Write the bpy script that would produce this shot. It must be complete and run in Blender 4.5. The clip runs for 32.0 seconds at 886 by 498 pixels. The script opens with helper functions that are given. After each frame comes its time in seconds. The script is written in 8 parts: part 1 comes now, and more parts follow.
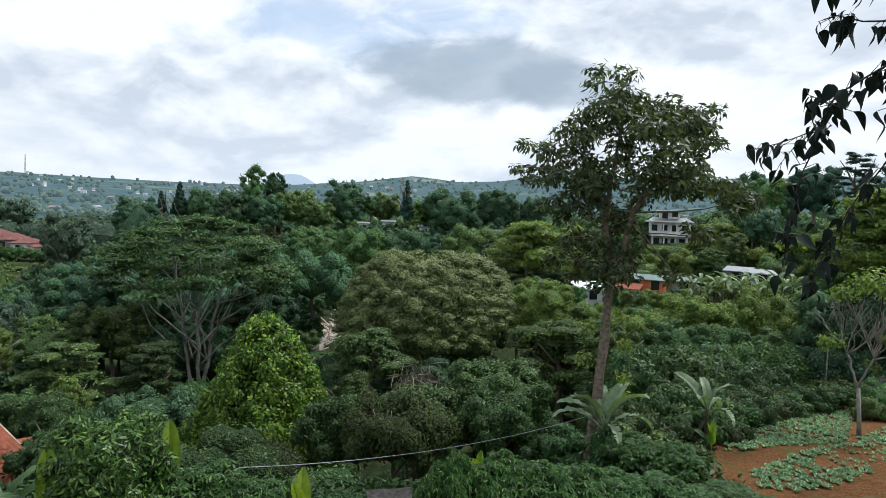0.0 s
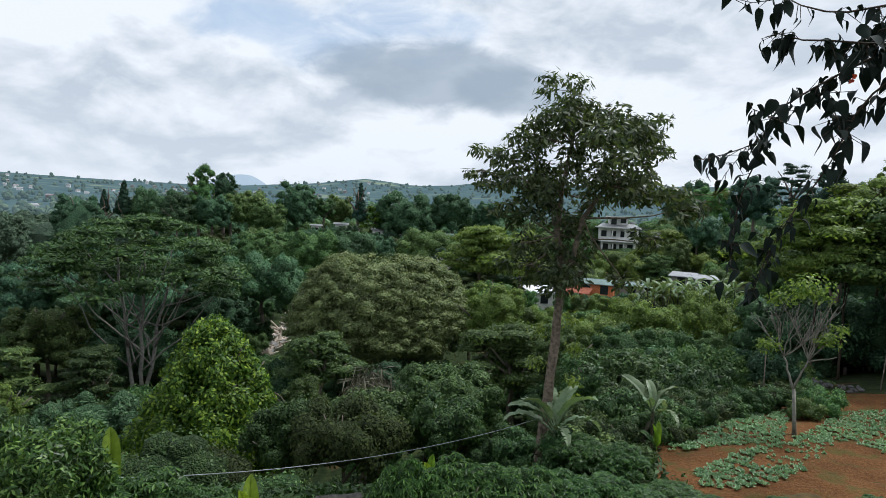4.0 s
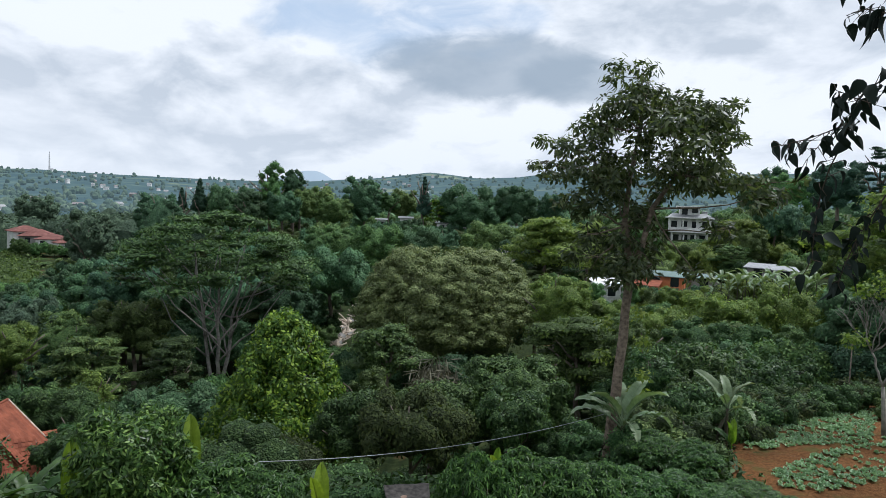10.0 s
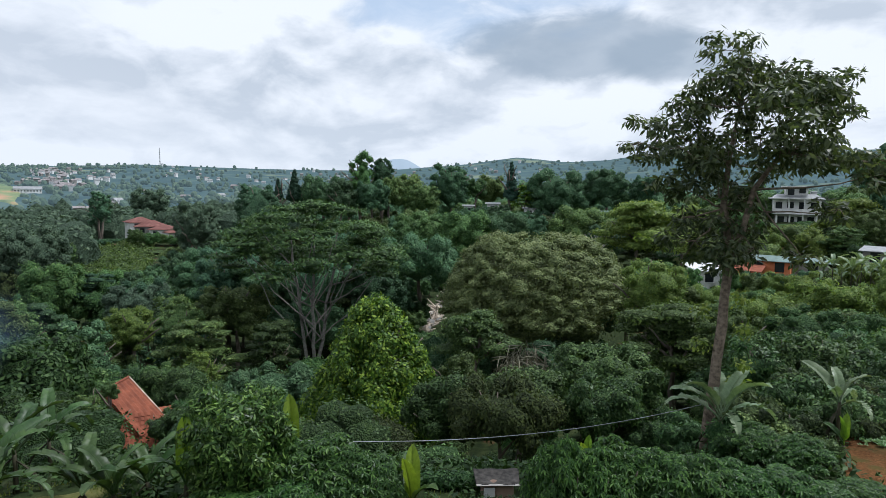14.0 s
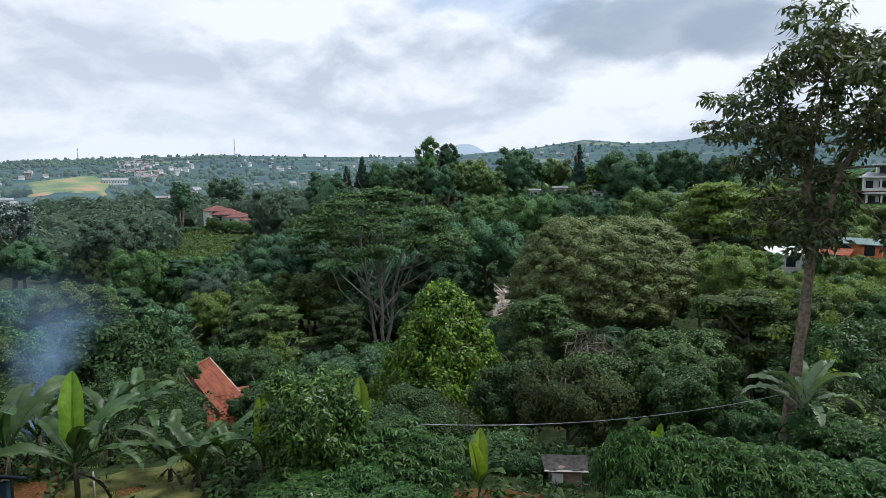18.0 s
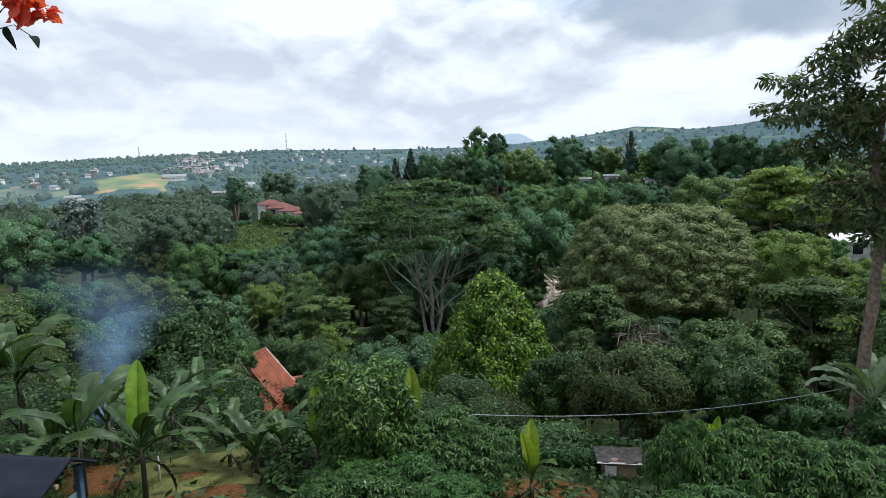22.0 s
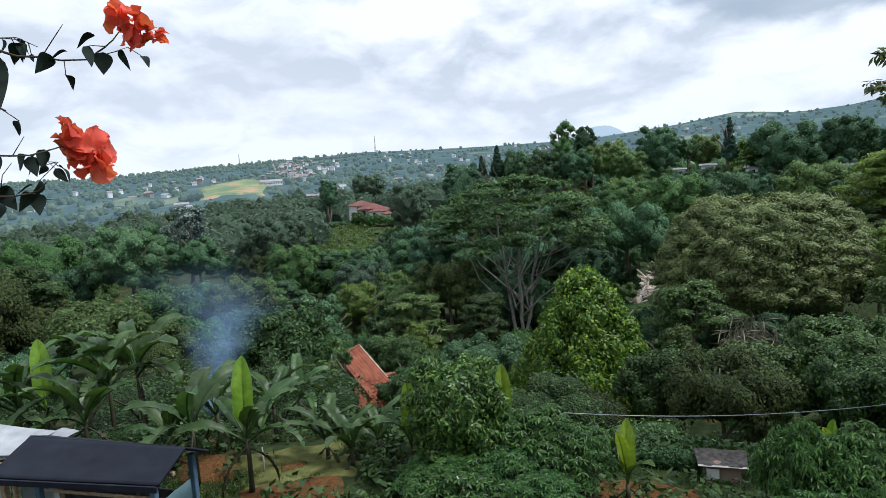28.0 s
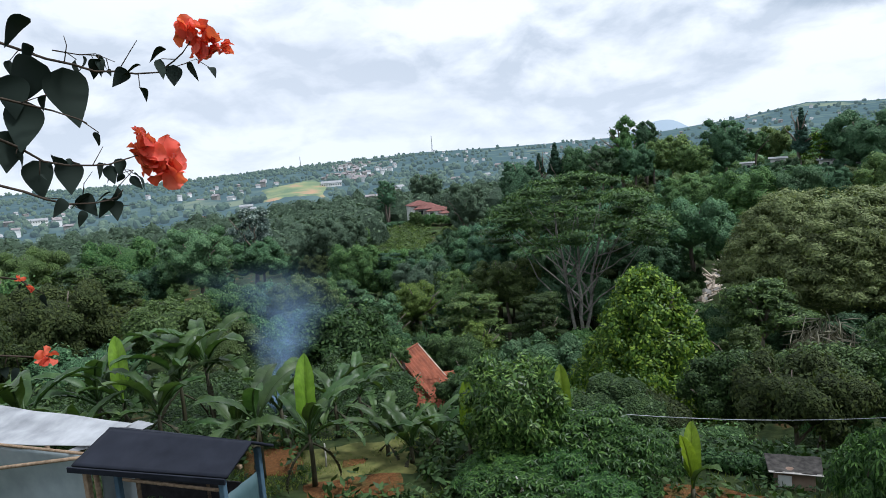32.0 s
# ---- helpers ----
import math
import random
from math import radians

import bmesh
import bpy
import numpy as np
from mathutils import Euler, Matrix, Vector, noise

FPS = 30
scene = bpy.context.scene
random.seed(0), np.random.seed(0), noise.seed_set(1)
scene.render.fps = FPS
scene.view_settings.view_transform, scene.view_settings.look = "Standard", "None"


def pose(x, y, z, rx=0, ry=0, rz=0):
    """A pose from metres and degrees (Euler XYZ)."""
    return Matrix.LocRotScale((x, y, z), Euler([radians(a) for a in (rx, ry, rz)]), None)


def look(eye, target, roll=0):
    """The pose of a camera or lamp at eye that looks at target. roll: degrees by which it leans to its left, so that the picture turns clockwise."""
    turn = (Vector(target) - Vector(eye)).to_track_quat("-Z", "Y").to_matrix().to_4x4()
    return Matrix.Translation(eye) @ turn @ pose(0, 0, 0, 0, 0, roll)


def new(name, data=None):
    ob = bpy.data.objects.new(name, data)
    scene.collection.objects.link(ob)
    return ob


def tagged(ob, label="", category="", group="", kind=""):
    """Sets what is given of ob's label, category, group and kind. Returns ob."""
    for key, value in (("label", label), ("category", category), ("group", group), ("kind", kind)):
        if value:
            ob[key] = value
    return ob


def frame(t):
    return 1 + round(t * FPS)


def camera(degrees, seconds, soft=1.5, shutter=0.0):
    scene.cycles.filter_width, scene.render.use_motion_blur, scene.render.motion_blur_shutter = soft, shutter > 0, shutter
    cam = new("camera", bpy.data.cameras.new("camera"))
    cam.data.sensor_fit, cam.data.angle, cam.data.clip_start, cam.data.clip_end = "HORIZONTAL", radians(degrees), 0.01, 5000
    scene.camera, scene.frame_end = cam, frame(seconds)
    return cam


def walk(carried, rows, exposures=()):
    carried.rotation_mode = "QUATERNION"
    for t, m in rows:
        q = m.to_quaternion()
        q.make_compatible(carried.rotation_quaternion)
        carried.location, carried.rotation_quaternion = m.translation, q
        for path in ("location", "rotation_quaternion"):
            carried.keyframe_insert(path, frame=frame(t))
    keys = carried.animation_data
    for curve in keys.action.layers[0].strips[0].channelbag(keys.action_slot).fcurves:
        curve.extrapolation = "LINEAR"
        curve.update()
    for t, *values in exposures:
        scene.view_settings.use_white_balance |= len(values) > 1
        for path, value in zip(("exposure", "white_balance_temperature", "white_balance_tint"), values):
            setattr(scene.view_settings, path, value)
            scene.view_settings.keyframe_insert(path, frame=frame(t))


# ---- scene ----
cam = camera(70.09, 32.0, soft=0.85)
PATH = [
    (0.0, pose(-0.072, -0.009, 6.036, 86.42, -2.29, 0.09)),
    (0.5, pose(-0.071, -0.010, 6.035, 86.66, -2.41, -0.50)),
    (1.0, pose(-0.071, -0.010, 6.035, 86.70, -2.51, -1.11)),
    (1.5, pose(-0.071, -0.011, 6.036, 86.50, -2.60, -1.35)),
    (2.0, pose(-0.073, -0.011, 6.036, 86.46, -2.77, -1.93)),
    (2.5, pose(-0.075, -0.011, 6.037, 86.67, -2.77, -2.43)),
    (3.0, pose(-0.077, -0.010, 6.038, 86.65, -2.81, -2.94)),
    (3.5, pose(-0.079, -0.009, 6.038, 86.81, -2.94, -3.59)),
    (5.5, pose(-0.080, -0.009, 6.039, 87.10, -3.37, -5.58)),
    (6.0, pose(-0.081, -0.009, 6.039, 87.16, -3.40, -6.08)),
    (6.5, pose(-0.082, -0.009, 6.039, 86.81, -3.42, -5.62)),
    (7.0, pose(-0.083, -0.008, 6.040, 86.54, -3.32, -4.62)),
    (7.5, pose(-0.082, -0.008, 6.039, 86.66, -2.91, -3.36)),
    (8.0, pose(-0.081, -0.007, 6.039, 86.37, -2.84, -2.02)),
    (8.5, pose(-0.080, -0.006, 6.039, 86.37, -2.69, -1.34)),
    (9.0, pose(-0.079, -0.005, 6.039, 86.03, -2.58, -0.12)),
    (9.5, pose(-0.079, -0.005, 6.039, 85.91, -2.39, 0.91)),
    (10.0, pose(-0.080, -0.007, 6.040, 86.02, -2.23, 1.66)),
    (10.5, pose(-0.080, -0.008, 6.039, 86.06, -2.15, 2.60)),
    (11.0, pose(-0.080, -0.010, 6.039, 85.67, -1.87, 3.65)),
    (11.5, pose(-0.081, -0.010, 6.039, 85.70, -1.92, 4.37)),
    (12.0, pose(-0.082, -0.010, 6.040, 85.51, -1.71, 5.36)),
    (12.5, pose(-0.082, -0.010, 6.040, 85.02, -1.45, 6.84)),
    (13.0, pose(-0.082, -0.011, 6.040, 84.74, -1.35, 7.91)),
    (13.5, pose(-0.082, -0.012, 6.040, 84.61, -1.16, 8.77)),
    (15.5, pose(-0.082, -0.014, 6.040, 84.17, -0.95, 11.75)),
    (16.0, pose(-0.082, -0.015, 6.040, 83.82, -0.82, 12.72)),
    (16.5, pose(-0.082, -0.015, 6.041, 83.45, -0.71, 13.39)),
    (17.0, pose(-0.081, -0.015, 6.041, 83.46, -0.37, 14.25)),
    (17.5, pose(-0.081, -0.015, 6.042, 83.27, -0.26, 14.82)),
    (18.0, pose(-0.081, -0.015, 6.042, 83.14, -0.03, 15.42)),
    (18.5, pose(-0.080, -0.015, 6.042, 82.96, 0.04, 15.94)),
    (19.0, pose(-0.080, -0.014, 6.042, 82.58, 0.12, 16.52)),
    (19.5, pose(-0.081, -0.014, 6.042, 82.50, 0.28, 17.18)),
    (20.0, pose(-0.080, -0.013, 6.042, 82.68, 0.41, 17.63)),
    (20.5, pose(-0.080, -0.011, 6.041, 82.51, 0.54, 18.04)),
    (21.0, pose(-0.080, -0.010, 6.040, 82.43, 0.70, 18.67)),
    (21.5, pose(-0.081, -0.010, 6.040, 82.22, 0.82, 19.04)),
    (22.0, pose(-0.081, -0.010, 6.040, 82.35, 1.10, 19.77)),
    (22.5, pose(-0.081, -0.010, 6.040, 82.45, 1.22, 20.29)),
    (23.0, pose(-0.081, -0.009, 6.040, 82.46, 1.40, 20.94)),
    (23.5, pose(-0.081, -0.009, 6.039, 82.21, 1.50, 21.55)),
    (24.0, pose(-0.081, -0.008, 6.039, 82.20, 1.60, 22.21)),
    (24.5, pose(-0.080, -0.009, 6.040, 82.43, 1.91, 23.16)),
    (25.0, pose(-0.079, -0.010, 6.040, 82.63, 2.09, 23.66)),
    (25.5, pose(-0.078, -0.011, 6.041, 82.45, 2.27, 24.42)),
    (27.5, pose(-0.076, -0.013, 6.041, 82.35, 3.19, 27.36)),
    (28.0, pose(-0.075, -0.014, 6.040, 82.41, 3.28, 27.53)),
    (28.5, pose(-0.075, -0.014, 6.041, 82.36, 3.39, 28.23)),
    (29.0, pose(-0.074, -0.013, 6.042, 82.24, 3.51, 28.80)),
    (29.5, pose(-0.073, -0.014, 6.043, 82.22, 3.67, 29.40)),
    (30.0, pose(-0.072, -0.015, 6.043, 82.48, 3.90, 30.28)),
    (30.5, pose(-0.070, -0.016, 6.044, 82.53, 4.04, 31.14)),
    (31.0, pose(-0.069, -0.018, 6.044, 82.62, 4.21, 31.90)),
    (31.5, pose(-0.069, -0.020, 6.044, 82.53, 4.33, 32.43)),
    (32.0, pose(-0.069, -0.020, 6.045, 82.66, 4.35, 32.65)),
]
EXPOSURES = [(0.0, 0.16, 6000, 9), (3.0, 0.05, 6000, 9), (6.0, -0.08, 5950, 10), (9.0, 0.02, 5950, 10), (13.0, 0.02, 5900, 10), (17.0, 0.0, 5900, 10), (20.0, 0.14, 5900, 10), (32.0, 0.16, 5850, 10)]
walk(cam, PATH, EXPOSURES)

# World: z up, the garden lies near z = 0, the eye stands on a terrace at about z = 6.
EYE_Z = 6.0

# sun and sky -----------------------------------------------------------------
world = bpy.data.worlds.new("sky")
scene.world = world
world.use_nodes = True
SUN_EL, SUN_AZ = 58.0, 70.0


def build_sky(nt):
    nd, lk = nt.nodes, nt.links
    nd.clear()

    def node(kind, **kw):
        n = nd.new(kind)
        for k, v in kw.items():
            n.inputs[k].default_value = v
        return n

    def calc(op, a, b=None, clamp=False):
        n = nd.new("ShaderNodeMath")
        n.operation, n.use_clamp = op, clamp
        for i, v in enumerate((a, b)):
            if v is None:
                continue
            if isinstance(v, (int, float)):
                n.inputs[i].default_value = v
            else:
                lk.new(v, n.inputs[i])
        return n.outputs[0]

    def mix(fac, a, b):
        n = nd.new("ShaderNodeMix")
        n.data_type = "RGBA"
        for i, v in ((0, fac), (6, a), (7, b)):
            if isinstance(v, (int, float, tuple)):
                n.inputs[i].default_value = v
            else:
                lk.new(v, n.inputs[i])
        return n.outputs[2]

    def steps(src, lo, hi):
        n = nd.new("ShaderNodeMapRange")
        n.interpolation_type = "SMOOTHSTEP"
        lk.new(src, n.inputs[0])
        n.inputs[1].default_value, n.inputs[2].default_value = lo, hi
        return n.outputs[0]

    coord = nd.new("ShaderNodeTexCoord").outputs["Generated"]
    sep = nd.new("ShaderNodeSeparateXYZ")
    lk.new(coord, sep.inputs[0])
    x, y, z = sep.outputs

    sky = nd.new("ShaderNodeTexSky")
    sky.sky_type, sky.sun_disc = "NISHITA", False
    sky.sun_elevation, sky.sun_rotation = radians(SUN_EL), radians(SUN_AZ)
    clear = nd.new("ShaderNodeVectorMath")
    clear.operation = "SCALE"
    lk.new(sky.outputs[0], clear.inputs[0])
    clear.inputs[3].default_value = 0.11
    gap = mix(0.75, clear.outputs[0], (0.62, 0.72, 0.84, 1))

    # cloud deck: heaped clouds, white above and grey beneath, with thin gaps
    def heaps(lift, scale, detail, rough, off):
        m = nd.new("ShaderNodeMapping")
        m.inputs["Location"].default_value = (off, off * 0.7, lift)
        m.inputs["Scale"].default_value = (1.0, 1.0, 2.1)
        lk.new(coord, m.inputs[0])
        n = node("ShaderNodeTexNoise", Scale=scale, Detail=detail, Roughness=rough, Distortion=0.5)
        lk.new(m.outputs[0], n.inputs["Vector"])
        return n.outputs["Fac"]

    big0, big1 = heaps(0.0, 3.4, 8.0, 0.52, 3.0), heaps(0.16, 3.4, 8.0, 0.52, 3.0)
    lit = calc("ADD", calc("MULTIPLY", calc("SUBTRACT", big0, big1), 3.3), 0.66, True)
    sm0, sm1 = heaps(0.0, 8.0, 6.0, 0.55, 6.0), heaps(0.07, 8.0, 6.0, 0.55, 6.0)
    lit = calc("ADD", lit, calc("MULTIPLY", calc("SUBTRACT", sm0, sm1), 2.5), True)
    body = heaps(0.0, 1.7, 5.0, 0.5, 8.0)
    fine = heaps(0.0, 9.0, 6.0, 0.6, 5.0)
    deck = mix(lit, (0.60, 0.645, 0.695, 1), (0.94, 0.95, 0.96, 1))
    deck = mix(calc("MULTIPLY", steps(body, 0.5, 0.72), 0.4), deck, (0.70, 0.73, 0.77, 1))
    cover = steps(calc("ADD", body, calc("MULTIPLY", calc("SUBTRACT", fine, 0.5), 0.3)), 0.27, 0.42)
    col = mix(cover, gap, deck)

    # one heavier grey cloud bank, over the valley's head
    def bank(az, el, w, h, edge):
        a = radians(az)
        side = calc("ADD", calc("MULTIPLY", x, math.cos(a)), calc("MULTIPLY", y, math.sin(a)))
        rise = calc("SUBTRACT", z, math.sin(radians(el)))
        ahead = calc("ADD", calc("MULTIPLY", x, -math.sin(a)), calc("MULTIPLY", y, math.cos(a)))
        q = calc("ADD", calc("POWER", calc("DIVIDE", side, w), 2.0), calc("POWER", calc("DIVIDE", rise, h), 2.0))
        q = calc("ADD", q, calc("MULTIPLY", calc("SUBTRACT", fine, 0.5), 2.2))
        q = calc("ADD", q, calc("MULTIPLY", calc("SUBTRACT", body, 0.5), 2.0))
        s = steps(q, 1.0 + edge, 1.0 - edge)
        return calc("MULTIPLY", s, calc("GREATER_THAN", ahead, 0.0))

    for az, el, w, h, edge, k, tone in BANKS:
        col = mix(calc("MULTIPLY", bank(az, el, w, h, edge), k), col, (*tone, 1))
    # bright band of thick, far cloud at the skyline
    low = steps(z, 0.16, 0.02)
    col = mix(calc("MULTIPLY", low, 0.35), col, (0.78, 0.82, 0.86, 1))
    under = steps(z, 0.0, -0.06)
    col = mix(under, col, (0.10, 0.12, 0.09, 1))
    bg = nd.new("ShaderNodeBackground")
    bg.inputs[1].default_value = SKY_POWER
    lk.new(col, bg.inputs[0])
    out = nd.new("ShaderNodeOutputWorld")
    lk.new(bg.outputs[0], out.inputs[0])


SKY_POWER = 1.0
BANKS = [
    (-3.0, 12.0, 0.16, 0.045, 0.5, 0.75, (0.36, 0.43, 0.50)),
    (-10.0, 11.0, 0.09, 0.035, 0.5, 0.7, (0.36, 0.43, 0.50)),
    (12.0, 15.5, 0.06, 0.03, 0.5, 0.6, (0.55, 0.66, 0.80)),
]
build_sky(world.node_tree)
sun = new("sun", bpy.data.lights.new("sun", "SUN"))
sun.data.energy, sun.data.angle, sun.data.color = 3.3, radians(12), (1.0, 0.97, 0.92)
a, e = radians(SUN_AZ), radians(SUN_EL)
sun.matrix_world = look((0, 0, 60), (-math.sin(a) * math.cos(e), -math.cos(a) * math.cos(e), 60 - math.sin(e)))

# materials -------------------------------------------------------------------


def shader(name, rough=0.7, metal=0.0, spec=0.3):
    m = bpy.data.materials.new(name)
    m.use_nodes = True
    b = m.node_tree.nodes["Principled BSDF"]
    b.inputs["Roughness"].default_value, b.inputs["Metallic"].default_value = rough, metal
    b.inputs["Specular IOR Level"].default_value = spec
    return m, m.node_tree, b


def ramp(nt, src, stops):
    r = nt.nodes.new("ShaderNodeValToRGB")
    while len(r.color_ramp.elements) < len(stops):
        r.color_ramp.elements.new(0.5)
    for el, (p, c) in zip(r.color_ramp.elements, stops):
        el.position, el.color = p, (*c, 1)
    nt.links.new(src, r.inputs[0])
    return r.outputs[0]


def noise_of(nt, scale, detail=4.0, rough=0.55, coord="Object"):
    tc = nt.nodes.new("ShaderNodeTexCoord")
    n = nt.nodes.new("ShaderNodeTexNoise")
    n.inputs["Scale"].default_value, n.inputs["Detail"].default_value = scale, detail
    n.inputs["Roughness"].default_value = rough
    nt.links.new(tc.outputs[coord], n.inputs["Vector"])
    return n.outputs["Fac"]


def blend(nt, fac, c1, c2, mode="MIX"):
    n = nt.nodes.new("ShaderNodeMix")
    n.data_type, n.blend_type = "RGBA", mode
    for i, v in ((0, fac), (6, c1), (7, c2)):
        if isinstance(v, (int, float)):
            n.inputs[i].default_value = v
        elif isinstance(v, tuple):
            n.inputs[i].default_value = (*v, 1)
        else:
            nt.links.new(v, n.inputs[i])
    return n.outputs[2]


def bump(nt, b, height, strength=0.4, dist=0.02):
    n = nt.nodes.new("ShaderNodeBump")
    n.inputs["Strength"].default_value, n.inputs["Distance"].default_value = strength, dist
    nt.links.new(height, n.inputs["Height"])
    nt.links.new(n.outputs[0], b.inputs["Normal"])


def blade_mat(name, dark, mid, light, gloss, through_light):
    """A broad blade: soft tone from edge to edge with fine cross veins."""
    m, nt, b = shader(name, gloss, 0, 0.35)
    tc = nt.nodes.new("ShaderNodeTexCoord")
    vein = nt.nodes.new("ShaderNodeTexNoise")
    mp = nt.nodes.new("ShaderNodeMapping")
    mp.inputs["Scale"].default_value = (60.0, 2.0, 8.0)
    vein.inputs["Scale"].default_value, vein.inputs["Detail"].default_value = 1.0, 3.0
    nt.links.new(tc.outputs["Object"], mp.inputs[0])
    nt.links.new(mp.outputs[0], vein.inputs["Vector"])
    col = ramp(nt, noise_of(nt, 3.5, 4), [(0.3, dark), (0.5, mid), (0.72, light)])
    col = blend(nt, 1.0, col, ramp(nt, vein.outputs["Fac"], [(0.35, (0.82, 0.84, 0.8)), (0.65, (1.12, 1.1, 1.05))]), "MULTIPLY")
    col = own_tone(nt, col, 0.2)
    nt.links.new(col, b.inputs["Base Color"])
    bump(nt, b, vein.outputs["Fac"], 0.35, 0.01)
    t = nt.nodes.new("ShaderNodeBsdfTranslucent")
    nt.links.new(blend(nt, 1.0, col, (1.25, 1.3, 0.6), "MULTIPLY"), t.inputs[0])
    mx = nt.nodes.new("ShaderNodeMixShader")
    mx.inputs[0].default_value = through_light
    nt.links.new(b.outputs[0], mx.inputs[1]), nt.links.new(t.outputs[0], mx.inputs[2])
    nt.links.new(mx.outputs[0], nt.nodes["Material Output"].inputs[0])
    return m


def own_tone(nt, col, vary):
    """Shift a foliage colour a little from one plant to the next."""
    info = nt.nodes.new("ShaderNodeObjectInfo")
    hsv = nt.nodes.new("ShaderNodeHueSaturation")
    nt.links.new(col, hsv.inputs["Color"])
    swap = nt.nodes.new("ShaderNodeMath")
    swap.operation = "FRACT"
    times = nt.nodes.new("ShaderNodeMath")
    times.operation = "MULTIPLY"
    times.inputs[1].default_value = 7.31
    nt.links.new(info.outputs["Random"], times.inputs[0])
    nt.links.new(times.outputs[0], swap.inputs[0])
    for key, lo, hi, out in (("Hue", 0.5 - 0.10 * vary, 0.5 + 0.06 * vary, swap.outputs[0]), ("Value", 1 - vary, 1 + vary, info.outputs["Random"])):
        r = nt.nodes.new("ShaderNodeMapRange")
        r.inputs[3].default_value, r.inputs[4].default_value = lo, hi
        nt.links.new(out, r.inputs[0])
        nt.links.new(r.outputs[0], hsv.inputs[key])
    return hsv.outputs[0]


def leaf_mat(name, dark, mid, light, gloss=0.6, through_light=0.22, vary=0.22):
    """Leaves: each leaf has a tone of its own, each tree a slight shift."""
    m, nt, b = shader(name, gloss, 0, 0.28)
    geo = nt.nodes.new("ShaderNodeNewGeometry")
    col = ramp(nt, geo.outputs["Random Per Island"], [(0.0, dark), (0.55, mid), (1.0, light)])
    hue = own_tone(nt, col, vary)
    patch = ramp(nt, noise_of(nt, 0.45, 3), [(0.3, (0.72, 0.74, 0.7)), (0.7, (1.15, 1.12, 1.0))])
    col = blend(nt, 1.0, hue, patch, "MULTIPLY")
    nt.links.new(col, b.inputs["Base Color"])
    if through_light:
        t = nt.nodes.new("ShaderNodeBsdfTranslucent")
        nt.links.new(blend(nt, 1.0, col, (1.25, 1.3, 0.6), "MULTIPLY"), t.inputs[0])
        mx = nt.nodes.new("ShaderNodeMixShader")
        mx.inputs[0].default_value = through_light
        nt.links.new(b.outputs[0], mx.inputs[1]), nt.links.new(t.outputs[0], mx.inputs[2])
        nt.links.new(mx.outputs[0], nt.nodes["Material Output"].inputs[0])
    TONES[name] = (dark, mid, light, vary)
    return m


TONES = {}


def plain_mat(name, c1, c2, scale=6.0, rough=0.8, bumps=0.3, spec=0.2, metal=0.0, dist=0.01):
    m, nt, b = shader(name, rough, metal, spec)
    n = noise_of(nt, scale, 6)
    big = noise_of(nt, scale * 0.13, 3)
    col = ramp(nt, n, [(0.3, c1), (0.7, c2)])
    col = blend(nt, 1.0, col, ramp(nt, big, [(0.35, (0.8, 0.8, 0.8)), (0.65, (1.1, 1.1, 1.1))]), "MULTIPLY")
    nt.links.new(col, b.inputs["Base Color"])
    bump(nt, b, n, bumps, dist)
    return m


CORES = {}


def core_mat(name, dark, mid, light, vary, fine=1.0):
    """The dense inside of a crown: small leaves packed so close that they read as a rough, speckled skin."""
    m, nt, b = shader(name + ("_packed" if fine == 1.0 else "_far_packed"), 0.75, 0, 0.18)
    tc = nt.nodes.new("ShaderNodeTexCoord")
    cells = []
    for scale in (21.0, 47.0):
        v = nt.nodes.new("ShaderNodeTexVoronoi")
        v.inputs["Scale"].default_value = scale * fine
        nt.links.new(tc.outputs["Object"], v.inputs["Vector"])
        s = nt.nodes.new("ShaderNodeSeparateColor")
        nt.links.new(v.outputs["Color"], s.inputs[0])
        cells.append((v.outputs["Distance"], s.outputs[0]))
    # dark tones raised in the colour, as haze would lift them
    lo, md, hi = (tuple(c * k for c in col) for col, k in ((dark, 1.3), (mid, 1.15), (light, 0.95)))
    col = blend(nt, 0.55, ramp(nt, cells[0][1], [(0.0, lo), (0.6, md), (1.0, hi)]), ramp(nt, cells[1][1], [(0.0, lo), (0.55, md), (1.0, hi)]))
    col = blend(nt, 1.0, col, ramp(nt, noise_of(nt, 2.2, 4), [(0.3, (0.7, 0.72, 0.7)), (0.7, (1.12, 1.1, 1.0))]), "MULTIPLY")
    nt.links.new(own_tone(nt, col, vary), b.inputs["Base Color"])
    h = nt.nodes.new("ShaderNodeMath")
    h.operation = "ADD"
    nt.links.new(cells[0][0], h.inputs[0])
    nt.links.new(cells[1][0], h.inputs[1])
    n = nt.nodes.new("ShaderNodeBump")
    n.invert = True
    n.inputs["Strength"].default_value, n.inputs["Distance"].default_value = 0.9, 0.5
    nt.links.new(h.outputs[0], n.inputs["Height"])
    nt.links.new(n.outputs[0], b.inputs["Normal"])
    return m


def wide_core(name):
    """The packed foliage of a wood that is one sheet of crowns, with its grain in metres."""
    if name + "_wide" not in CORES:
        CORES[name + "_wide"] = core_mat(name, *TONES[name], 0.16)
    return CORES[name + "_wide"]


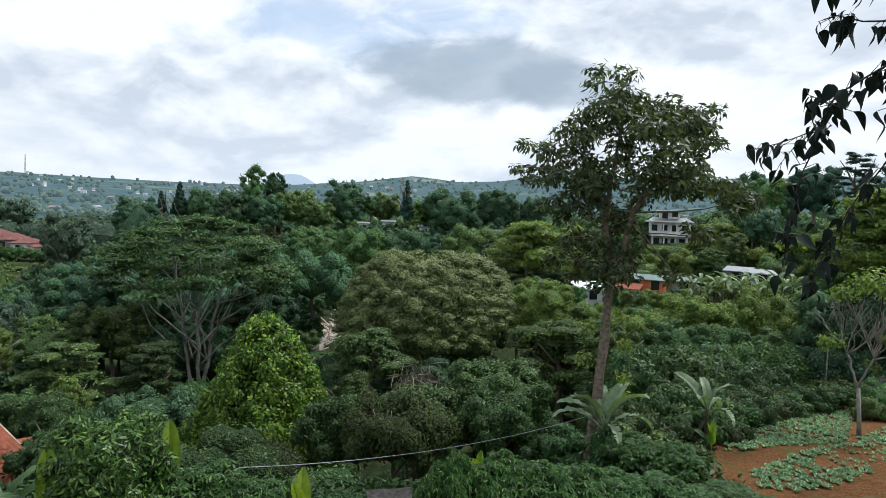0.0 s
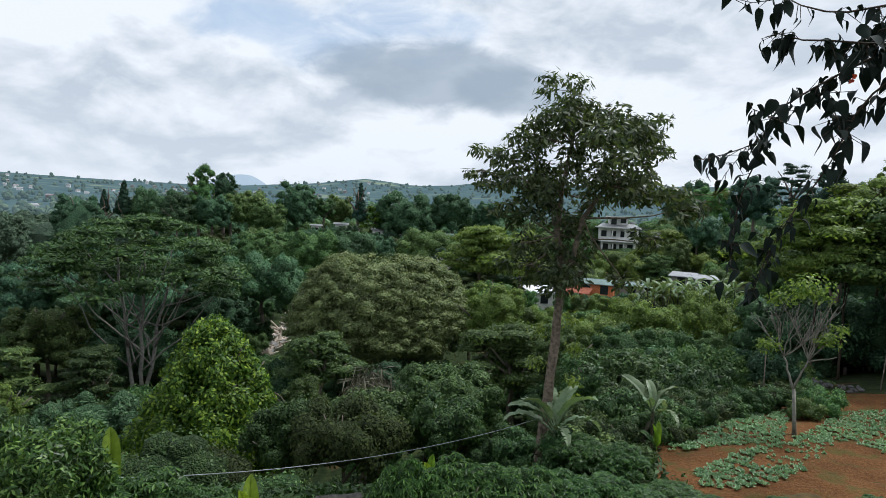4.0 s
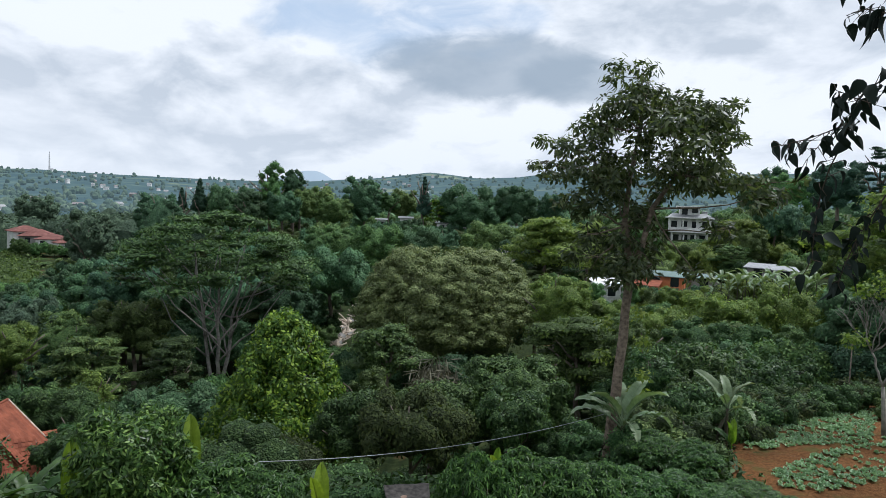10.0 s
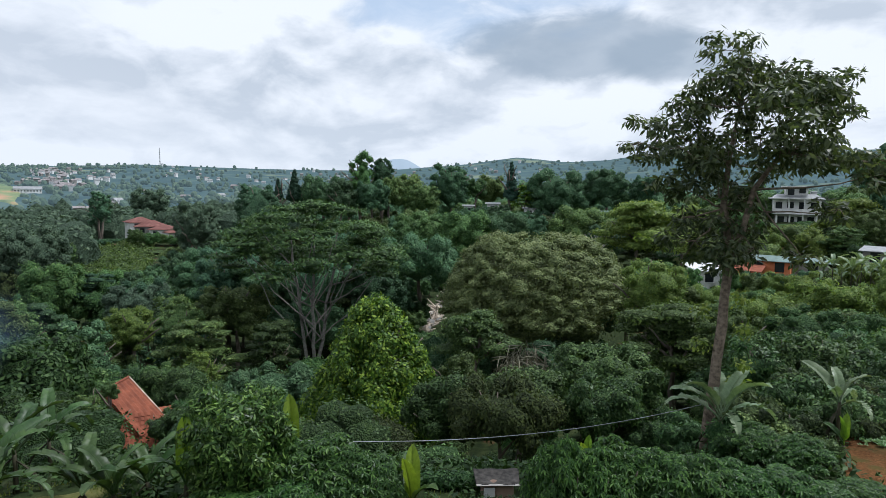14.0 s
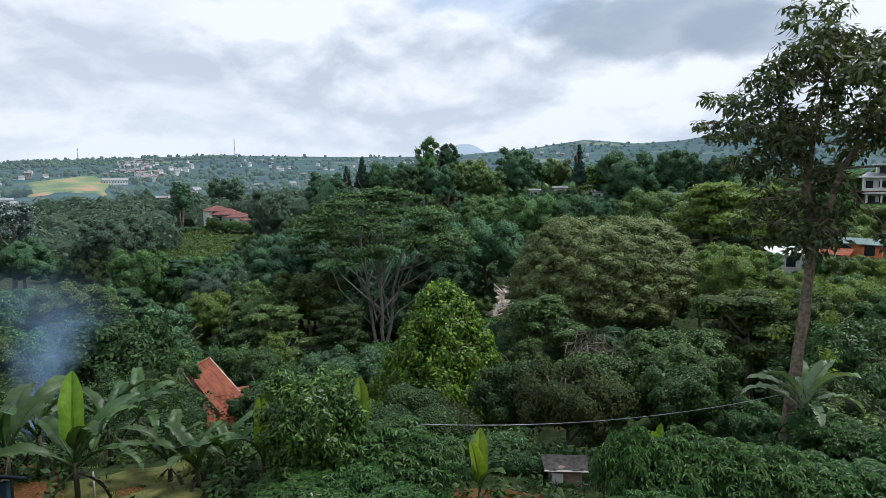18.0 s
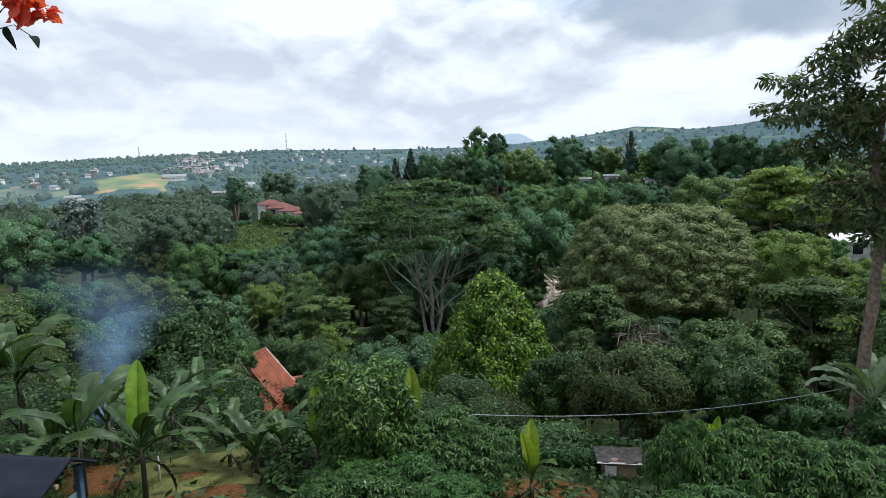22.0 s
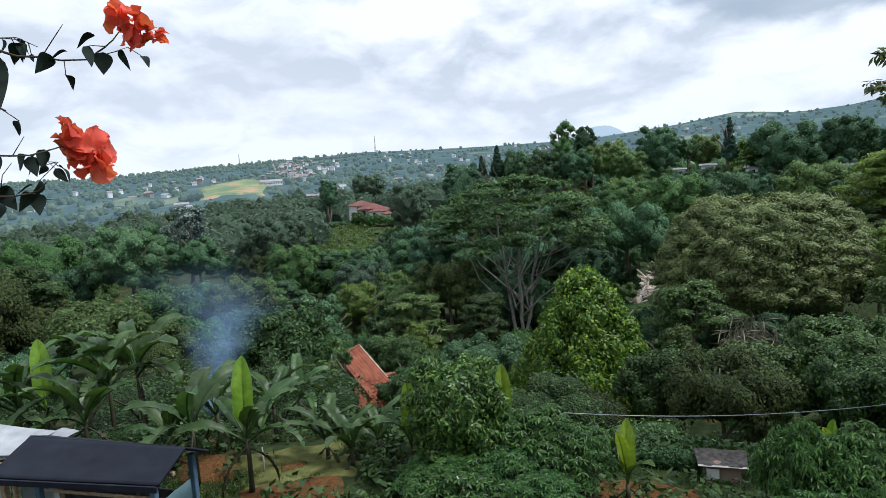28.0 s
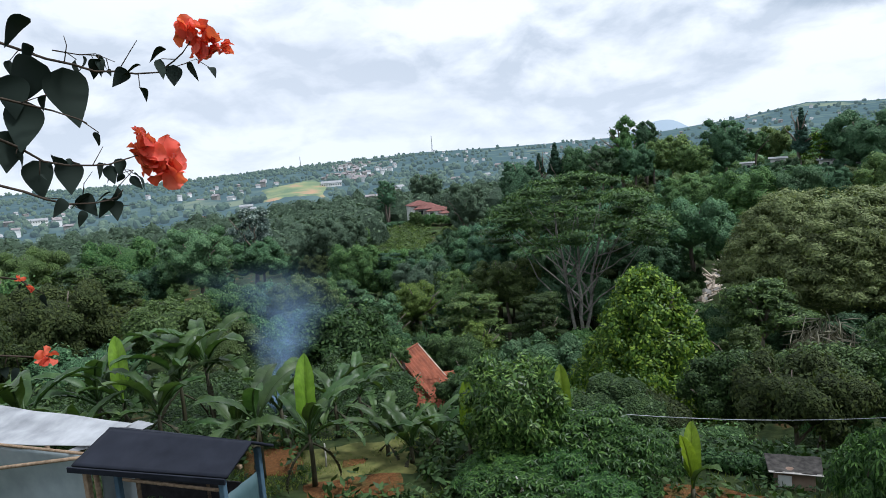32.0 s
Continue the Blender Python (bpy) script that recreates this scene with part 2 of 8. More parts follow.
LEAF = leaf_mat("leaf_mid_green", (0.036, 0.088, 0.029), (0.092, 0.184, 0.056), (0.190, 0.300, 0.098), vary=0.34)
# dark green with a blue, lightened cast that paints in distance haze
LEAF_DARK_HAZED = leaf_mat("leaf_dark_green", (0.034, 0.086, 0.046), (0.072, 0.164, 0.085), (0.134, 0.256, 0.130), vary=0.34)
LEAF_DEEP = leaf_mat("leaf_deep_green", (0.024, 0.060, 0.021), (0.058, 0.128, 0.040), (0.118, 0.210, 0.068), vary=0.3)
LEAF_OLIVE = leaf_mat("leaf_olive", (0.036, 0.066, 0.018), (0.084, 0.136, 0.040), (0.165, 0.230, 0.085), 0.55, 0.35, 0.1)
LEAF_BRIGHT = leaf_mat("leaf_bright_green", (0.024, 0.066, 0.009), (0.076, 0.160, 0.018), (0.262, 0.380, 0.046), 0.5, 0.3, 0.1)
LEAF_DOME = leaf_mat("leaf_olive_fine", (0.084, 0.120, 0.048), (0.172, 0.228, 0.092), (0.290, 0.352, 0.165), 0.6, 0.25, 0.1)
LEAF_BLUE = leaf_mat("needle_blue_green", (0.018, 0.052, 0.036), (0.040, 0.100, 0.068), (0.084, 0.165, 0.115))
LEAF_SILVER = leaf_mat("leaf_silver_tipped", (0.022, 0.050, 0.044), (0.060, 0.105, 0.096), (0.36, 0.44, 0.42), 0.45, 0.1, 0.05)
# brown-green leaves, darkened in colour for the shade of the hollow
LEAF_BROWN = leaf_mat("leaf_brownish", (0.024, 0.040, 0.012), (0.050, 0.074, 0.022), (0.088, 0.116, 0.036), 0.8, 0.25, 0.2)
LEAF_CASSAVA = leaf_mat("leaf_cassava", (0.017, 0.052, 0.013), (0.038, 0.100, 0.022), (0.100, 0.205, 0.048), 0.42, 0.3, 0.1)
LEAF_BANANA = blade_mat("leaf_banana", (0.024, 0.056, 0.016), (0.044, 0.090, 0.026), (0.084, 0.145, 0.048), 0.42, 0.3)
LEAF_BANANA_PALE = blade_mat("leaf_banana_pale", (0.11, 0.175, 0.095), (0.17, 0.245, 0.140), (0.26, 0.34, 0.21), 0.4, 0.25)
LEAF_BANANA_YOUNG = blade_mat("leaf_banana_young", (0.115, 0.200, 0.022), (0.165, 0.265, 0.032), (0.240, 0.350, 0.055), 0.35, 0.4)
LEAF_CABBAGE = leaf_mat("leaf_cabbage", (0.134, 0.240, 0.138), (0.224, 0.361, 0.220), (0.367, 0.514, 0.349), 0.5, 0.15, 0.1)
# near-black base colour stands in for leaves seen against the light
LEAF_VINE_BACKLIT = leaf_mat("leaf_vine", (0.007, 0.014, 0.012), (0.011, 0.021, 0.017), (0.020, 0.034, 0.022), 0.85, 0.05, 0.1)
GRASS = leaf_mat("grass_blades", (0.082, 0.129, 0.023), (0.152, 0.198, 0.046), (0.256, 0.279, 0.093), 0.6, 0.3, 0.1)
DRY = leaf_mat("dry_fronds", (0.079, 0.079, 0.062), (0.146, 0.141, 0.112), (0.270, 0.259, 0.214), 0.8, 0.1, 0.1)
PETAL = leaf_mat("petal_orange", (0.58, 0.080, 0.052), (0.72, 0.120, 0.080), (0.82, 0.185, 0.125), 0.7, 0.35, 0.05)
# yellow-green, raised further for the sun on the village slope
LEAF_YELLOW = leaf_mat("leaf_yellow_green", (0.078, 0.140, 0.028), (0.168, 0.252, 0.058), (0.300, 0.390, 0.104), 0.5, 0.4, 0.12)
LEAF_LUSH = leaf_mat("leaf_lush_broad", (0.017, 0.050, 0.016), (0.048, 0.104, 0.030), (0.112, 0.190, 0.066), 0.45, 0.25, 0.2)
# leaf green paled and blued in its base colour for the valley haze
LEAF_VALLEY_HAZED = leaf_mat("leaf_valley_green", (0.050, 0.088, 0.060), (0.084, 0.138, 0.092), (0.135, 0.200, 0.132), 0.8, 0.1, 0.2)
LEAF_WEED = leaf_mat("leaf_weeds", (0.017, 0.043, 0.012), (0.038, 0.081, 0.022), (0.072, 0.128, 0.036), 0.6, 0.2, 0.1)
LEAF_MANGO = leaf_mat("leaf_hanging_glossy", (0.020, 0.054, 0.011), (0.062, 0.140, 0.028), (0.220, 0.350, 0.092), 0.4, 0.25, 0.1)
BARK = plain_mat("bark_grey_brown", (0.10, 0.085, 0.07), (0.24, 0.20, 0.165), 9.0, 0.9, 0.6)
BARK_PALE = plain_mat("bark_pale", (0.34, 0.32, 0.29), (0.54, 0.51, 0.47), 5.0, 0.85, 0.4)
BARK_LIMB = plain_mat("bark_grey_limbs", (0.16, 0.152, 0.135), (0.31, 0.295, 0.265), 5.0, 0.85, 0.4)
BARK_TALL = plain_mat("bark_tall_tree", (0.085, 0.066, 0.050), (0.27, 0.215, 0.165), 11.0, 0.9, 0.9, dist=0.03)
STEM_BANANA = plain_mat("banana_stem", (0.020, 0.020, 0.012), (0.062, 0.058, 0.030), 4.0, 0.6, 0.3)
TWIG = plain_mat("twig_dark", (0.03, 0.022, 0.016), (0.075, 0.055, 0.04), 30.0, 0.8, 0.3)
BARK_GREY = plain_mat("bark_grey_twigs", (0.13, 0.125, 0.105), (0.29, 0.28, 0.24), 6.0, 0.9, 0.4)


def soil_mat():
    """Tilled red-brown earth: clods, damp patches and thin green growth."""
    m, nt, b = shader("red_soil", 0.95, 0, 0.1)
    n1, n2, n3 = noise_of(nt, 14.0, 8, 0.7), noise_of(nt, 1.3, 5), noise_of(nt, 0.5, 4)
    c = ramp(nt, n1, [(0.3, (0.062, 0.030, 0.012)), (0.5, (0.142, 0.066, 0.025)), (0.72, (0.24, 0.116, 0.046))])
    c = blend(nt, ramp(nt, n2, [(0.52, (0, 0, 0)), (0.66, (0.8, 0.8, 0.8))]), c, (0.085, 0.085, 0.026))
    c = blend(nt, 1.0, c, ramp(nt, n3, [(0.35, (0.7, 0.68, 0.66)), (0.65, (1.1, 1.1, 1.1))]), "MULTIPLY")
    nt.links.new(c, b.inputs["Base Color"])
    bump(nt, b, n1, 1.0, 0.06)
    return m


SOIL = soil_mat()

# mesh helpers ----------------------------------------------------------------


def mesh_np(name, verts, faces, mat, smooth=False):
    me = bpy.data.meshes.new(name)
    me.from_pydata(verts.tolist() if hasattr(verts, "tolist") else verts, [], faces.tolist() if hasattr(faces, "tolist") else faces)
    for m in (mat if isinstance(mat, (list, tuple)) else (mat,)):
        me.materials.append(m)
    if smooth:
        me.polygons.foreach_set("use_smooth", [True] * len(me.polygons))
    me.update()
    return me


def put(name, me, parent=None, label=""):
    ob = new(name, me)
    if parent is not None:
        ob.parent = parent
    if label:
        ob["label"] = label
    return ob


def part(name, bm, mat, parent, label="", smooth=False):
    me = bpy.data.meshes.new(name)
    bm.to_mesh(me)
    bm.free()
    me.materials.append(mat)
    if smooth:
        me.polygons.foreach_set("use_smooth", [True] * len(me.polygons))
    return put(name, me, parent, label)


def thing(name, x, y, z, label, category, group="", kind="", rz=0.0):
    ob = new(name)
    ob.empty_display_size = 0.2
    ob.matrix_world = pose(x, y, z, 0, 0, rz)
    return tagged(ob, label, category, group, kind)


def polar(az, d):
    """A place d metres off, az degrees to the left of straight ahead."""
    return -math.sin(radians(az)) * d, math.cos(radians(az)) * d


def box(bm, x0, y0, z0, x1, y1, z1, bevel=0.0):
    vs = [bm.verts.new(p) for p in ((x0, y0, z0), (x1, y0, z0), (x1, y1, z0), (x0, y1, z0), (x0, y0, z1), (x1, y0, z1), (x1, y1, z1), (x0, y1, z1))]
    fs = [bm.faces.new([vs[i] for i in q]) for q in ((3, 2, 1, 0), (4, 5, 6, 7), (0, 1, 5, 4), (1, 2, 6, 5), (2, 3, 7, 6), (3, 0, 4, 7))]
    if bevel:
        es = list({e for f in fs for e in f.edges})
        bmesh.ops.bevel(bm, geom=es, offset=bevel, segments=1, affect="EDGES")
    return bm


def tubes(paths, sides=6):
    """Tapered round stems: each path a list of (x, y, z, radius)."""
    V, F = [], []
    for path in paths:
        p = np.array(path, float)
        base = len(V)
        n = len(p)
        for i in range(n):
            d = p[min(i + 1, n - 1), :3] - p[max(i - 1, 0), :3]
            d /= np.linalg.norm(d) + 1e-9
            s = np.cross(d, (0.31, 0.94, 0.12) if abs(d[2]) > 0.8 else (0, 0, 1))
            s /= np.linalg.norm(s) + 1e-9
            t = np.cross(d, s)
            for k in range(sides):
                a = 2 * math.pi * k / sides
                V.append(p[i, :3] + p[i, 3] * (math.cos(a) * s + math.sin(a) * t))
        for i in range(n - 1):
            for k in range(sides):
                a, b = base + i * sides + k, base + i * sides + (k + 1) % sides
                F.append((a, b, b + sides, a + sides))
        F.append(tuple(base + (n - 1) * sides + k for k in range(sides)))
        F.append(tuple(base + k for k in reversed(range(sides))))
    return np.array(V), F


def limb(rng, a, b, r0, r1, n=5, wob=0.06, sag=0.0):
    a, b = np.array(a, float), np.array(b, float)
    L = np.linalg.norm(b - a)
    out = []
    for i in range(n + 1):
        s = i / n
        p = a + (b - a) * s
        if 0 < i < n:
            p = p + rng.normal(0, wob * L, 3) * (0.6, 0.6, 0.3)
        p[2] += sag * L * 4 * s * (1 - s)
        out.append((*p, r0 + (r1 - r0) * s))
    return out


def unit(v):
    return v / (np.linalg.norm(v, axis=-1, keepdims=True) + 1e-9)


def leaves_at(rng, pts, nrm, length, width, droop=0.3, fold=0.25, spread=0.5, face=1.0, jitter=0.35):
    """Pointed, folded leaves (two triangles a side) at pts; they face along nrm and hang by droop."""
    n = len(pts)
    rnd = unit(rng.normal(0, 1, (n, 3)))
    nn = unit(nrm * face + rnd * spread * 0.6 + np.array([0, 0, 0.25]))
    ax = unit(np.cross(nn, unit(rng.normal(0, 1, (n, 3)))))
    out = nrm * 0.5 + np.array([0, 0, -droop])
    ax = unit(ax + out * 0.9)
    side = unit(np.cross(nn, ax))
    nn = unit(np.cross(ax, side))
    L = length * rng.uniform(1 - jitter, 1 + jitter, (n, 1))
    W = width * rng.uniform(1 - jitter, 1 + jitter, (n, 1)) * 0.5
    v0 = pts
    mid = pts + ax * L * 0.45
    v1 = mid + side * W - nn * W * fold
    v2 = pts + ax * L - nn * L * 0.12
    v3 = mid - side * W - nn * W * fold
    V = np.stack([v0, v1, v2, v3], 1).reshape(-1, 3)
    i = np.arange(n)[:, None] * 4
    F = np.concatenate([i + np.array([[0, 1, 2]]), i + np.array([[0, 2, 3]])], 0)
    return V, F


_ICO = {}


def ico(level):
    if level not in _ICO:
        bm = bmesh.new()
        bmesh.ops.create_icosphere(bm, subdivisions=level, radius=1)
        bm.verts.ensure_lookup_table()
        _ICO[level] = (np.array([v.co[:] for v in bm.verts]), np.array([[v.index for v in f.verts] for f in bm.faces]))
        bm.free()
    return _ICO[level]


def on_lobes(rng, lobes, n, depth=0.3, below=-0.6):
    """Places on the outer skin of a heap of lobes (cx, cy, cz, rx, ry, rz), and the way out of it."""
    lobes = np.array(lobes, float)
    area = (lobes[:, 3] * lobes[:, 4] * lobes[:, 5]) ** (2 / 3)
    pick = rng.choice(len(lobes), int(n * 2.2), p=area / area.sum())
    d = unit(rng.normal(0, 1, (len(pick), 3)))
    keep = d[:, 2] > below + rng.uniform(-0.3, 0.3, len(pick))
    d, pick = d[keep], pick[keep]
    c, r = lobes[pick, :3], lobes[pick, 3:]
    p = c + d * r * (1 - depth * rng.uniform(0, 1, (len(d), 1)) ** 1.5)
    nr = unit(d / r)
    ok = np.ones(len(p), bool)
    for k, lo in enumerate(lobes):
        q = (((p - lo[:3]) / lo[3:]) ** 2).sum(1)
        ok &= (q > 0.55) | (pick == k)
    p, nr = p[ok][:n], nr[ok][:n]
    return p, nr


OUTWARD = {}


def crown_mesh(name, seed, lobes, n, length, width, mat, droop=0.35, depth=0.3, core=0.84, below=-0.6, spread=0.75, level=1):
    """A crown: lobes full of leaves over an uneven heart of packed foliage."""
    rng = np.random.default_rng(seed)
    p, nr = on_lobes(rng, lobes, n, depth, below)
    V, F = leaves_at(rng, p, nr, length, width, droop, spread=spread)
    normals = None
    if core:
        # leaves are turned outwards, so that light models the crown as a whole
        mid = np.array(lobes)[:, :3].mean(0)
        size = np.abs(p - mid).max(0) + 0.01
        out = unit(unit((p - mid) / size) * 0.6 + nr * 0.8)
        q = V.reshape(-1, 4, 3)
        face = unit(np.cross(q[:, 1] - q[:, 0], q[:, 2] - q[:, 0]))
        flip = (face * out).sum(1) < 0
        q[flip] = q[flip][:, [0, 3, 2, 1]]
        face[flip] *= -1
        V = q.reshape(-1, 3)
        normals = [np.repeat(unit(out * 0.62 + face * 0.38), 4, 0)]
    vs, fs = [V], [F]
    base = len(V)
    if core:
        iv, fi = ico(level)
        for cx, cy, cz, rx, ry, rz in lobes:
            k = core * (1 + rng.normal(0, 0.09, (len(iv), 1)))
            vs.append(np.array([cx, cy, cz]) + iv * np.array([rx, ry, rz]) * k)
            fs.append(fi + base)
            base += len(iv)
            normals.append(unit(iv + rng.normal(0, 0.1, iv.shape)))
    if mat.name not in CORES:
        CORES[mat.name] = core_mat(mat.name, *TONES[mat.name])
    me = mesh_np(name, np.concatenate(vs), np.concatenate(fs), (mat, CORES[mat.name]) if core else mat, bool(core))
    if core:
        me.polygons.foreach_set("material_index", [0] * len(F) + [1] * (len(me.polygons) - len(F)))
        OUTWARD[me.name] = np.concatenate(normals)
        me.normals_split_custom_set_from_vertices(OUTWARD[me.name].tolist())
    return me


def heap(rng, kind, k, tall=1.5):
    """Lobes of a crown of radius 1, standing on z = 0, tall high."""
    out = []
    for i in range(k):
        s = (i + 0.5) / k
        a = i * 2.399 + rng.uniform(-0.5, 0.5)
        if kind == "round":
            z = 0.14 + 0.72 * s
            r = math.sqrt(max(0.05, 1 - ((z - 0.45) / 0.56) ** 2)) * rng.uniform(0.58, 0.8)
            q, flat = rng.uniform(0.6, 1.0) * 1.45 / math.sqrt(k), 0.86
        elif kind == "cone":
            z = 0.05 + 0.89 * s
            r = (1.0 - z) ** 0.72 * 0.9 * rng.uniform(0.84, 1.0)
            q, flat = 0.09 + 0.15 * (1 - z) * rng.uniform(0.7, 1.2), 0.85
        elif kind == "dome":
            z = 0.10 + 0.76 * s
            r = math.sqrt(max(0.0, 1 - (z / 1.0) ** 2)) * rng.uniform(0.86, 0.95)
            q, flat = rng.uniform(0.055, 0.11), 0.62
        elif kind == "flat":
            z = 0.15 + 0.8 * s
            r = (1.0 - 0.6 * z ** 2) * rng.uniform(0.2, 0.85)
            q, flat = rng.uniform(0.2, 0.36), 0.3
        elif kind == "tall":
            z = 0.1 + 0.82 * s
            r = math.sin(math.pi * (0.22 + 0.68 * z)) * rng.uniform(0.3, 0.75)
            q, flat = rng.uniform(0.2, 0.38) * 4.0 / math.sqrt(k), 0.85
        elif kind == "pine":
            z = 0.04 + 0.9 * s
            r = (1.0 - z) * 0.5
            q, flat = 0.2 + 0.55 * (1 - z), 0.7
        out.append((math.cos(a) * r, math.sin(a) * r, z * tall, q, q, q * flat))
    if kind == "round":
        out.append((0, 0, 0.47 * tall, 0.78, 0.78, 0.43 * tall))
    if kind == "dome":
        out.append((0, 0, 0.26 * tall, 0.93, 0.93, 0.66 * tall))
    if kind == "cone":
        out += [(0, 0, 0.33 * tall, 0.7, 0.7, 0.32 * tall), (0, 0, 0.68 * tall, 0.4, 0.4, 0.24 * tall)]
    if kind == "tall":
        out.append((0, 0, 0.45 * tall, 0.55, 0.55, 0.38 * tall))
    if kind == "pine":
        out += [(0, 0, 0.3 * tall, 0.55, 0.55, 0.3 * tall), (0, 0, 0.7 * tall, 0.28, 0.28, 0.28 * tall)]
    return out


STOCK = {}


def stock(kind, mat, n, leaf, v, lobes=16, tall=1.5, slim=0.5, **kw):
    """A crown of a kind and a foliage, made once and shared."""
    n = max(400, round(n / 400) * 400)
    leaf = round(leaf * (0.68 if leaf > 0.075 else 0.85), 3)
    key = (kind, mat.name, n, leaf, v, tall)
    if key not in STOCK:
        rng = np.random.default_rng(hash_of(key))
        STOCK[key] = crown_mesh("crown_" + kind, hash_of(key) + 1, heap(rng, kind, lobes, tall), n, leaf, leaf * slim, mat, **kw)
    return STOCK[key]


def hash_of(key):
    s = 7
    for ch in str(key):
        s = (s * 31 + ord(ch)) % 1000003
    return s


TRUNKS = {}


def trunk_mesh(mat, v, limbs=5):
    """A unit trunk: height 1, up into the crown, with its limbs."""
    key = (mat.name, v, limbs)
    if key not in TRUNKS:
        rng = np.random.default_rng(900 + v + limbs * 17)
        lean = rng.normal(0, 0.04, 2)
        stem = [(lean[0] * s + rng.normal(0, 0.012), lean[1] * s + rng.normal(0, 0.012), s * 1.0, 0.034 * (1.25 - s)) for s in np.linspace(0, 1, 7)]
        paths = [stem]
        for i in range(limbs):
            s = rng.uniform(0.45, 0.85)
            a = i * 2.4 + rng.uniform(0, 1)
            b = (lean[0] + math.cos(a) * rng.uniform(0.2, 0.4), lean[1] + math.sin(a) * rng.uniform(0.2, 0.4), s + rng.uniform(0.2, 0.4))
            paths.append(limb(rng, (lean[0] * s, lean[1] * s, s), b, 0.018, 0.005, 4))
        V, F = tubes(paths, 6)
        TRUNKS[key] = mesh_np("trunk", V, F, mat, True)
    return TRUNKS[key]


def tree(az, d, el, half, tall, kind="round", mat=None, bark=None, n=2600, leaf=0.105, v=0, label="", group="", foot=None, name="tree", turn=None, stem=1.0, limbs=5, lobes=30, **kw):
    """A tree whose crown's top stands el degrees above the eye's level, half metres to each side and tall high."""
    mat, bark = mat or LEAF, bark or BARK
    if n < 8000:
        n, leaf = int(n * 0.8), leaf * 1.1
    x, y = polar(az, d)
    g = ground_z(x, y) if foot is None else foot
    top = EYE_Z + d * math.tan(radians(el))
    low = top - tall
    if low < g + 0.05 * tall:
        low = g + 0.05 * tall
    t = thing(name, x, y, g - 0.05, label or "leafy green tree in the wooded valley", "tree", group, rz=(az * 37.7 + d * 11.3) % 360 if turn is None else turn)
    ratio = min(max(round((top - low) / half * 2) / 2, 0.5), 6.0)
    c = put("crown", stock(kind, mat, n, leaf, v, lobes, ratio, **kw), t)
    c.location, c.scale = (0, 0, low - g + 0.05), (half, half, (top - low) / ratio)
    k = put("trunk", trunk_mesh(bark, v % 3, limbs), t)
    h = low - g + (top - low) * 0.75
    k.scale = (max(h * 0.8, 1.5) * stem, max(h * 0.8, 1.5) * stem, h)
    return t


def join_woods(name, trees, label):
    """Trees too many to count, made into one wood."""
    V, F, N, M, mats, base = [], [], [], [], [], 0
    bpy.context.view_layer.update()
    for t in trees:
        for ob in list(t.children):
            me = ob.data
            m = np.array(t.matrix_world @ ob.matrix_local)
            v = np.empty(len(me.vertices) * 3)
            me.vertices.foreach_get("co", v)
            nr = OUTWARD.get(me.name)
            if nr is None:
                nr = np.empty(len(me.vertices) * 3)
                me.vertex_normals.foreach_get("vector", nr)
                nr = nr.reshape(-1, 3)
            V.append(v.reshape(-1, 3) @ m[:3, :3].T + m[:3, 3])
            N.append(unit(nr @ np.linalg.inv(m[:3, :3])))
            F += [tuple(base + i for i in p.vertices) for p in me.polygons]
            own = [wide_core(mt.name[:-7]) if mt.name.endswith("_packed") else mt for mt in me.materials]
            for mt in own:
                if mt not in mats:
                    mats.append(mt)
            slot = [mats.index(mt) for mt in own]
            M += [slot[p.material_index] for p in me.polygons]
            base += len(me.vertices)
            bpy.data.objects.remove(ob)
        bpy.data.objects.remove(t)
    me = mesh_np(name, np.concatenate(V), F, mats, True)
    me.polygons.foreach_set("material_index", M)
    me.normals_split_custom_set_from_vertices(np.concatenate(N).tolist())
    return tagged(put(name, me), label, "woods", kind="stuff")


# ground ----------------------------------------------------------------------
DIST = (0, 2, 7, 15, 22, 30, 45, 60, 90, 130, 170, 260, 400, 700, 1200)
SLOPES = []


def slope(az, skyline, *z):
    """Heights along one bearing at DIST, and how high its skyline stands, in degrees."""
    SLOPES.append((az, [*z, EYE_Z + 2400 * math.tan(radians(skyline)), EYE_Z + 2400 * math.tan(radians(skyline)) - 60]))


slope(-100, 4.0, 4.4, 4.4, 4.3, 4.3, 4.5, 5, 6, 8, 10, 14, 18, 24, 30, 40, 60)
slope(-60, 5.0, 4.4, 4.2, 2.0, 0.5, 0.3, 0.8, 1, 2, 4, 8, 12, 16, 14, 20, 40)
slope(-45, 4.0, 4.4, 4.2, 0.2, 0, 0, 0.5, 0.0, -0.5, 1, 6, 10, 12, 10, 10, 25)
slope(-30, 3.6, 4.4, 4.2, 0.2, 0, -0.2, -1, -4, -5, -4, 2, 6, 8, 6, 8, 20)
slope(-15, 3.3, 4.4, 4.2, 0.2, -0.1, -1.2, -5, -8, -9, -5, 0, 2, 2, 0, 4, 10)
slope(-8, 3.2, 4.4, 4.2, 0.2, -0.6, -4.2, -7.5, -9, -10, -7, -2, 0, -2, -4, 2, 10)
slope(-4.7, 2.7, 4.4, 4.2, 0.2, -0.8, -5.2, -8.5, -9.5, -10.5, -8, -3, 0, -3, -5, 1, 10)
slope(-1.6, 2.5, 4.4, 4.2, 0.2, -0.8, -5.6, -9, -10, -11, -9, -4, -1, -4, -6, 0, 10)
slope(3, 2.9, 4.4, 4.2, 0.2, -0.8, -5.8, -9, -10, -11, -9, -4, -1, -4, -6, 0, 10)
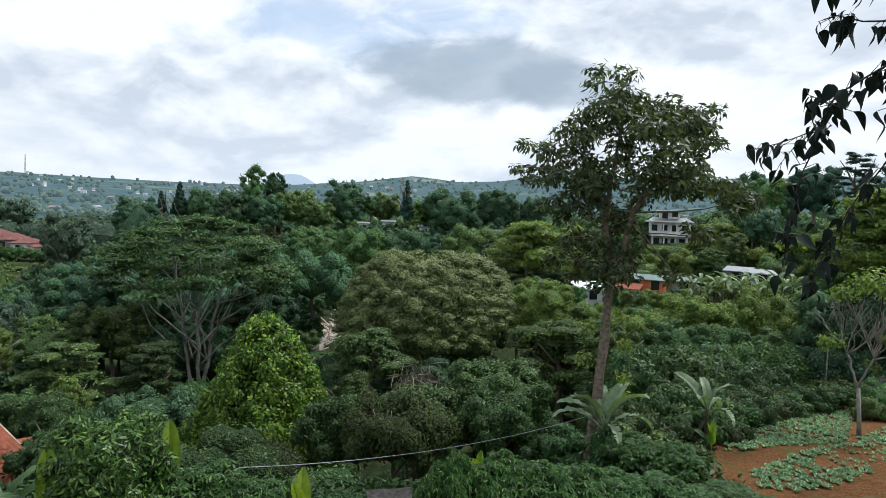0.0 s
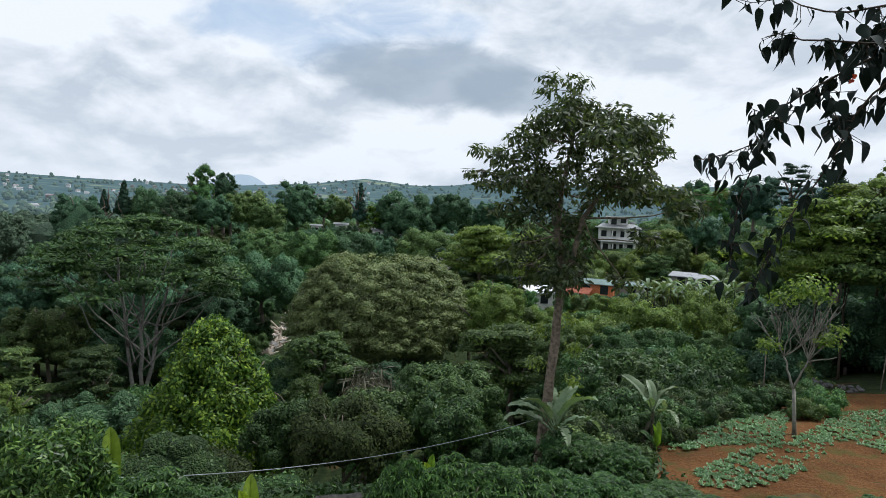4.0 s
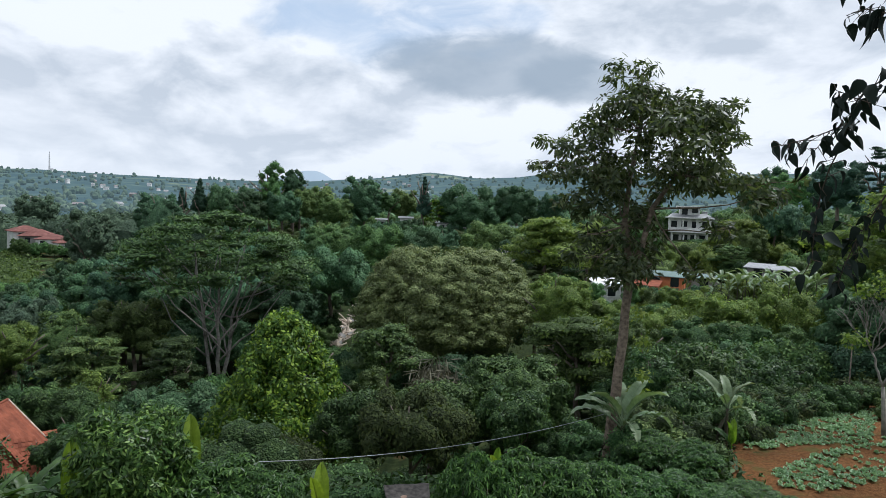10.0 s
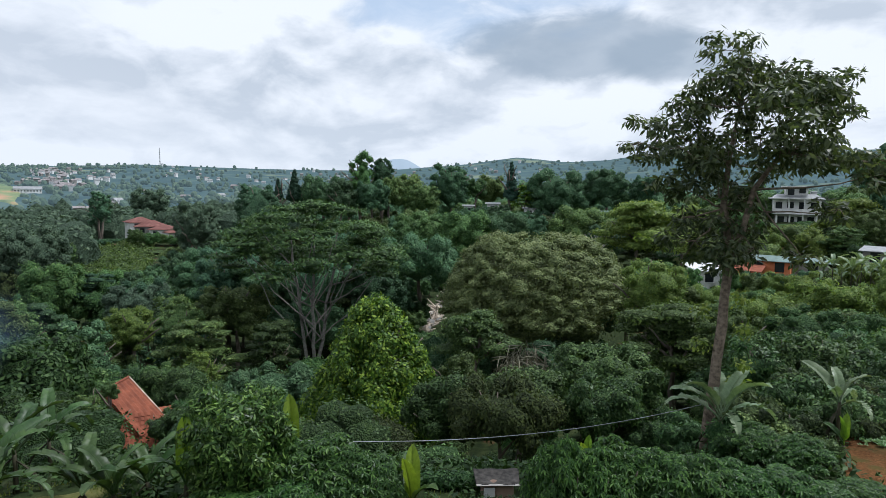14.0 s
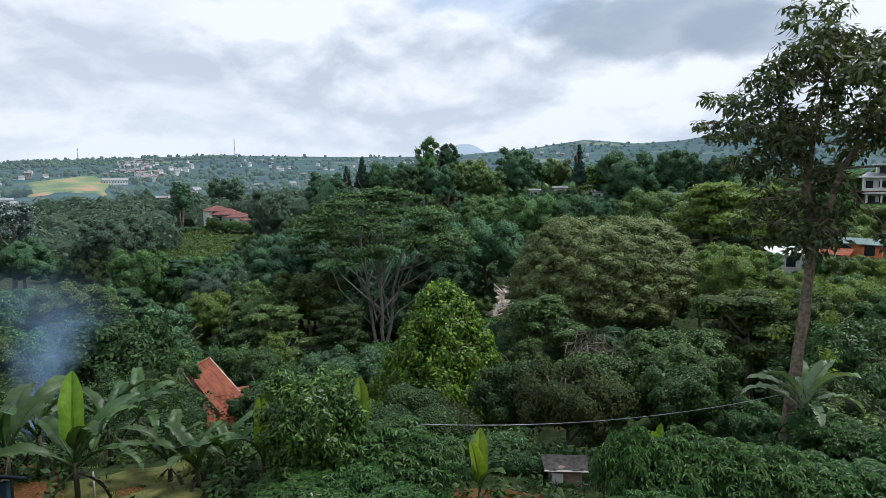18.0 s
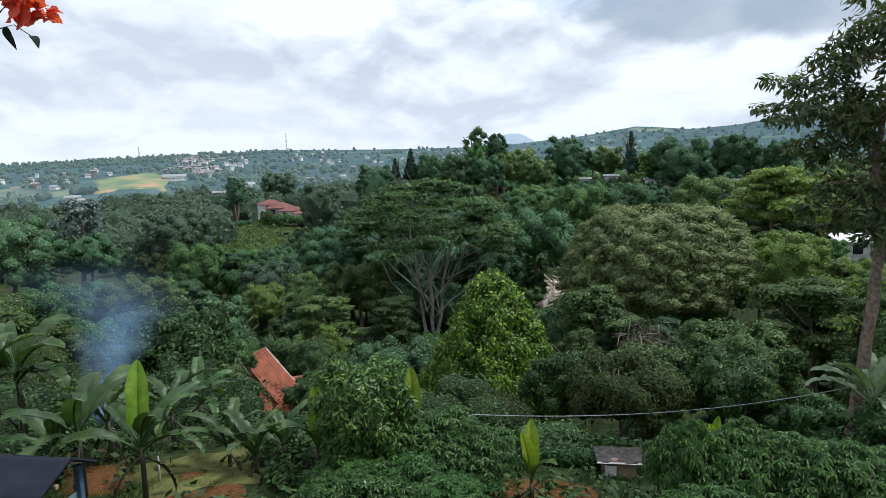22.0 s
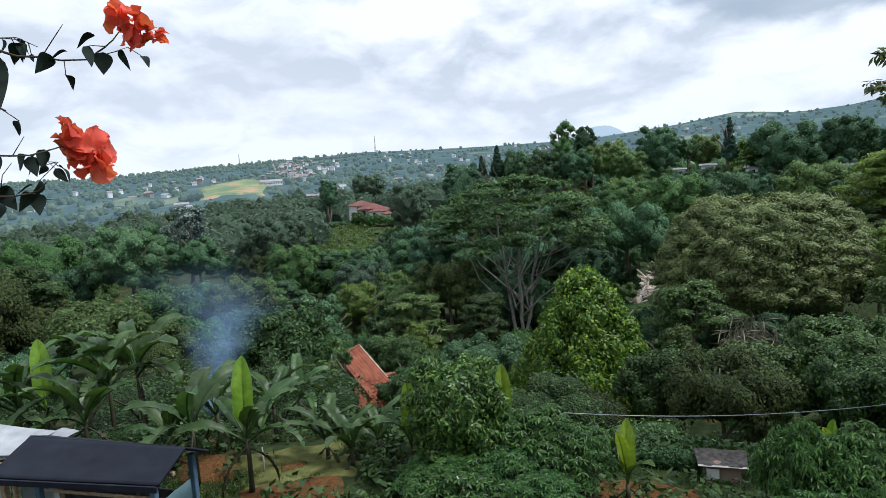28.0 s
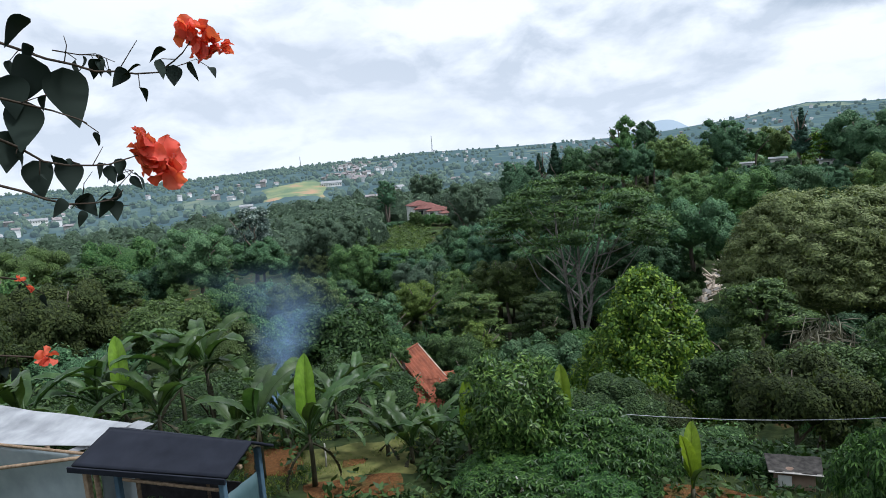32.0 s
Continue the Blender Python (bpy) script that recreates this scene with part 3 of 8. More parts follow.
slope(7.5, 2.2, 4.4, 4.2, 0.2, -0.8, -5.8, -9.2, -10.5, -11.5, -9.5, -4, -1.5, -6, -8, -1, 9)
slope(15, 1.5, 4.4, 4.2, 0.2, -0.7, -5.6, -9.3, -11, -12, -10, -4, -2, -8, -10, -2, 8)
slope(24, 1.4, 4.4, 4.2, 0.2, -0.4, -4.6, -9, -11, -12.5, -12, -8, -6, -10, -12, -5, 6)
slope(35, 1.5, 4.4, 4.2, 0.2, -0.1, -2.6, -7, -11, -13, -13.5, -11, -8, -13, -15, -8, 5)
slope(45, 1.0, 4.4, 4.2, 0.2, 0, -2, -5, -9, -12, -14, -13, -13, -16, -14, -1, 0)
slope(55, 0.5, 4.4, 4.2, 0.2, 0, -1.5, -4, -8, -11, -14, -15, -16, -18, -20, -12, -15)
slope(70, 0.4, 4.4, 4.2, 0.2, 0, -1.5, -4, -8, -11, -14, -16, -18, -20, -22, -24, -25)
slope(95, 0.5, 4.4, 4.2, 1.0, 0.4, -0.5, -3, -7, -10, -13, -15, -16, -18, -20, -20, -15)
slope(130, 3.0, 4.4, 4.4, 4.3, 4.3, 4.5, 5, 6, 8, 10, 14, 18, 24, 30, 40, 60)
slope(180, 3.0, 4.4, 4.4, 4.3, 4.3, 4.5, 5, 6, 8, 10, 14, 18, 24, 30, 40, 60)
slope(260, 4.0, 4.4, 4.4, 4.3, 4.3, 4.5, 5, 6, 8, 10, 14, 18, 24, 30, 40, 60)
S_AZ = np.array([s[0] for s in SLOPES])
S_Z = np.array([s[1] for s in SLOPES], float)
S_D = np.array([*DIST, 2400, 4600], float)


def ground_z(x, y):
    d = math.hypot(x, y)
    az = math.degrees(math.atan2(-x, y))
    if az < -100:
        az += 360
    i = min(max(int(np.searchsorted(S_AZ, az)) - 1, 0), len(S_AZ) - 2)
    s = min(max((az - S_AZ[i]) / (S_AZ[i + 1] - S_AZ[i]), 0), 1)
    j = min(max(int(np.searchsorted(S_D, d)) - 1, 0), len(S_D) - 2)
    q = min(max((d - S_D[j]) / (S_D[j + 1] - S_D[j]), 0), 1)
    z = (S_Z[i, j] * (1 - s) + S_Z[i + 1, j] * s) * (1 - q) + (S_Z[i, j + 1] * (1 - s) + S_Z[i + 1, j + 1] * s) * q
    rough = min(d / 40, 1) * 0.5 + min(max(d - 150, 0) / 500, 1) * 6 * min(1.0, max(0.15, (2600 - d) / 1600))
    return z + rough * noise.noise((x * 0.02 + y * 0.004, y * 0.02, 0.5)) + 0.06 * noise.noise((x * 0.7, y * 0.7, 3.0)) * min(d / 8, 1)


def ground_mesh(name, d0, d1, rings, mat):
    angs = [*np.arange(-60, 90, 1.0), *np.arange(90, 300, 6.0)]
    rad = d0 * (d1 / d0) ** np.linspace(0, 1, rings)
    V, F = [], []
    for r in rad:
        for az in angs:
            x, y = polar(az, r)
            V.append((x, y, ground_z(x, y)))
    n = len(angs)
    for i in range(rings - 1):
        for k in range(n):
            a, b = i * n + k, i * n + (k + 1) % n
            F.append((a, a + n, b + n, b))
    if d0 < 1:
        V.append((0, 0, ground_z(0, 0)))
        c = len(V) - 1
        F += [(c, k, (k + 1) % n) for k in range(n)]
    return mesh_np(name, V, F, mat, True)


def ground_mat():
    m, nt, b = shader("ground_grass_and_soil", 0.95, 0, 0.1)
    n1, n2, n3 = noise_of(nt, 0.12, 5), noise_of(nt, 2.2, 6), noise_of(nt, 0.35, 4)
    grass = ramp(nt, n2, [(0.3, (0.014, 0.024, 0.009)), (0.55, (0.030, 0.044, 0.015)), (0.75, (0.058, 0.068, 0.026))])
    soil = ramp(nt, n2, [(0.3, (0.07, 0.036, 0.018)), (0.7, (0.16, 0.080, 0.036))])
    f = ramp(nt, n3, [(0.60, (0, 0, 0)), (0.68, (1, 1, 1))])
    c = blend(nt, f, grass, soil)
    nt.links.new(c, b.inputs["Base Color"])
    bump(nt, b, n2, 0.8, 0.06)
    return m


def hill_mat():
    """Far slopes: woods, clearings and fields, with the haze over them put in as a blue glow."""
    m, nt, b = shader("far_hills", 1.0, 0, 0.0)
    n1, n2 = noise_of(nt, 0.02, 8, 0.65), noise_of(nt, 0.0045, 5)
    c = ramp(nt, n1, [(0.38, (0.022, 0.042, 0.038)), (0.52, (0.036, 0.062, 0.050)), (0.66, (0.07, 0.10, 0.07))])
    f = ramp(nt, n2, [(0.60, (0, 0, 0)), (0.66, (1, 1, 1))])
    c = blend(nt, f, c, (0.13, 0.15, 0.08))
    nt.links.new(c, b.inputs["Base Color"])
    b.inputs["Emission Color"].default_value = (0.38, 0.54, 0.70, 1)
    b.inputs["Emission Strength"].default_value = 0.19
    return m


GROUND = ground_mat()
HAZED_HILLS = hill_mat()
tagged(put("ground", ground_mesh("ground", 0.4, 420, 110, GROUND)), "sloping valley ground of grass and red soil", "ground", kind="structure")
tagged(put("backdrop", ground_mesh("backdrop", 420, 4600, 60, HAZED_HILLS)), "far wooded hills with clearings and scattered villages", "hills", kind="structure")


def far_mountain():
    """A mountain behind the skyline, its pale haze put in as a glow."""
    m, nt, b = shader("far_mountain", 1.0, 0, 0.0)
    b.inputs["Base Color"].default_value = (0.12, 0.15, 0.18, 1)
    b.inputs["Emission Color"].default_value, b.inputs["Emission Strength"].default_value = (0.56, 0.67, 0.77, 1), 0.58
    V, F, n = [], [], 60
    for k in range(n + 1):
        az = 28 - 24 * k / n
        rise = 2.35 * math.exp(-((az - 13.2) / 3.2) ** 2) + 2.0 * math.exp(-((az - 18.5) / 4.0) ** 2) * 0.6 + 0.08 * noise.noise((az * 0.9, 0, 0))
        x, y = polar(az, 4500)
        V += [(x, y, -40), (x, y, EYE_Z + 4500 * math.tan(radians(min(rise, 2.85)))), (x * 1.05, y * 1.05, -40)]
    for k in range(n):
        a = k * 3
        F += [(a, a + 1, a + 4, a + 3), (a + 1, a + 2, a + 5, a + 4)]
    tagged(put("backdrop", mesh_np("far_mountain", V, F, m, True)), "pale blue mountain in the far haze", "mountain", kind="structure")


far_mountain()


def clearing():
    """A bare, grassy clearing with a tan earth scar on the far hill."""
    m, nt, b = shader("dry_clearing", 0.95, 0, 0.1)
    n1 = noise_of(nt, 0.035, 6)
    nt.links.new(ramp(nt, n1, [(0.40, (0.09, 0.13, 0.045)), (0.54, (0.17, 0.19, 0.065)), (0.66, (0.36, 0.20, 0.10))]), b.inputs["Base Color"])
    # a faint blue glow stands in for the haze over the clearing
    b.inputs["Emission Color"].default_value, b.inputs["Emission Strength"].default_value = (0.38, 0.54, 0.70, 1), 0.16
    V, F, n = [], [], 24
    for i in range(n + 1):
        for k in range(n + 1):
            az, d = 43.2 + 5.6 * k / n, 500 + 230 * i / n
            az += 1.1 * noise.noise((d * 0.012, 1, 1))
            d += 40 * noise.noise((az * 0.7, 2, 2))
            x, y = polar(az, d)
            V.append((x, y, ground_z(x, y) + 1.2 + (-2.5 if k in (0, n) or i in (0, n) else 0)))
    for i in range(n):
        for k in range(n):
            a = i * (n + 1) + k
            F.append((a, a + 1, a + n + 2, a + n + 1))
    tagged(put("field", mesh_np("clearing", V, F, m, True)), "grassy clearing with a tan earth scar on the far hill", "field", kind="structure")


clearing()

# the trees that stand out ----------------------------------------------------
tree(15.5, 32, -9.4, 4.35, 7.4, "cone", LEAF_BRIGHT, n=20000, leaf=0.056, lobes=84, depth=0.45, core=0.76, label="bright yellow-green cone-shaped tree with dense foliage", droop=0.2, foot=-8.6)
tree(0.9, 60, -3.0, 9.4, 9.2, "dome", LEAF_DOME, n=36000, leaf=0.034, slim=0.36, lobes=460, label="huge dome-shaped olive-green tree above the valley floor", droop=0.15, level=1)


def albizia(az, d, el, half, tall):
    """A wide tree with flat, layered foliage on pale, forking limbs."""
    rng = np.random.default_rng(41)
    x, y = polar(az, d)
    g = ground_z(x, y)
    t = thing("albizia_tree", x, y, g - 0.1, "tall spreading tree with pale forking limbs and flat layered foliage", "tree", rz=az)
    top = EYE_Z + d * math.tan(radians(el)) - g
    low = top - tall
    lobes, paths = [], []
    for i in range(3):
        a = i * 2.1 + 0.5
        head = (math.cos(a) * half * 0.3, math.sin(a) * half * 0.3, low + tall * 0.72)
        stem = limb(rng, (math.cos(a) * 0.35, math.sin(a) * 0.35, 0), head, 0.2, 0.075, 8, 0.012)
        paths.append(stem)
        for j in range(8):
            base = stem[2 + j % 5]
            b = a + (j - 3.5) * 0.7 + rng.uniform(-0.2, 0.2)
            r = half * rng.uniform(0.45, 0.92)
            tip = (math.cos(b) * r, math.sin(b) * r, max(base[2] + 1.5, low + tall * rng.uniform(0.42, 0.8) * (1.05 - 0.22 * r / half)))
            paths.append(limb(rng, base[:3], tip, 0.085, 0.028, 6, 0.025, -0.06))
            for k in range(2):
                q = half * rng.uniform(0.13, 0.24)
                lobes.append((tip[0] + rng.normal(0, half * 0.1), tip[1] + rng.normal(0, half * 0.1), tip[2] + rng.uniform(-0.1, 0.7), q, q, q * 0.22))
    for i in range(40):
        b, r = i * 2.399, half * math.sqrt((i + 0.5) / 40) * 0.92
        q = half * rng.uniform(0.13, 0.24)
        lobes.append((math.cos(b) * r, math.sin(b) * r, low + tall * (0.97 - 0.48 * (r / half) ** 1.8) + rng.uniform(-0.9, 0.3), q, q, q * 0.25))
    V, F = tubes(paths, 6)
    put("trunk", mesh_np("trunk", V, F, BARK_LIMB, True), t, "pale grey forking trunk")
    put("crown", crown_mesh("crown_layered", 42, lobes, 13500, 0.36, 0.13, LEAF_DEEP, core=0.6, droop=0.05, below=-0.3), t)


albizia(21.1, 60, -0.5, 8.6, 12.0)


def tall_tree():
    """The tall slender tree at the garden's edge: a leaning trunk that forks, and a loose crown of hanging leaves."""
    az, d = -14.1, 17.0
    rng = np.random.default_rng(5)
    x, y = polar(az, d)
    g = ground_z(x, y)
    t = thing("tall_tree", x, y, g - 0.05, "tall slender tree with a leaning brown trunk and loose hanging foliage", "tree", rz=az)

    def P(px, pz, py=0.0, r=0.0):
        return (px, py, pz - g, r)

    def sink(pz):
        return pz if pz < 4.5 else 4.5 + (pz - 4.5) * 0.925

    trunk = [P(-0.03, g - 0.1, 0, 0.21), P(-0.03, 0.2, 0, 0.155), P(-0.01, 0.75, 0, 0.14), P(0.05, 1.26, 0, 0.142), P(0.07, 1.9, 0, 0.125), P(0.15, 2.8, 0, 0.128), P(0.16, 3.5, 0, 0.112), P(0.22, 4.3, 0, 0.115), P(0.24, 4.74, 0, 0.10)]
    left = [P(0.22, 4.6, 0, 0.10), P(0.02, 5.76, 0.1, 0.085), P(0.08, 6.9, 0.2, 0.06), P(0.25, 8.2, 0.1, 0.03)]
    right = [P(0.24, 4.5, 0, 0.085), P(0.47, 5.2, -0.1, 0.075), P(0.66, 6.2, -0.2, 0.065), P(1.22, 7.1, -0.1, 0.045), P(1.84, 7.9, 0, 0.02)]
    V, F = tubes([trunk, left, right], 9)
    put("trunk", mesh_np("trunk", V, F, BARK_TALL, True), t)
    heads = [(0.14, 9.2, 1.0), (-0.53, 8.5, 1.0), (-1.35, 7.9, 0.8), (-1.7, 7.35, 0.75), (-2.05, 7.5, 0.5), (0.62, 8.3, 1.2), (1.6, 8.7, 0.9), (2.1, 8.2, 0.9),
             (2.45, 7.5, 0.85), (1.5, 7.4, 1.1), (2.7, 7.0, 0.7), (-0.2, 6.75, 1.0), (-1.0, 6.4, 0.9), (0.3, 6.1, 0.9), (1.9, 7.2, 0.8), (2.7, 6.7, 0.7),
             (-0.1, 5.5, 0.9), (0.5, 5.2, 0.9), (2.5, 5.9, 0.6), (-0.6, 5.0, 0.8), (0.1, 4.7, 0.7), (0.7, 4.8, 0.7), (1.7, 4.6, 0.6), (0.2, 9.7, 0.75), (0.9, 9.1, 0.8), (1.9, 9.0, 0.7), (-0.9, 5.6, 0.6), (0.4, 4.7, 0.5), (-0.6, 7.6, 0.8)]
    for _ in range(30):
        hx, hz = rng.uniform(-1.3, 2.6), rng.uniform(6.0, 9.6)
        if ((hx - 0.7) / 2.0) ** 2 + ((hz - 7.6) / 2.1) ** 2 < 1.0 and not (0.6 < hx < 2.4 and hz < 7.0):
            heads.append((hx, hz, 0.75))
    lobes, paths = [], []
    joints = [left[1], left[2], left[3], right[2], right[3], right[4]]
    for hx, hz, s in heads:
        hx, hz = hx * (0.94 if hx < 0 else 1.05), sink(hz)
        py = rng.uniform(-1.3, 1.3)
        tip = np.array((hx, py, hz - g))
        best = min(joints, key=lambda j: np.linalg.norm(np.array(j[:3]) - tip) + (2 if j[2] > tip[2] + 0.3 else 0))
        paths.append(limb(rng, best[:3], tip, 0.03, 0.01, 5, 0.05, -0.04))
        for k in range(6):
            off = rng.normal(0, 1, 3) * (0.42, 0.5, 0.24) * s
            q = s * rng.uniform(0.3, 0.55)
            paths.append(limb(rng, tip, tip + off, 0.01, 0.004, 3, 0.05))
            lobes.append((*(tip + off), q, q, q * 0.55))
    V, F = tubes(paths, 5)
    put("limb", mesh_np("limb", V, F, BARK_TALL, True), t)
    put("crown", crown_mesh("crown_tall_tree", 6, lobes, 13200, 0.20, 0.075, LEAF_TALL, droop=0.75, depth=0.95, core=0, below=-1.2), t, "loose foliage of long hanging leaflets")
    # a twining climber's foliage wraps the middle of the trunk
    wrap = [(0.1 + sx, 0.15 + rng.normal(0, 0.15), zz - g, 0.3, 0.28, 0.22) for sx, zz in ((-0.42, 2.3), (0.55, 2.7), (0.6, 1.9), (-0.4, 3.1), (0.45, 3.5), (0.5, 1.4))]
    put("twining_foliage", crown_mesh("twining_foliage", 7, wrap, 420, 0.13, 0.07, LEAF_YELLOW, droop=0.6, depth=0.9, core=0, below=-1.2), t, "yellow-green leaves twining up the trunk")
    return t


LEAF_TALL = leaf_mat("leaf_tall_tree", (0.033, 0.053, 0.026), (0.068, 0.096, 0.047), (0.162, 0.200, 0.104), 0.42, 0.38, 0.1)
tall_tree()


def bare_tree():
    """A small half-bare tree on the cabbage field."""
    az, d = -34.2, 22.0
    rng = np.random.default_rng(15)
    x, y = polar(az, d)
    g = ground_z(x, y)
    t = thing("bare_tree", x, y, g - 0.05, "small half-bare tree with pale twisted twigs at the cabbage field", "tree", rz=az)
    fork = (-0.1, 0, 1.5)
    paths = [[(0.02, 0, 0, 0.075), (-0.03, 0, 0.7, 0.058), (*fork, 0.05)]]
    ends = []
    for tip, r in (((-0.44, 0.1, 2.44), 0.04), ((0.22, -0.1, 2.45), 0.036)):
        paths.append(limb(rng, fork, tip, r, r * 0.7, 5, 0.03))
        for k in range(7):
            q = np.array(tip) + (rng.uniform(-0.75, 0.75), rng.uniform(-0.6, 0.6), rng.uniform(0.5, 1.5))
            paths.append(limb(rng, tip, q, r * 0.45, 0.012, 4, 0.06))
            for m in range(7):
                e = q + (rng.uniform(-0.35, 0.35), rng.uniform(-0.3, 0.3), rng.uniform(0.1, 0.55))
                s = np.array(tip) + (q - np.array(tip)) * rng.uniform(0.45, 1.0)
                paths.append(limb(rng, s, e, 0.012, 0.004, 3, 0.06))
                ends.append(e)
    paths.append(limb(rng, (0.2, -0.1, 2.4), (0.95, 0, 2.65), 0.03, 0.01, 4, 0.05))
    V, F = tubes(paths, 5)
    put("trunk", mesh_np("trunk", V, F, BARK_GREY, True), t, "grey bare trunk and twigs")
    lobes = [(0.7, 0.1, 3.1, 0.42, 0.4, 0.3), (0.95, 0, 3.5, 0.3, 0.3, 0.2), (-0.9, 0.1, 2.75, 0.45, 0.4, 0.35), (0.1, 0.3, 4.5, 0.8, 0.6, 0.6), (-0.7, 0.2, 4.2, 0.4, 0.4, 0.3)]
    put("crown", crown_mesh("crown_sparse", 16, lobes, 1100, 0.13, 0.07, LEAF_YELLOW, core=0, depth=0.9), t, "sparse yellow-green leaves")


bare_tree()
tree(28.0, 11.7, -16.2, 1.14, 2.8, "round", LEAF_MANGO, n=8200, leaf=0.145, slim=0.32, lobes=46, droop=0.5, depth=0.5, label="small dense tree with hanging glossy leaves in the garden", core=0.7, limbs=6)

# dark trees that close the wood behind the great ones
for az, d, el, half in ((21.6, 72, -5.5, 5.0), (17.6, 70, -6.5, 4.6), (25.2, 71, -6.0, 4.8), (15.4, 66, -6.2, 3.6), (12.0, 106, -4.6, 5.0), (9.4, 104, -4.8, 4.6), (7.0, 102, -4.6, 4.0), (19.5, 66, -10.0, 4.0), (23.4, 66, -10.0, 4.0), (13.6, 58, -12.6, 2.6)):
    tree(az, d, el, half, 9.0, "round", LEAF_DARK_HAZED, n=2700, leaf=0.09, v=int(d) % 3, label="dark dense tree in the heart of the valley wood", group="valley wood")

for az, d, el, half in ((32.4, 158, -4.3, 2.6), (34.1, 160, -4.0, 2.4), (35.5, 163, -3.6, 2.2), (33.2, 159, -4.1, 1.6), (34.8, 161, -3.9, 1.4), (31.2, 156, -4.2, 3.6), (33.6, 150, -5.6, 3.4), (30.4, 150, -3.8, 4.0), (39.6, 150, -4.4, 4.0), (41.0, 140, -4.6, 4.0), (37.8, 112, -7.0, 4.0), (36.2, 118, -7.1, 3.8), (39.2, 108, -6.8, 4.2), (34.6, 104, -7.4, 4.2), (37.0, 96, -9.0, 4.0), (-24.4, 83, -4.9, 2.6), (-26.2, 84, -4.7, 2.6), (-28.0, 83, -4.7, 2.8), (-22.4, 82, -6.0, 2.4), (-20.2, 78, -7.0, 2.0)):
    tree(az, d, el, half, 5.5, "round", LEAF, n=1800, leaf=0.1, v=int(d) % 3, label="green leafy tree below the houses of the slope")

for az, d, h, half in ((-16.2, 16.2, 0.9, 0.8), (-18.2, 17.2, 0.8, 0.9), (-20.4, 18.0, 0.9, 0.9), (-22.2, 19.4, 1.1, 0.9), (-17.4, 19.0, 1.2, 1.0), (-19.6, 20.4, 1.4, 1.1), (-21.6, 16.8, 0.6, 0.7), (-12.4, 18.6, 1.0, 0.9), (-24.6, 20.6, 1.0, 0.8), (31.9, 32.4, 0, 0.9), (41.0, 34.0, 0, 1.4), (42.2, 33.0, 0, 1.2)):
    top = (-20.6 if az == 36.4 else -17.4) if h == 0 else math.degrees(math.atan2(ground_z(*polar(az, d)) + h - EYE_Z, d))
    tree(az, d, top, half, 2.4 if h == 0 else h, "round", (LEAF_DEEP, LEAF)[int(d) % 2], n=800, leaf=0.15, v=int(d) % 3, name="shrub", label="dark leafy shrub at the garden's edge", lobes=10, limbs=3)

for i in range(8):
    az = 6.6 + i * 0.85
    tree(az, 100 + i % 2 * 3, -8.2 - 0.3 * (i % 3), 2.6, 4.5, "round", (LEAF_DARK_HAZED, LEAF)[i % 2], n=800, leaf=0.13, v=i % 3, name="shrub", label="dark shrub behind the cleared strip of the slope", lobes=10)
    d = 66 + 3 * (i % 3)
    tree(8.6 + i * 0.75, d, -13.3 + 0.05 * i, 1.9, 3.2, "round", (LEAF_DEEP, LEAF)[i % 2], n=800, leaf=0.13, v=i % 3, name="shrub", label="dark shrub below the cleared strip of the slope", lobes=10)
for az, d in ((13.6, 84), (14.0, 78), (13.8, 92), (13.2, 74)):
    tree(az, d, -7.5, 2.4, 7.0, "round", LEAF_DARK_HAZED, n=1800, leaf=0.11, v=int(d) % 3, label="dark dense tree beside the cleared strip")

for az, d, el, half in ((39.8, 41, -14.4, 2.4), (33.2, 42, -14.8, 2.2), (37.4, 44, -14.6, 2.2), (35.2, 45, -14.4, 2.4), (31.4, 40, -15.6, 2.0), (8.4, 58, -13.2, 1.8), (12.2, 56, -13.4, 2.2), (10.4, 60, -13.6, 2.0)):
    tree(az, d, el, half, 3.6, "round", (LEAF_DEEP, LEAF)[int(d) % 2], n=1800, leaf=0.1, v=int(d) % 3, label="dark leafy tree on the valley floor", lobes=12)

# the wood of the valley ------------------------------------------------------
tree(26.0, 120, 0.54, 4.6, 8.7, "round", LEAF_DARK_HAZED, n=2200, leaf=0.101, v=0, label="dark leafy tree with a rounded crown on the far ridge")
tree(22.7, 150, 1.54, 2.0, 7.4, "pine", LEAF_BLUE, n=800, leaf=0.160, v=1, label="dark bluish conifer with a slim pointed crown on the far ridge")
tree(24.1, 150, 0.72, 1.3, 4.6, "pine", LEAF_BLUE, n=800, leaf=0.160, v=2, label="dark bluish conifer with a slim pointed crown on the far ridge")
tree(20.2, 150, 1.05, 6.3, 7.5, "round", LEAF_DARK_HAZED, n=2300, leaf=0.098, v=3, label="dark leafy tree with a rounded crown on the far ridge")
tree(16.8, 140, 3.49, 4.3, 13.7, "tall", LEAF, n=1600, leaf=0.124, v=0, label="green leafy tree with a tall loose crown on the far ridge")
tree(15.1, 145, 3.00, 3.3, 8.7, "round", LEAF_DARK_HAZED, n=1100, leaf=0.160, v=1, label="dark leafy tree with a rounded crown on the far ridge")
tree(13.0, 150, 1.58, 5.9, 9.1, "round", LEAF, n=2000, leaf=0.106, v=2, label="green leafy tree with a rounded crown on the far ridge")
tree(16.0, 137, 0.9, 4.6, 7.5, "round", LEAF_DARK_HAZED, n=1600, leaf=0.12, v=2, label="dark leafy tree with a rounded crown on the far ridge")
tree(17.9, 142, 1.1, 3.6, 7.5, "round", LEAF, n=1600, leaf=0.12, v=1, label="green leafy tree with a rounded crown on the far ridge")
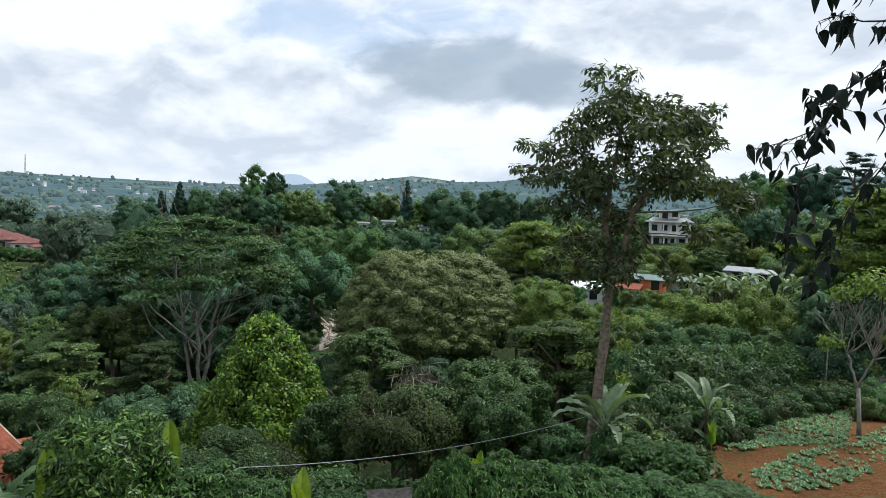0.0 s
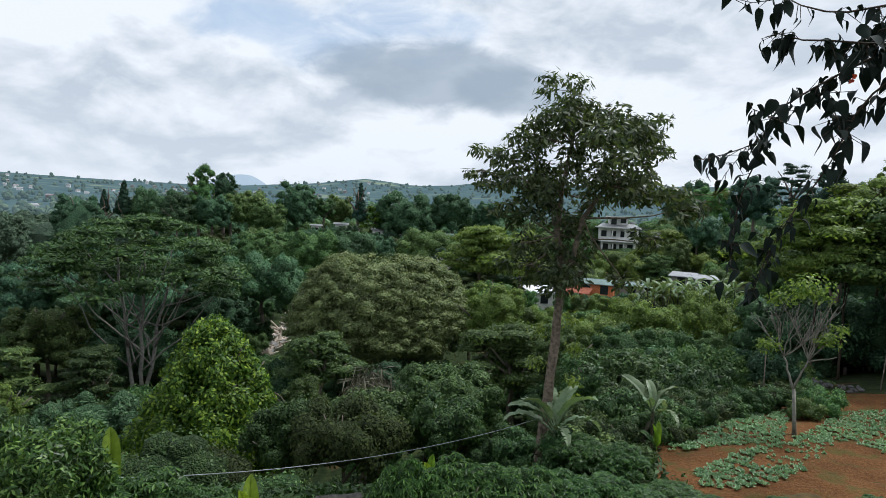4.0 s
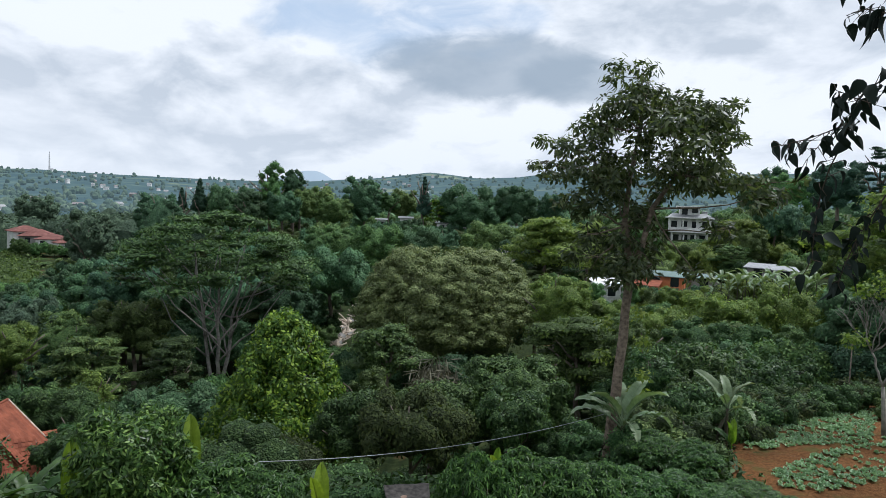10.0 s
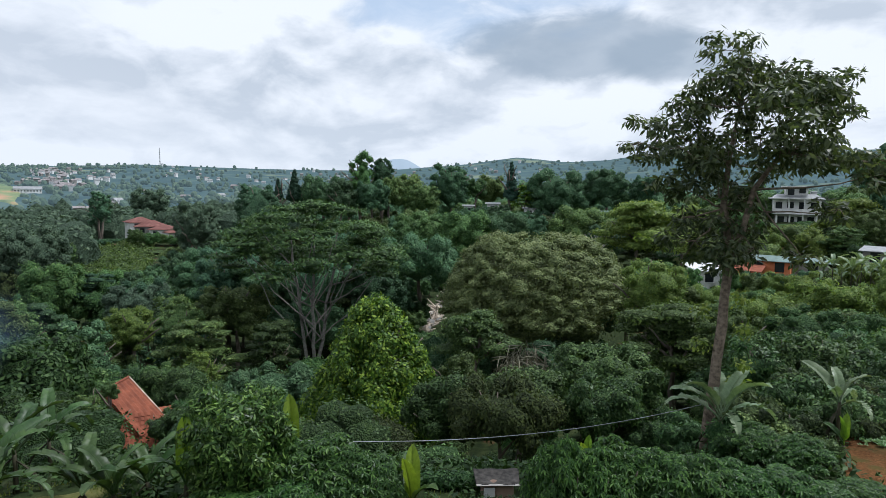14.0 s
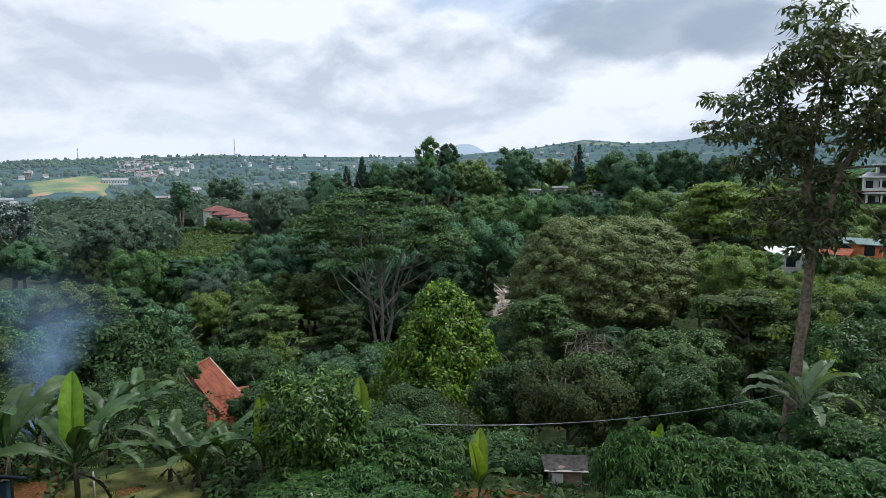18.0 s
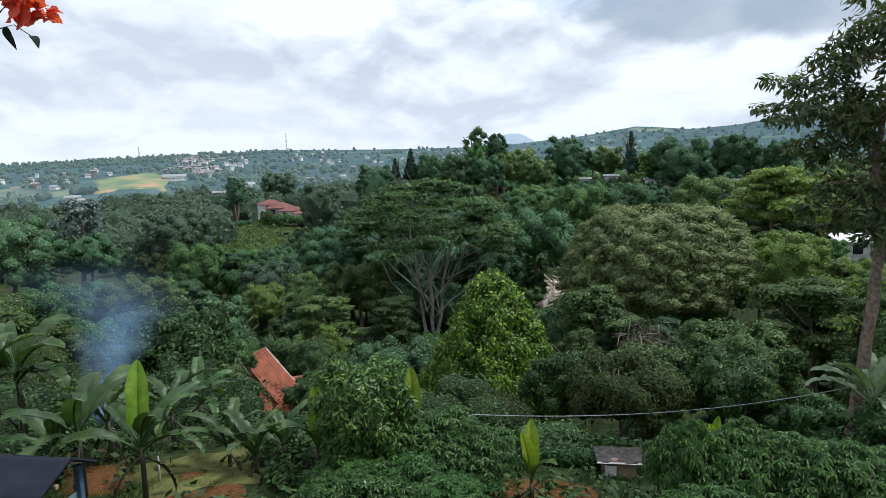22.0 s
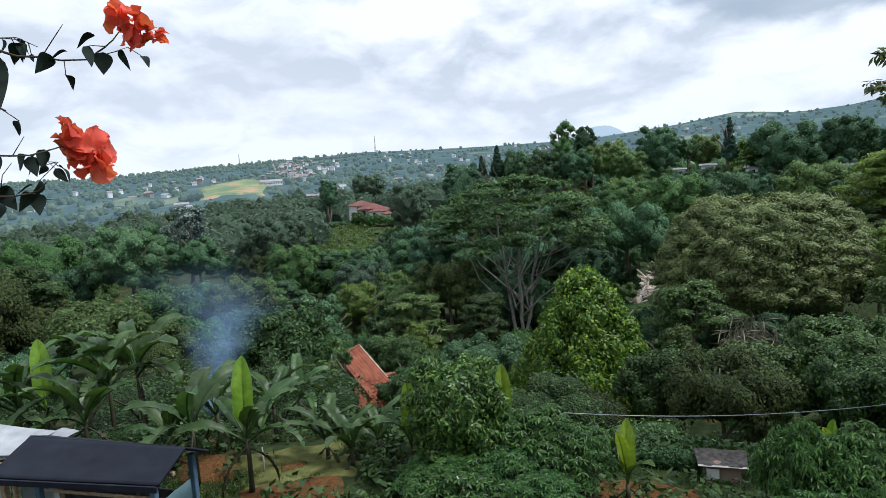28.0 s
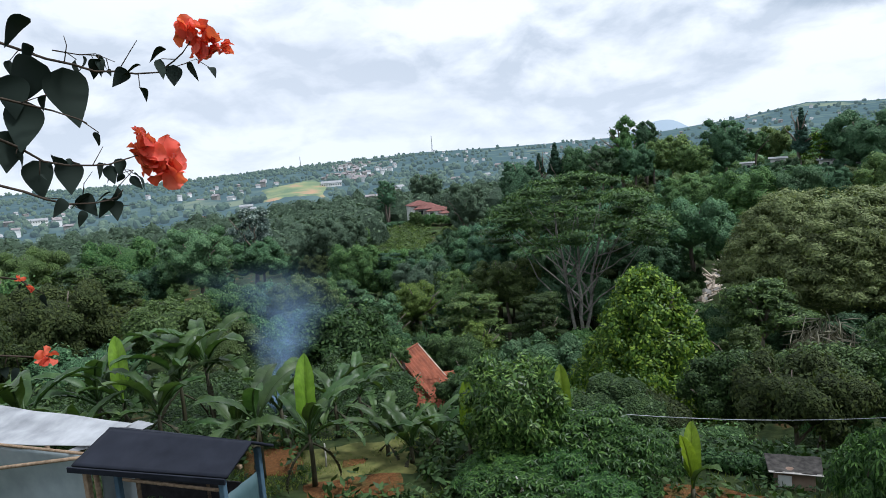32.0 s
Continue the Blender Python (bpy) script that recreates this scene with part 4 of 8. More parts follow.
tree(14.3, 142, 1.2, 3.6, 7.5, "round", LEAF, n=1600, leaf=0.12, v=3, label="green leafy tree with a rounded crown on the far ridge")
tree(8.9, 145, 2.76, 5.4, 12.8, "round", LEAF_DARK_HAZED, n=1900, leaf=0.111, v=3, label="dark leafy tree with a rounded crown on the far ridge")
tree(6.7, 150, 1.15, 3.3, 5.3, "round", LEAF, n=1100, leaf=0.160, v=0, label="green leafy tree with a rounded crown on the far ridge")
tree(5.2, 155, 1.51, 4.4, 7.6, "round", LEAF, n=1400, leaf=0.136, v=1, label="green leafy tree with a rounded crown on the far ridge")
tree(3.4, 140, 2.70, 1.9, 8.7, "pine", LEAF_BLUE, n=800, leaf=0.160, v=2, label="dark bluish conifer with a slim pointed crown on the far ridge")
tree(2.2, 140, 0.57, 3.5, 5.6, "flat", LEAF_BRIGHT, n=1200, leaf=0.151, v=3, label="bright green leafy tree with flat layered foliage on the far ridge")
tree(-0.6, 140, 2.15, 8.0, 11.9, "round", LEAF_DARK_HAZED, n=2900, leaf=0.083, v=0, label="dark leafy tree with a rounded crown on the far ridge")
tree(-4.9, 145, 2.30, 6.5, 10.0, "round", LEAF_DARK_HAZED, n=2300, leaf=0.098, v=1, label="dark leafy tree with a rounded crown on the far ridge")
tree(-8.0, 150, 1.70, 4.6, 7.9, "round", LEAF_DARK_HAZED, n=1600, leaf=0.127, v=2, label="dark leafy tree with a rounded crown on the far ridge")
tree(11.5, 140, 0.60, 4.9, 7.3, "round", LEAF, n=1800, leaf=0.115, v=3, label="green leafy tree with a rounded crown on the far ridge")
tree(18.6, 135, 0.64, 4.6, 8.0, "tall", LEAF_DARK_HAZED, n=1800, leaf=0.115, v=0, label="dark leafy tree with a tall loose crown on the far ridge")
tree(30.8, 110, -1.01, 4.2, 9.3, "round", LEAF_VALLEY_HAZED, n=2300, leaf=0.098, v=1, label="soft grey-green tree with a rounded crown on the valley side")
tree(37.9, 200, -0.65, 3.4, 6.9, "round", LEAF_DARK_HAZED, n=1000, leaf=0.160, v=2, label="dark leafy tree with a rounded crown on the far ridge")
tree(34.2, 220, -0.19, 7.1, 10.5, "round", LEAF_VALLEY_HAZED, n=1800, leaf=0.115, v=3, label="soft grey-green tree with a rounded crown on the far ridge")
tree(31.2, 130, -1.25, 3.7, 9.6, "round", LEAF_VALLEY_HAZED, n=1600, leaf=0.127, v=0, label="soft grey-green tree with a rounded crown on the far ridge")
tree(38.0, 180, -0.56, 3.8, 9.2, "tall", LEAF_DARK_HAZED, n=1100, leaf=0.160, v=1, label="dark leafy tree with a tall loose crown on the far ridge")
tree(49.9, 100, -1.84, 4.7, 10.8, "tall", LEAF_SILVER, n=5400, leaf=0.095, v=0, label="tall grey-green tree with pale silvery leaf tips on the valley side", depth=0.6, core=0.7)
tree(35.5, 70, -7.72, 3.9, 5.9, "round", LEAF_VALLEY_HAZED, n=2900, leaf=0.082, v=1, label="soft grey-green tree with a rounded crown on the valley side")
tree(32.2, 60, -9.92, 2.5, 4.6, "round", LEAF, n=2200, leaf=0.101, v=2, label="green leafy tree with a rounded crown on the valley side")
tree(28.4, 75, -4.38, 4.7, 8.8, "round", LEAF_DARK_HAZED, n=3200, leaf=0.079, v=3, label="dark leafy tree with a rounded crown on the valley side")
tree(30.9, 45, -13.72, 1.7, 3.6, "tall", LEAF_YELLOW, n=1900, leaf=0.111, v=0, label="yellowish leafy tree with a tall loose crown in the valley")
tree(24.9, 48, -11.80, 2.9, 4.5, "flat", LEAF_DEEP, n=3100, leaf=0.080, v=1, label="dark leafy tree with flat layered foliage in the valley")
tree(37.7, 55, -11.61, 2.8, 3.9, "tall", LEAF_OLIVE, n=2700, leaf=0.087, v=3, label="olive leafy tree with a tall loose crown in the valley")
tree(11.8, 75, -3.83, 5.6, 6.6, "round", LEAF_DARK_HAZED, n=3900, leaf=0.070, v=3, label="dark leafy tree with a rounded crown on the valley side")
tree(7.4, 100, -1.57, 5.3, 8.0, "round", LEAF, n=2700, leaf=0.087, v=0, label="green leafy tree with a rounded crown on the valley side")
tree(4.4, 105, -1.82, 5.6, 6.6, "round", LEAF_DARK_HAZED, n=2700, leaf=0.087, v=1, label="dark leafy tree with a rounded crown on the valley side")
tree(11.4, 110, -1.80, 5.8, 7.8, "round", LEAF, n=2700, leaf=0.087, v=2, label="green leafy tree with a rounded crown on the valley side")
tree(-3.3, 120, -1.27, 7.5, 7.0, "round", LEAF, n=3200, leaf=0.079, v=3, label="green leafy tree with a rounded crown on the far ridge")
tree(-7.8, 90, -0.68, 7.6, 7.6, "flat", LEAF_YELLOW, n=4300, leaf=0.066, v=0, label="yellowish leafy tree with flat layered foliage on the valley side")
tree(-11.3, 95, -0.94, 5.0, 7.1, "tall", LEAF_YELLOW, n=2700, leaf=0.087, v=1, label="yellowish leafy tree with a tall loose crown on the valley side")
tree(-9.2, 50, -5.3, 2.9, 5.2, "round", LEAF_YELLOW, n=4300, leaf=0.066, v=2, label="yellowish leafy tree with a rounded crown in the valley")
tree(-11.3, 38, -9.48, 4.2, 4.1, "flat", LEAF_OLIVE, n=5700, leaf=0.057, v=3, label="olive leafy tree with flat layered foliage in the valley")
tree(-15.6, 35, -8.65, 1.8, 4.3, "round", LEAF_OLIVE, n=2700, leaf=0.087, v=0, label="olive leafy tree with a rounded crown in the valley")
tree(-5.4, 32, -13.35, 3.4, 3.2, "round", LEAF_DEEP, n=5500, leaf=0.058, v=1, label="dark leafy tree with a rounded crown in the valley")
tree(6.6, 42, -11.02, 3.4, 3.6, "flat", LEAF_DEEP, n=4100, leaf=0.068, v=2, label="dark leafy tree with flat layered foliage in the valley")
tree(7.8, 36, -14.75, 1.9, 3.0, "tall", LEAF_OLIVE, n=2700, leaf=0.087, v=3, label="olive leafy tree with a tall loose crown in the valley")
tree(1.8, 28, -16.13, 2.8, 2.4, "tall", LEAF_DEEP, n=5000, leaf=0.061, v=0, label="dark leafy tree with a loose crown in the valley")
tree(-5.5, 25, -16.04, 1.8, 2.2, "round", LEAF_LUSH, n=3600, leaf=0.1, v=1, label="lush leafy tree with a rounded crown in the valley")
tree(9.0, 25, -16.92, 2.2, 2.4, "tall", LEAF_WEED, n=4600, leaf=0.064, v=2, label="deep green leafy tree with a loose crown in the valley")
tree(3.8, 24, -17.72, 2.6, 1.7, "round", LEAF_BROWN, n=5500, leaf=0.058, v=3, label="brownish scrubby tree with a rounded crown in the valley")
tree(-20.7, 40, -8.11, 2.3, 4.4, "round", LEAF_DEEP, n=3200, leaf=0.079, v=0, label="dark leafy tree with a rounded crown in the valley")
tree(-24.7, 40, -8.27, 2.6, 4.6, "round", LEAF_DEEP, n=3600, leaf=0.072, v=1, label="dark leafy tree with a rounded crown in the valley")
tree(-22.8, 31, -11.75, 2.6, 2.6, "round", LEAF_DEEP, n=4600, leaf=0.064, v=2, label="dark leafy tree with a rounded crown in the valley")
tree(-28.4, 42, -7.86, 2.0, 4.4, "round", LEAF, n=2700, leaf=0.087, v=3, label="green leafy tree with a rounded crown in the valley")
tree(-22.6, 60, -6.4, 4.0, 3.8, "round", LEAF_YELLOW, n=4300, leaf=0.066, v=0, label="yellowish leafy tree with a rounded crown on the valley side")
tree(-17.4, 55, -8.0, 3.3, 3.4, "round", LEAF_YELLOW, n=3200, leaf=0.079, v=1, label="yellowish leafy tree with a rounded crown in the valley")
tree(-23.4, 110, -0.18, 5.9, 6.8, "flat", LEAF_YELLOW, n=2900, leaf=0.082, v=2, label="yellowish leafy tree with flat layered foliage on the valley side")
tree(-26.2, 115, 1.19, 4.4, 5.5, "round", LEAF_DARK_HAZED, n=2200, leaf=0.101, v=3, label="dark leafy tree with a rounded crown on the valley side")
tree(-25.7, 170, 4.05, 5.5, 9.5, "tall", LEAF_DARK_HAZED, n=1800, leaf=0.115, v=0, label="dark leafy tree with a tall loose crown on the far ridge")
tree(-30.1, 130, 4.99, 5.3, 10.5, "round", LEAF_BLUE, n=2300, leaf=0.098, v=1, label="dark bluish conifer with a rounded crown on the far ridge")
tree(-33.0, 120, 5.87, 4.0, 11.4, "flat", LEAF_BLUE, n=1900, leaf=0.111, v=2, label="dark bluish conifer with flat layered foliage on the far ridge")
tree(-35.4, 110, 5.32, 4.3, 10.2, "tall", LEAF_BLUE, n=2300, leaf=0.098, v=3, label="dark bluish conifer with a tall loose crown on the valley side")
tree(-37.7, 90, 4.71, 4.1, 8.9, "round", LEAF_DARK_HAZED, n=2700, leaf=0.087, v=0, label="dark leafy tree with a rounded crown on the valley side")
tree(-39.8, 60, 7.25, 2.0, 5.7, "tall", LEAF_YELLOW, n=2000, leaf=0.106, v=1, label="yellowish leafy tree with a tall loose crown on the valley side")
tree(-39.5, 42, 4.87, 3.4, 4.7, "tall", LEAF_YELLOW, n=5000, leaf=0.061, v=2, label="yellowish leafy tree with a tall loose crown in the valley")
tree(-36.4, 44, 1.52, 2.7, 3.7, "tall", LEAF_YELLOW, n=3600, leaf=0.072, v=3, label="yellowish leafy tree with a tall loose crown in the valley")
tree(-39.5, 52, -9.06, 2.4, 2.4, "round", LEAF_DEEP, n=2700, leaf=0.087, v=0, label="dark leafy tree with a rounded crown in the valley")
tree(-28.2, 55, -5.11, 3.7, 4.4, "round", LEAF_YELLOW, n=3600, leaf=0.072, v=1, label="yellowish leafy tree with a rounded crown in the valley")
tree(-32.3, 46, -2.39, 1.9, 3.0, "round", LEAF, n=2300, leaf=0.095, v=2, label="green leafy tree with a rounded crown in the valley")
tree(-35.0, 46, -2.38, 1.4, 6.1, "round", LEAF_DEEP, n=1800, leaf=0.115, v=3, label="dark leafy tree with a rounded crown in the valley")
tree(-24.9, 170, 3.21, 5.8, 9.3, "round", LEAF_DARK_HAZED, n=1800, leaf=0.115, v=0, label="dark leafy tree with a rounded crown on the far ridge")
tree(-26.9, 150, 3.86, 6.3, 9.3, "round", LEAF, n=2300, leaf=0.098, v=1, label="green leafy tree with a rounded crown on the far ridge")
tree(-42.6, 40, 4.29, 3.4, 4.9, "tall", LEAF, n=5500, leaf=0.058, v=2, label="green leafy tree with a tall loose crown in the valley")



tree(54.7, 88, -2.87, 5.8, 8.9, "round", LEAF_DARK_HAZED, n=3600, leaf=0.059, v=0, label="dark green tree with a rounded crown in the side valley")
tree(43.0, 115, -2.78, 7.4, 12.4, "round", LEAF_VALLEY_HAZED, n=5400, leaf=0.050, v=1, lobes=70, label="grey-green tree with a soft feathery crown in the side valley")
tree(49.6, 96, -4.6, 4.8, 6.5, "round", LEAF_DARK_HAZED, n=2700, leaf=0.080, v=2, label="dark dense tree below the silvery one in the side valley")
tree(41.5, 80, -5.79, 4.5, 7.7, "round", LEAF, n=3600, leaf=0.076, v=2, label="mid-green tree with a rounded crown in the side valley")
tree(46.2, 62, -8.24, 3.9, 5.4, "round", LEAF_OLIVE, n=4800, leaf=0.087, v=3, label="olive-green tree with a rounded crown in the side valley")
tree(52.2, 60, -8.36, 3.6, 5.2, "round", LEAF_DEEP, n=4800, leaf=0.095, v=0, label="deep green tree with a rounded crown in the side valley")
tree(57.2, 46, -9.00, 3.9, 3.8, "round", LEAF_OLIVE, n=4800, leaf=0.087, v=1, label="grey-green tree with a rounded crown in the side valley")
tree(65.7, 52, -6.39, 4.8, 6.0, "round", LEAF_BROWN, n=4800, leaf=0.071, v=2, label="brownish green tree with a rounded crown in the side valley")
tree(60.3, 105, -3.48, 7.1, 8.6, "round", LEAF, n=3600, leaf=0.050, v=3, label="mid-green tree with a rounded crown in the side valley")
tree(62.6, 75, -5.54, 5.1, 5.4, "flat", LEAF_DEEP, n=3600, leaf=0.067, v=0, label="deep green tree with a flat layered foliage in the side valley")
tree(25.7, 112, 0.46, 4.9, 14.6, "round", LEAF_DARK_HAZED, n=3600, leaf=0.070, v=1, label="dark green tree with a rounded crown in the side valley")
tree(29.4, 88, -4.71, 6.1, 11.1, "round", LEAF_DARK_HAZED, n=3600, leaf=0.056, v=2, label="dark green tree with a rounded crown in the side valley")
tree(36.0, 78, -7.44, 5.9, 8.4, "round", LEAF_DEEP, n=3600, leaf=0.058, v=3, label="deep green tree with a rounded crown in the side valley")
tree(36.2, 55, -9.68, 2.2, 4.0, "round", LEAF_YELLOW, n=4800, leaf=0.100, v=0, label="yellowish green tree with a rounded crown in the side valley")
tree(49.7, 50, -11.44, 2.9, 4.6, "round", LEAF_DEEP, n=4800, leaf=0.100, v=1, label="deep green tree with a rounded crown in the side valley")
tree(31.9, 60, -11.20, 3.0, 5.5, "round", LEAF_DARK_HAZED, n=4800, leaf=0.100, v=2, label="dark green tree with a rounded crown in the side valley")
tree(33.3, 70, -8.69, 3.0, 5.4, "round", LEAF, n=4800, leaf=0.100, v=3, label="mid-green tree with a rounded crown in the side valley")
tree(66.8, 120, -3.65, 7.0, 7.0, "round", LEAF_OLIVE, n=3600, leaf=0.050, v=0, label="grey-green tree with a rounded crown in the side valley")
tree(59.0, 90, -6.04, 4.3, 5.2, "round", LEAF_DARK_HAZED, n=3600, leaf=0.078, v=1, label="dark green tree with a rounded crown in the side valley")
tree(69.7, 70, -4.90, 5.4, 7.4, "round", LEAF_DEEP, n=4800, leaf=0.063, v=2, label="deep green tree with a rounded crown in the side valley")
tree(72.4, 80, -4.07, 7.0, 8.5, "round", LEAF, n=3600, leaf=0.050, v=3, label="mid-green tree with a rounded crown in the side valley")
tree(72.0, 45, -7.75, 3.9, 4.8, "round", LEAF_BROWN, n=4800, leaf=0.087, v=0, label="brownish green tree with a rounded crown in the side valley")
tree(39.5, 55, -12.09, 3.2, 5.8, "round", LEAF_DARK_HAZED, n=4800, leaf=0.100, v=1, label="dark green tree with a rounded crown in the side valley")
tree(43.4, 38, -10.88, 3.9, 6.1, "round", LEAF_WEED, n=5200, leaf=0.100, v=2, label="deep green tree with large glossy leaves beside the tiled house")


def el_cap(az, d):
    """How high the filling trees may stand, so that the village, the great trees and the clearings stay open to view."""
    if az < -10:
        return -8.2 if d < 62 else -6.4 if d < 86 else -2.3 if -23 < az < -16 else -0.6
    if az < 12:
        return -13.5 if d < 62 else -4.6 if d < 100 else -1.8
    if az < 30:
        return -15.5 if d < 62 else -2.4
    if az < 40:
        return -10.5 if d < 60 else -5.2 if az < 34.4 else -7.0
    return -11.5 if d < 60 else -8.5 if d < 100 else -6.4


def fill_woods():
    rng = np.random.default_rng(77)
    mats = [LEAF_DARK_HAZED, LEAF, LEAF_DARK_HAZED, LEAF, LEAF_OLIVE, LEAF_BROWN, LEAF_DARK_HAZED]
    word = {"leaf_dark_green": "dark green", "leaf_mid_green": "mid-green", "leaf_olive": "olive-green", "leaf_brownish": "brownish-green"}
    spots = []
    for _ in range(4000):
        az, d = rng.uniform(-46, 76), rng.uniform(42, 140)
        if az < -28 and d < 60:
            continue
        x, y = polar(az, d)
        gap = 6.4 + d * 0.026
        if any((x - p) ** 2 + (y - q) ** 2 < gap * gap for p, q in spots):
            continue
        if 6.5 < az < 12.8 and 64 < d < 100 or 8 < az < 13 and d < 66 or -30 < az < -10 and 78 < d < 97:
            continue
        g = ground_z(x, y)
        h = rng.uniform(5.5, 10.0)
        top = min(math.degrees(math.atan2(g + h - EYE_Z, d)), el_cap(az, d), -7.9 if -21 < az < -11 and d < 80 else 9)
        if EYE_Z + d * math.tan(radians(top)) < g + 3.0:
            continue
        spots.append((x, y))
        m = mats[rng.integers(len(mats))]
        # lighter leaves to the right put the slope's sunlight into the colour
        if az < -10 and m is LEAF_DARK_HAZED:
            m = LEAF
        kind = ("round", "round", "tall", "flat")[rng.integers(4)]
        tree(az, d, top, rng.uniform(3.0, 4.6), rng.uniform(5.5, 8.5), kind, m, n=1600, leaf=0.095, v=int(rng.integers(3)), group="valley wood",
             label="%s leafy tree in the crowded valley wood" % word[m.name])


def fill_shrubs():
    rng = np.random.default_rng(78)
    mats = [LEAF_DEEP, LEAF, LEAF_BROWN, LEAF_LUSH, LEAF_DEEP, LEAF_OLIVE]
    word = {"leaf_deep_green": "dark green", "leaf_mid_green": "mid-green", "leaf_olive": "olive-green", "leaf_brownish": "brownish-green", "leaf_lush_broad": "lush green", "leaf_weeds": "deep green"}
    spots = []
    for _ in range(3000):
        az, d = rng.uniform(-48, 78), rng.uniform(15.5, 46)
        if -20 < az < -8 and d < 24 or az < -21 and d < 32 or az > 32 and d < 15.2 or -4 < az < 13 and d < 14.6:
            continue
        if 33 < az < 40 and d < 40:
            continue
        x, y = polar(az, d)
        if any((x - p) ** 2 + (y - q) ** 2 < (2.0 + d * 0.03) ** 2 for p, q in spots):
            continue
        g = ground_z(x, y)
        cap = -24.5 if -9 < az < 14 and d < 24 else -19.0 if az > 30 and d < 19 else -19.8 if 6 < az < 26 else -17.0 if d < 30 else -14.0
        top = min(math.degrees(math.atan2(g + rng.uniform(1.6, 3.8) - EYE_Z, d)), cap)
        if EYE_Z + d * math.tan(radians(top)) < g + (0.45 if d < 24 else 0.9):
            continue
        spots.append((x, y))
        m = mats[rng.integers(len(mats))]
        # darker leaves on this side paint in the shade under the canopy
        if az > 32 and m is not LEAF_BROWN:
            m = LEAF_WEED
        tree(az, d, top, rng.uniform(1.3, 2.1), rng.uniform(1.8, 3.2), ("round", "tall")[rng.integers(2)], m, n=1600 if d < 28 else 800, leaf=0.09 if d < 28 else 0.13, v=int(rng.integers(3)), group="undergrowth",
             name="shrub", label="%s shrub in the undergrowth of the slope" % word[m.name], lobes=10, limbs=3)


def fill_ridge():
    """Low trees and scrub under the tall ones of the far ridge."""
    rng = np.random.default_rng(79)
    spots, low = [], []
    for _ in range(1500):
        az, d = rng.uniform(-46, 30), rng.uniform(118, 168)
        x, y = polar(az, d)
        if any((x - p) ** 2 + (y - q) ** 2 < 49 for p, q in spots) or -22.5 < az < -17 and d < 146:
            continue
        spots.append((x, y))
        g = ground_z(x, y)
        top = min(math.degrees(math.atan2(g + rng.uniform(3.0, 5.5) - EYE_Z, d)), (-1.0 if d > 152 else -2.9) if az > -10 else 1.0)
        low.append(tree(az, d, top, rng.uniform(3.2, 4.6), rng.uniform(3.5, 6.0), "round", (LEAF_DARK_HAZED, LEAF, LEAF_OLIVE)[rng.integers(3)], n=400, leaf=0.16, v=int(rng.integers(3)), group="ridge wood",
             label="low leafy tree in the wood of the far ridge", lobes=10))
    join_woods("ridge_woods", low, "low leafy trees and scrub crowding the far ridge")


def far_woods(name, seed, count, az0, az1, d0, d1, size, mat, label):
    """Woods too far off to count: small heaps of foliage all over the slopes."""
    rng = np.random.default_rng(seed)
    iv, fi = ico(2)
    vs, fs, ms, base = [], [], [], 0
    for _ in range(count):
        az, d = rng.uniform(az0, az1), d0 * (d1 / d0) ** rng.uniform(0, 1)
        x, y = polar(az, d)
        if noise.noise((x * 0.004, y * 0.004, 4.0)) > 0.16 + 0.3 * rng.uniform() or (34.6 < az < 39 and 138 < d < 200) or (31.8 < az < 36 and 140 < d < 182) or (43 < az < 48.5 and 470 < d < 760):
            continue
        s = size * rng.uniform(0.6, 1.3) * (1 + d / 2500)
        c = np.array((x, y, ground_z(x, y) + s * 0.55))
        r = np.array((s, s, s * rng.uniform(0.7, 1.5)))
        vs.append(c + iv * r * 0.78 * (1 + rng.normal(0, 0.10, (len(iv), 1))))
        fs.append(fi + base)
        ms += [1] * len(fi)
        base += len(iv)
        n = 66 if d < 420 else 5
        dr = unit(rng.normal(0, 1, (n, 3)) + (0, 0, 0.35))
        k = 0.24 if d < 420 else 0.5
        V, F = leaves_at(rng, c + dr * r * 0.9, dr, s * k, s * k * 0.6, 0.2)
        vs.append(V)
        fs.append(F + base)
        ms += [0] * len(F)
        base += len(V)
    me = mesh_np(name, np.concatenate(vs), np.concatenate(fs), (mat, wide_core(mat.name) if mat is not LEAF_FAR_HAZED else mat))
    me.polygons.foreach_set("material_index", ms)
    tagged(put(name, me), label, "woods", kind="stuff")


